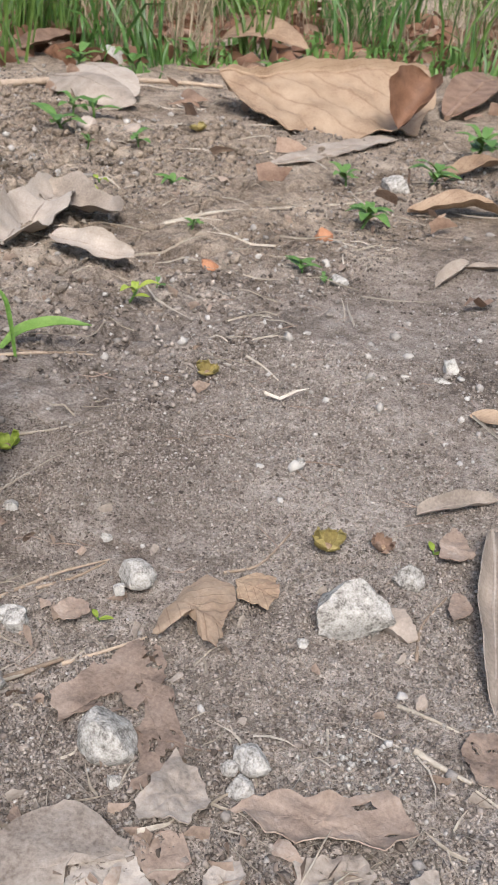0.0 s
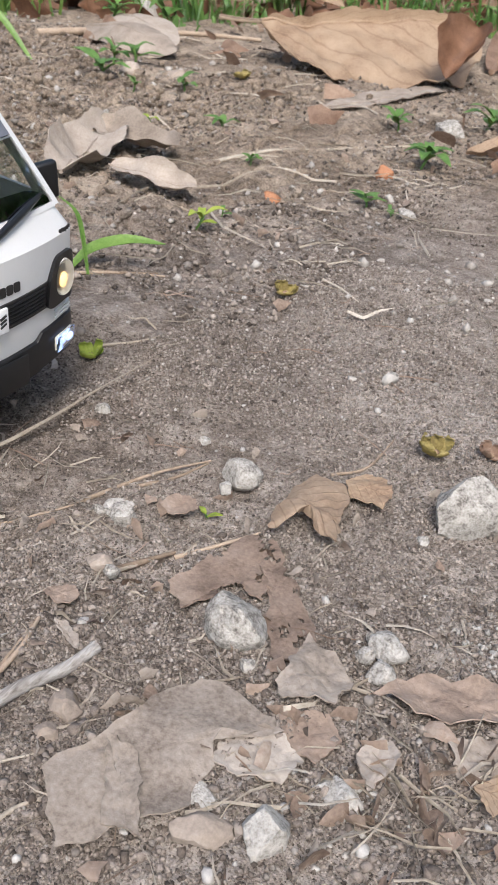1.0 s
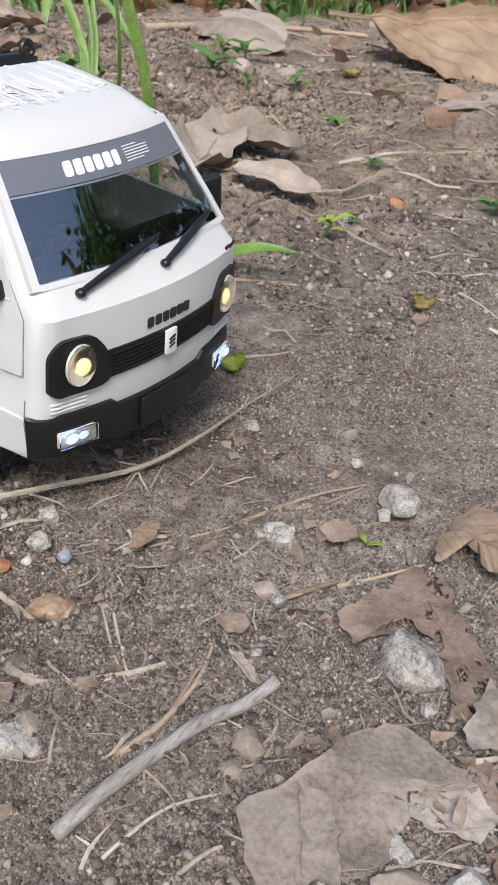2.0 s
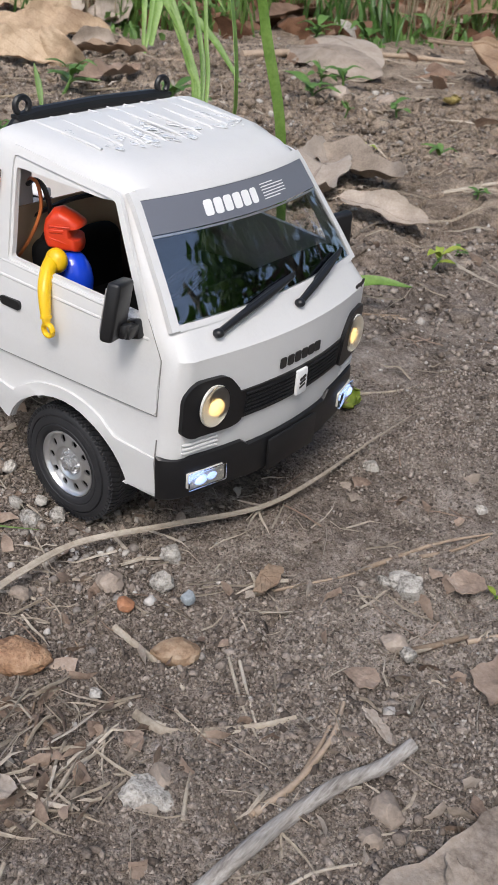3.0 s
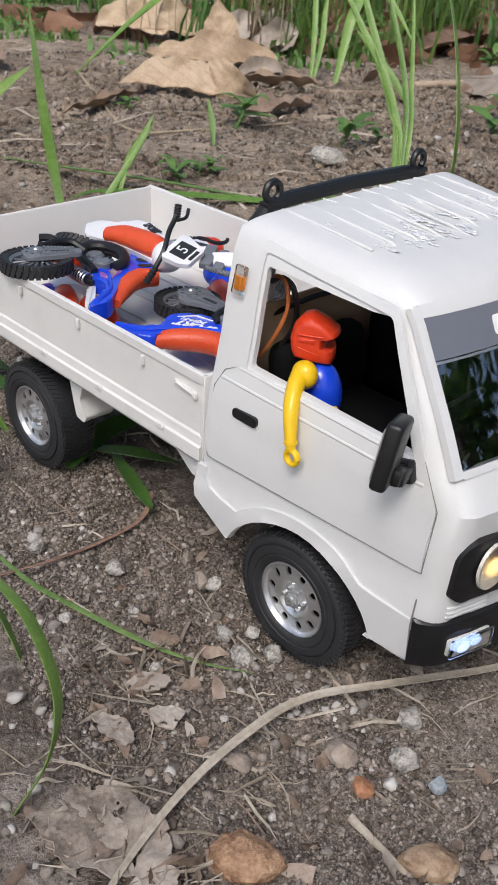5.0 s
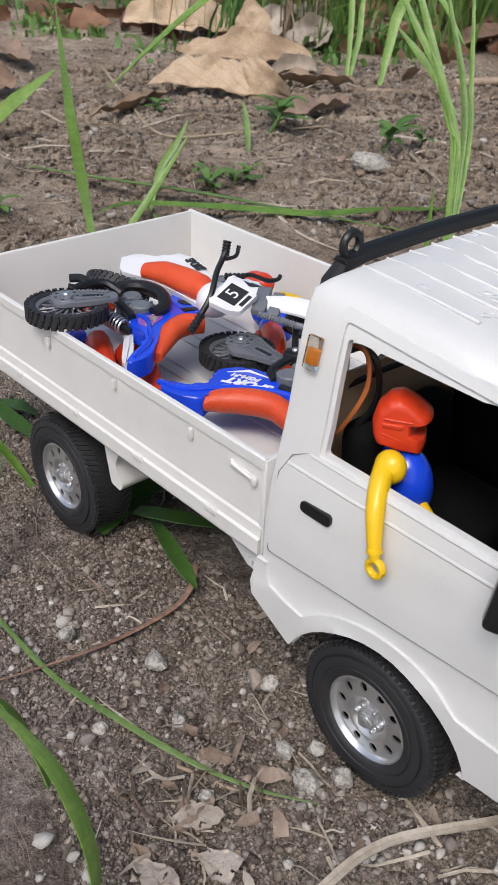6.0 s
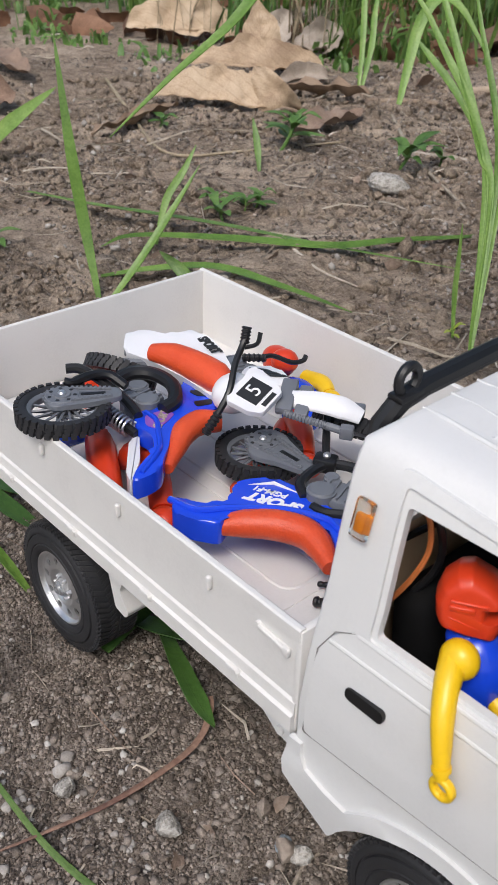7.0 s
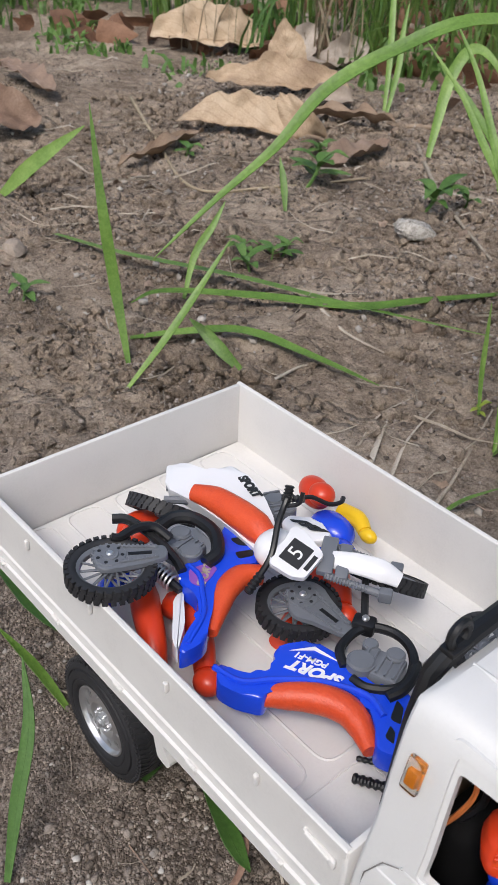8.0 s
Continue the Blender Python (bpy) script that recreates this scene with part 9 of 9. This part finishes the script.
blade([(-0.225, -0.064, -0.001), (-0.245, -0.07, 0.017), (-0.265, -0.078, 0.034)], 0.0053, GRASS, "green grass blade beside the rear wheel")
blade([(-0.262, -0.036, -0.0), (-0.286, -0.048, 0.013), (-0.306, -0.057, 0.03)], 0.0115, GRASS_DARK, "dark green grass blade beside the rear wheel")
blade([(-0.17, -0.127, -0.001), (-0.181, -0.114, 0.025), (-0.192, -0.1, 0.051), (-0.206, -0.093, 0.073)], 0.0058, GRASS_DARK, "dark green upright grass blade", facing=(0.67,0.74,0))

# seedlings
seedling(-0.514, 0.853, 0.0744, 6, LEAF_GREEN, "small green seedling on bare earth", 100)
seedling(-0.541, 0.966, 0.0691, 5, LEAF_GREEN, "small green seedling on bare earth", 101)
seedling(-0.369, 0.843, 0.047, 4, LEAF_GREEN, "small green seedling with narrow leaves", 102)
seedling(-0.248, 0.737, 0.0458, 5, LEAF_GREEN, "small green seedling on bare earth", 103)
seedling(-0.049, 0.366, 0.0359, 4, LEAF_LIME, "yellow-green seedling on bare earth", 104)
seedling(-0.051, 0.414, 0.019, 2, LEAF_GREEN, "tiny green seedling on bare earth", 105)
seedling(0.022, 0.731, 0.0584, 9, LEAF_GREEN, "feathery green seedling on bare earth", 106)
seedling(0.035, 0.548, 0.0351, 6, LEAF_GREEN, "green seedling on bare earth", 107)
seedling(0.067, 0.533, 0.0229, 3, LEAF_GREEN, "tiny green seedling on bare earth", 108)
seedling(-0.071, 0.9, 0.0444, 7, LEAF_GREEN, "bright green seedling on bare earth", 109)
seedling(0.026, 0.96, 0.0577, 9, LEAF_GREEN, "bushy green seedling on bare earth", 110)
seedling(0.023, 1.181, 0.0805, 12, LEAF_GREEN, "bushy green seedling on bare earth", 111)
seedling(-0.111, 0.573, 0.0226, 6, LEAF_GREEN, "tiny green seedling on bare earth", 112)
seedling(-0.292, 0.624, 0.0432, 3, LEAF_LIME, "yellowing seedling on bare earth", 113)
seedling(-0.296, 0.659, 0.0298, 2, LEAF_LIME, "yellowing seedling on bare earth", 114)
seedling(-0.414, 0.784, 0.0346, 3, LEAF_GREEN, "tiny green seedling on bare earth", 115)
seedling(-0.824, 1.278, 0.0878, 7, LEAF_GREEN, "green weed on bare earth", 116)
seedling(-0.782, 1.425, 0.0777, 8, LEAF_GREEN, "green weed on bare earth", 117)
seedling(-0.604, 1.697, 0.0694, 6, LEAF_GREEN, "green weed on bare earth", 118)
dried_flower(0.033, 0.120, 0.0150, LEAF_LIME, "curled yellow-green flower lying by the bumper", 119)
seedling(0.178, 0.024, 0.0136, 2, LEAF_LIME, "tiny yellow-green sprout on bare earth", 120)
seedling(0.305, 0.166, 0.0114, 2, LEAF_LIME, "tiny yellow-green sprout on bare earth", 121)
seedling(-0.591, 0.619, 0.0633, 7, LEAF_GREEN, "green weed on bare earth", 150)
seedling(-0.586, 0.395, 0.0364, 5, LEAF_GREEN, "low green weed on bare earth", 151)
seedling(-0.618, 0.37, 0.0304, 5, LEAF_GREEN, "low green weed on bare earth", 152)
seedling(-0.579, 0.677, 0.0361, 3, LEAF_GREEN, "low green weed on bare earth", 153)
seedling(-0.648, 0.143, 0.0367, 6, LEAF_GREEN, "low green weed on bare earth", 154)
seedling(-0.591, 0.386, 0.0344, 5, LEAF_GREEN, "low green weed on bare earth", 155)
seedling(-0.915, 0.525, 0.0387, 6, LEAF_GREEN, "low green weed on bare earth", 156)
seedling(-0.281, 0.316, 0.02, 4, LEAF_LIME, "yellow-green weed on bare earth", 157)
seedling(-0.722, 0.559, 0.0744, 9, LEAF_GREEN, "green weed among dry leaves", 158)
seedling(-0.582, 0.964, 0.058, 5, LEAF_GREEN, "green seedling on bare earth", 159)
seedling(-0.579, 0.348, 0.0391, 6, LEAF_GREEN, "low green weed on bare earth", 160)
seedling(-0.833, 0.687, 0.0419, 6, LEAF_GREEN, "green weed on bare earth", 161)

# a grass blade and a curled flower by the path
blade([(-0.07, 0.226, -0.0), (-0.061, 0.242, 0.014), (-0.037, 0.255, 0.023), (-0.011, 0.266, 0.023)], 0.0096, GRASS, "arching green grass blade over the earth")
blade([(-0.043, 0.215, -0.001), (-0.058, 0.227, 0.028), (-0.068, 0.232, 0.043), (-0.083, 0.231, 0.052)], 0.0043, GRASS, "thin green grass blade")
dried_flower(0.084, 0.283, 0.0173, PETAL, "dried yellow flower on bare soil", 90)
dried_flower(0.252, 0.134, 0.0176, PETAL, "curled yellow-brown dried flower", 91)
dried_flower(-0.379, 1.018, 0.0238, PETAL, "dried yellow flower on bare soil", 92)
dried_flower(0.278, 0.153, 0.0129, LEAF_BROWN, "small brown dried flower", 93)


# ---- grass at the edge, and fine litter ----
def strewn(name, count, area, length, width, material, label, category, seed, rise=0.002, gather=None):
    r = random.Random(seed)
    spots = []
    while len(spots) < count:
        x, y = r.uniform(area[0], area[1]), r.uniform(area[2], area[3])
        if gather and r.random() > gather(x, y):
            continue
        a, l = r.uniform(0, 6.28), r.uniform(*length)
        bend = r.uniform(-0.5, 0.5)
        pts = []
        for q in range(4):
            t = q / 3
            px, py = x + math.cos(a + bend * t) * l * t, y + math.sin(a + bend * t) * l * t
            pts.append(on_ground(px, py, rise * (0.5 + r.random())))
        spots.append((pts, r.uniform(*width)))
    return many_ribbons(name, spots, material, label, category)


strewn("straw_bits", 420, (-0.05, 0.40, -0.24, 0.02), (0.006, 0.03), (0.0006, 0.0016), STRAW, "short bits of dry straw on the soil", "straw", 11)
strewn("straw_bits", 160, (-0.35, 0.05, -0.24, 0.0), (0.005, 0.025), (0.0005, 0.0013), STRAW, "short bits of dry straw on the soil", "straw", 12)
strewn("rootlets", 260, (-0.3, 0.40, -0.24, 0.5), (0.008, 0.035), (0.0004, 0.0009), LEAF_ROT, "fine dry rootlets on the soil", "roots", 13)
strewn("leaf_bits", 150, (-0.1, 0.40, -0.24, 0.06), (0.004, 0.011), (0.003, 0.007), LEAF_MOULD, "crumbled bits of dead leaf", "leaf litter", 14)
strewn("leaf_bits", 120, (-0.1, 0.40, -0.24, 0.1), (0.004, 0.011), (0.003, 0.006), LEAF_PAPER, "crumbled bits of dead leaf", "leaf litter", 15)
def piled(*spots):
    return lambda x, y: sum(math.exp(-(((x - a) / w) ** 2 + ((y - b) / w) ** 2)) for a, b, w in spots)


NEAR_LITTER = piled((0.341, -0.055, 0.03), (0.31, -0.092, 0.03), (0.058, -0.173, 0.03), (0.096, -0.182, 0.03), (-0.028, -0.117, 0.025))
strewn("straw_litter", 150, (-0.12, 0.40, -0.24, -0.05), (0.010, 0.035), (0.0007, 0.0020), STRAW, "tangle of dry straws among dead leaves", "straw", 18, 0.004, NEAR_LITTER)
strewn("leaf_litter", 150, (-0.12, 0.40, -0.24, -0.05), (0.004, 0.013), (0.003, 0.008), LEAF_MOULD, "crumbled brown leaf litter", "leaf litter", 19, 0.003, NEAR_LITTER)
strewn("far_rootlets", 420, (-1.0, 0.1, 0.14, 0.85), (0.012, 0.06), (0.0006, 0.0016), STRAW, "fine dry straws and rootlets on the earth", "straw", 31, 0.004)
strewn("far_leaf_crumbs", 110, (-1.0, 0.1, 0.16, 0.95), (0.006, 0.018), (0.004, 0.010), LEAF_MOULD, "crumbled bits of dead leaf on the earth", "leaf litter", 32, 0.004)
strewn("far_straws", 300, (-1.6, 0.6, 0.25, 1.6), (0.02, 0.10), (0.001, 0.003), STRAW, "dry straws on the earth behind", "straw", 16, 0.006)
strewn("far_leaf_bits", 90, (-1.8, 0.6, 0.5, 1.7), (0.02, 0.06), (0.012, 0.03), LEAF_BROWN, "broken brown leaves under the grass", "leaf litter", 17, 0.012,
       lambda x, y: min(1, max(0.03, (y + 0.25 * x - 0.55) * 1.5)))


def grass_edge(x):
    """Where the grass begins, behind the bare earth."""
    return float(np.interp(x, [-3, -1.96, -1.44, -1.07, -0.85, -0.59, -0.22, 0.39, 2], [0.6, 0.70, 0.92, 1.12, 1.36, 1.85, 2.05, 2.1, 2.3]))


def grass_bank(name, count, material, seed, tall, wide, label, deep, x_span=(-3.4, 0.7), power=1.6, stray=0.0, sparse=0.0):
    r = random.Random(seed)
    spots = []
    centres = [(r.uniform(*x_span), r.random() ** power * deep - stray) for _ in range(max(10, count // 26))]
    for q in range(count):
        cx, cy = centres[q % len(centres)]
        x, y = cx + r.gauss(0, 0.035), grass_edge(cx) + cy + r.gauss(0, 0.03)
        if r.random() < sparse * min(1, max(0, (x + 0.9) * 1.2)):
            continue
        h = r.uniform(*tall) * (1 if y > grass_edge(x) else 0.5)
        a = r.uniform(0, 6.28)
        lean = r.uniform(0.05, 0.9) * h
        d = Vector((math.cos(a), math.sin(a), 0))
        p = on_ground(x, y, -0.005)
        droop = r.uniform(0, 0.35) * h
        spots.append(([p, p + d * lean * 0.2 + Vector((0, 0, h * 0.45)), p + d * lean * 0.6 + Vector((0, 0, h * 0.82)), p + d * lean * 1.25 + Vector((0, 0, h - droop))], r.uniform(*wide)))
    return many_ribbons(name, spots, material, label, "grass")


# both greens here are darkened copies that imitate shade in the bank
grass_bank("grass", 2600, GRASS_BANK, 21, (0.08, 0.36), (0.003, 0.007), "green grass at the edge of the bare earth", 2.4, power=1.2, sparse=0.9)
grass_bank("dark_grass", 3600, GRASS_DARK, 22, (0.08, 0.30), (0.003, 0.008), "dark green grass with shade put into its colour", 3.4, power=0.9, sparse=0.6)
grass_bank("dry_grass", 1500, TWIG_STRAW, 23, (0.06, 0.30), (0.0015, 0.004), "dry straw-coloured grass stems", 1.4, sparse=0.2)
grass_bank("low_weeds", 2600, LEAF_GREEN, 24, (0.02, 0.07), (0.006, 0.014), "low green weeds at the foot of the grass", 0.7, stray=0.14, sparse=0.5)


# leaf litter, made dark and dense to imitate shade below the grass
strewn("mouldering_leaves", 1500, (-1.9, 0.9, 0.75, 3.6), (0.03, 0.10), (0.02, 0.05), LEAF_DARK, "dark leaf litter that stands in for shade under the grass", "leaf litter", 44, 0.012, lambda x, y: min(1.0, max(0.0, (0.9 - x) * 1.6), max(0.0, (x + 1.9) * 2.5), max(0.0, 3.6 - y)) if y > grass_edge(x) + 0.02 else 0.0)
strewn("mouldering_leaves", 110, (-1.4, 0.9, 0.9, 3.0), (0.03, 0.09), (0.02, 0.045), LEAF_BROWN, "reddish brown fallen leaves under the grass", "leaf litter", 45, 0.02, lambda x, y: 1.0 if y > grass_edge(x) else 0.0)


# ---- trees out of view: some reflect in the windscreen, the rest shade the low sky ----
TREE_LEAF = leafy("tree_leaf", [(0.3, (0.02, 0.06, 0.012)), (0.5, (0.045, 0.11, 0.02)), (0.7, (0.09, 0.17, 0.03))], 0.5, 0.1, 6.0, through_light=0.3, scale=2.0)
TREE_BARK = mat("tree_bark", [(0.3, (0.05, 0.04, 0.03)), (0.5, (0.12, 0.10, 0.08)), (0.7, (0.20, 0.17, 0.14))], 0.9, 12.0, 90.0, 0.8, 0.01)


def tree(tall, seed, leaves):
    r = random.Random(seed)
    owner = thing("tree", "tall leafy tree out of view round the clearing", "tree", "trees round the clearing")
    trunk = bmesh.new()
    line = curve_through([Vector((0, 0, -0.1)), Vector((0.08, 0.05, tall * 0.3)), Vector((-0.05, 0.1, tall * 0.6)), Vector((0.05, 0, tall * 0.85))], 5)
    tube(trunk, line, [0.16 * (1 - 0.75 * q / len(line)) for q in range(len(line))], 10)
    ends = []
    for q in range(9):
        a, z = q * 2.4 + r.uniform(-0.3, 0.3), tall * r.uniform(0.22, 0.8)
        reach = tall * r.uniform(0.22, 0.38)
        start = Vector((0, 0, z))
        mid = start + Vector((math.cos(a), math.sin(a), 0.25)) * reach * 0.5
        end = start + Vector((math.cos(a), math.sin(a), 0.45)) * reach
        limb = curve_through([start, mid, end], 4)
        tube(trunk, limb, [0.05 * (1 - 0.7 * k / len(limb)) for k in range(len(limb))], 7)
        ends += [mid, end, start.lerp(end, 0.75) + Vector((0, 0, 0.2)), end + Vector((r.gauss(0, 0.3), r.gauss(0, 0.3), r.gauss(0, 0.3)))]
    part("trunk", trunk, TREE_BARK, owner)
    crown = bmesh.new()
    uv = crown.loops.layers.uv.new("UVMap")
    for q in range(leaves):
        c = ends[q % len(ends)] + Vector((r.gauss(0, 0.26), r.gauss(0, 0.26), r.gauss(0, 0.22)))
        d = Vector((r.gauss(0, 1), r.gauss(0, 1), r.gauss(-0.3, 0.6))).normalized()
        s = d.orthogonal().normalized() * r.uniform(0.05, 0.09)
        l = r.uniform(0.16, 0.30)
        v = [crown.verts.new(p) for p in (c, c + d * l * 0.5 + s, c + d * l, c + d * l * 0.5 - s)]
        f = crown.faces.new(v)
        for loop, t in zip(f.loops, ((0, 0.5), (0.5, 1), (1, 0.5), (0.5, 0))):
            loop[uv].uv = t
    part("crown", crown, TREE_LEAF, owner, clean=False)
    return owner


first_tree = tree(4.6, 3, 1500)
first_tree.matrix_basis = Matrix.Translation((2.6, 4.4, float(smooth_height(2.6, 4.4))))
# unseen copies; those outside the windscreen's reflection are added to block low sky
for x, y, turn, size in ((5.0, 3.2, 60, 1.1), (0.6, 6.2, 130, 1.2), (5.4, 0.2, 200, 1.0), (3.9, 6.0, 250, 1.25), (-3.4, 5.6, 300, 1.1), (-6.0, 2.0, 20, 1.0), (3.6, -3.8, 170, 1.05), (-4.4, -4.2, 80, 1.0)):
    copy_thing(first_tree, Matrix.Translation((x, y, float(smooth_height(x, y)))) @ Matrix.Rotation(radians(turn), 4, "Z") @ Matrix.Scale(size, 4))
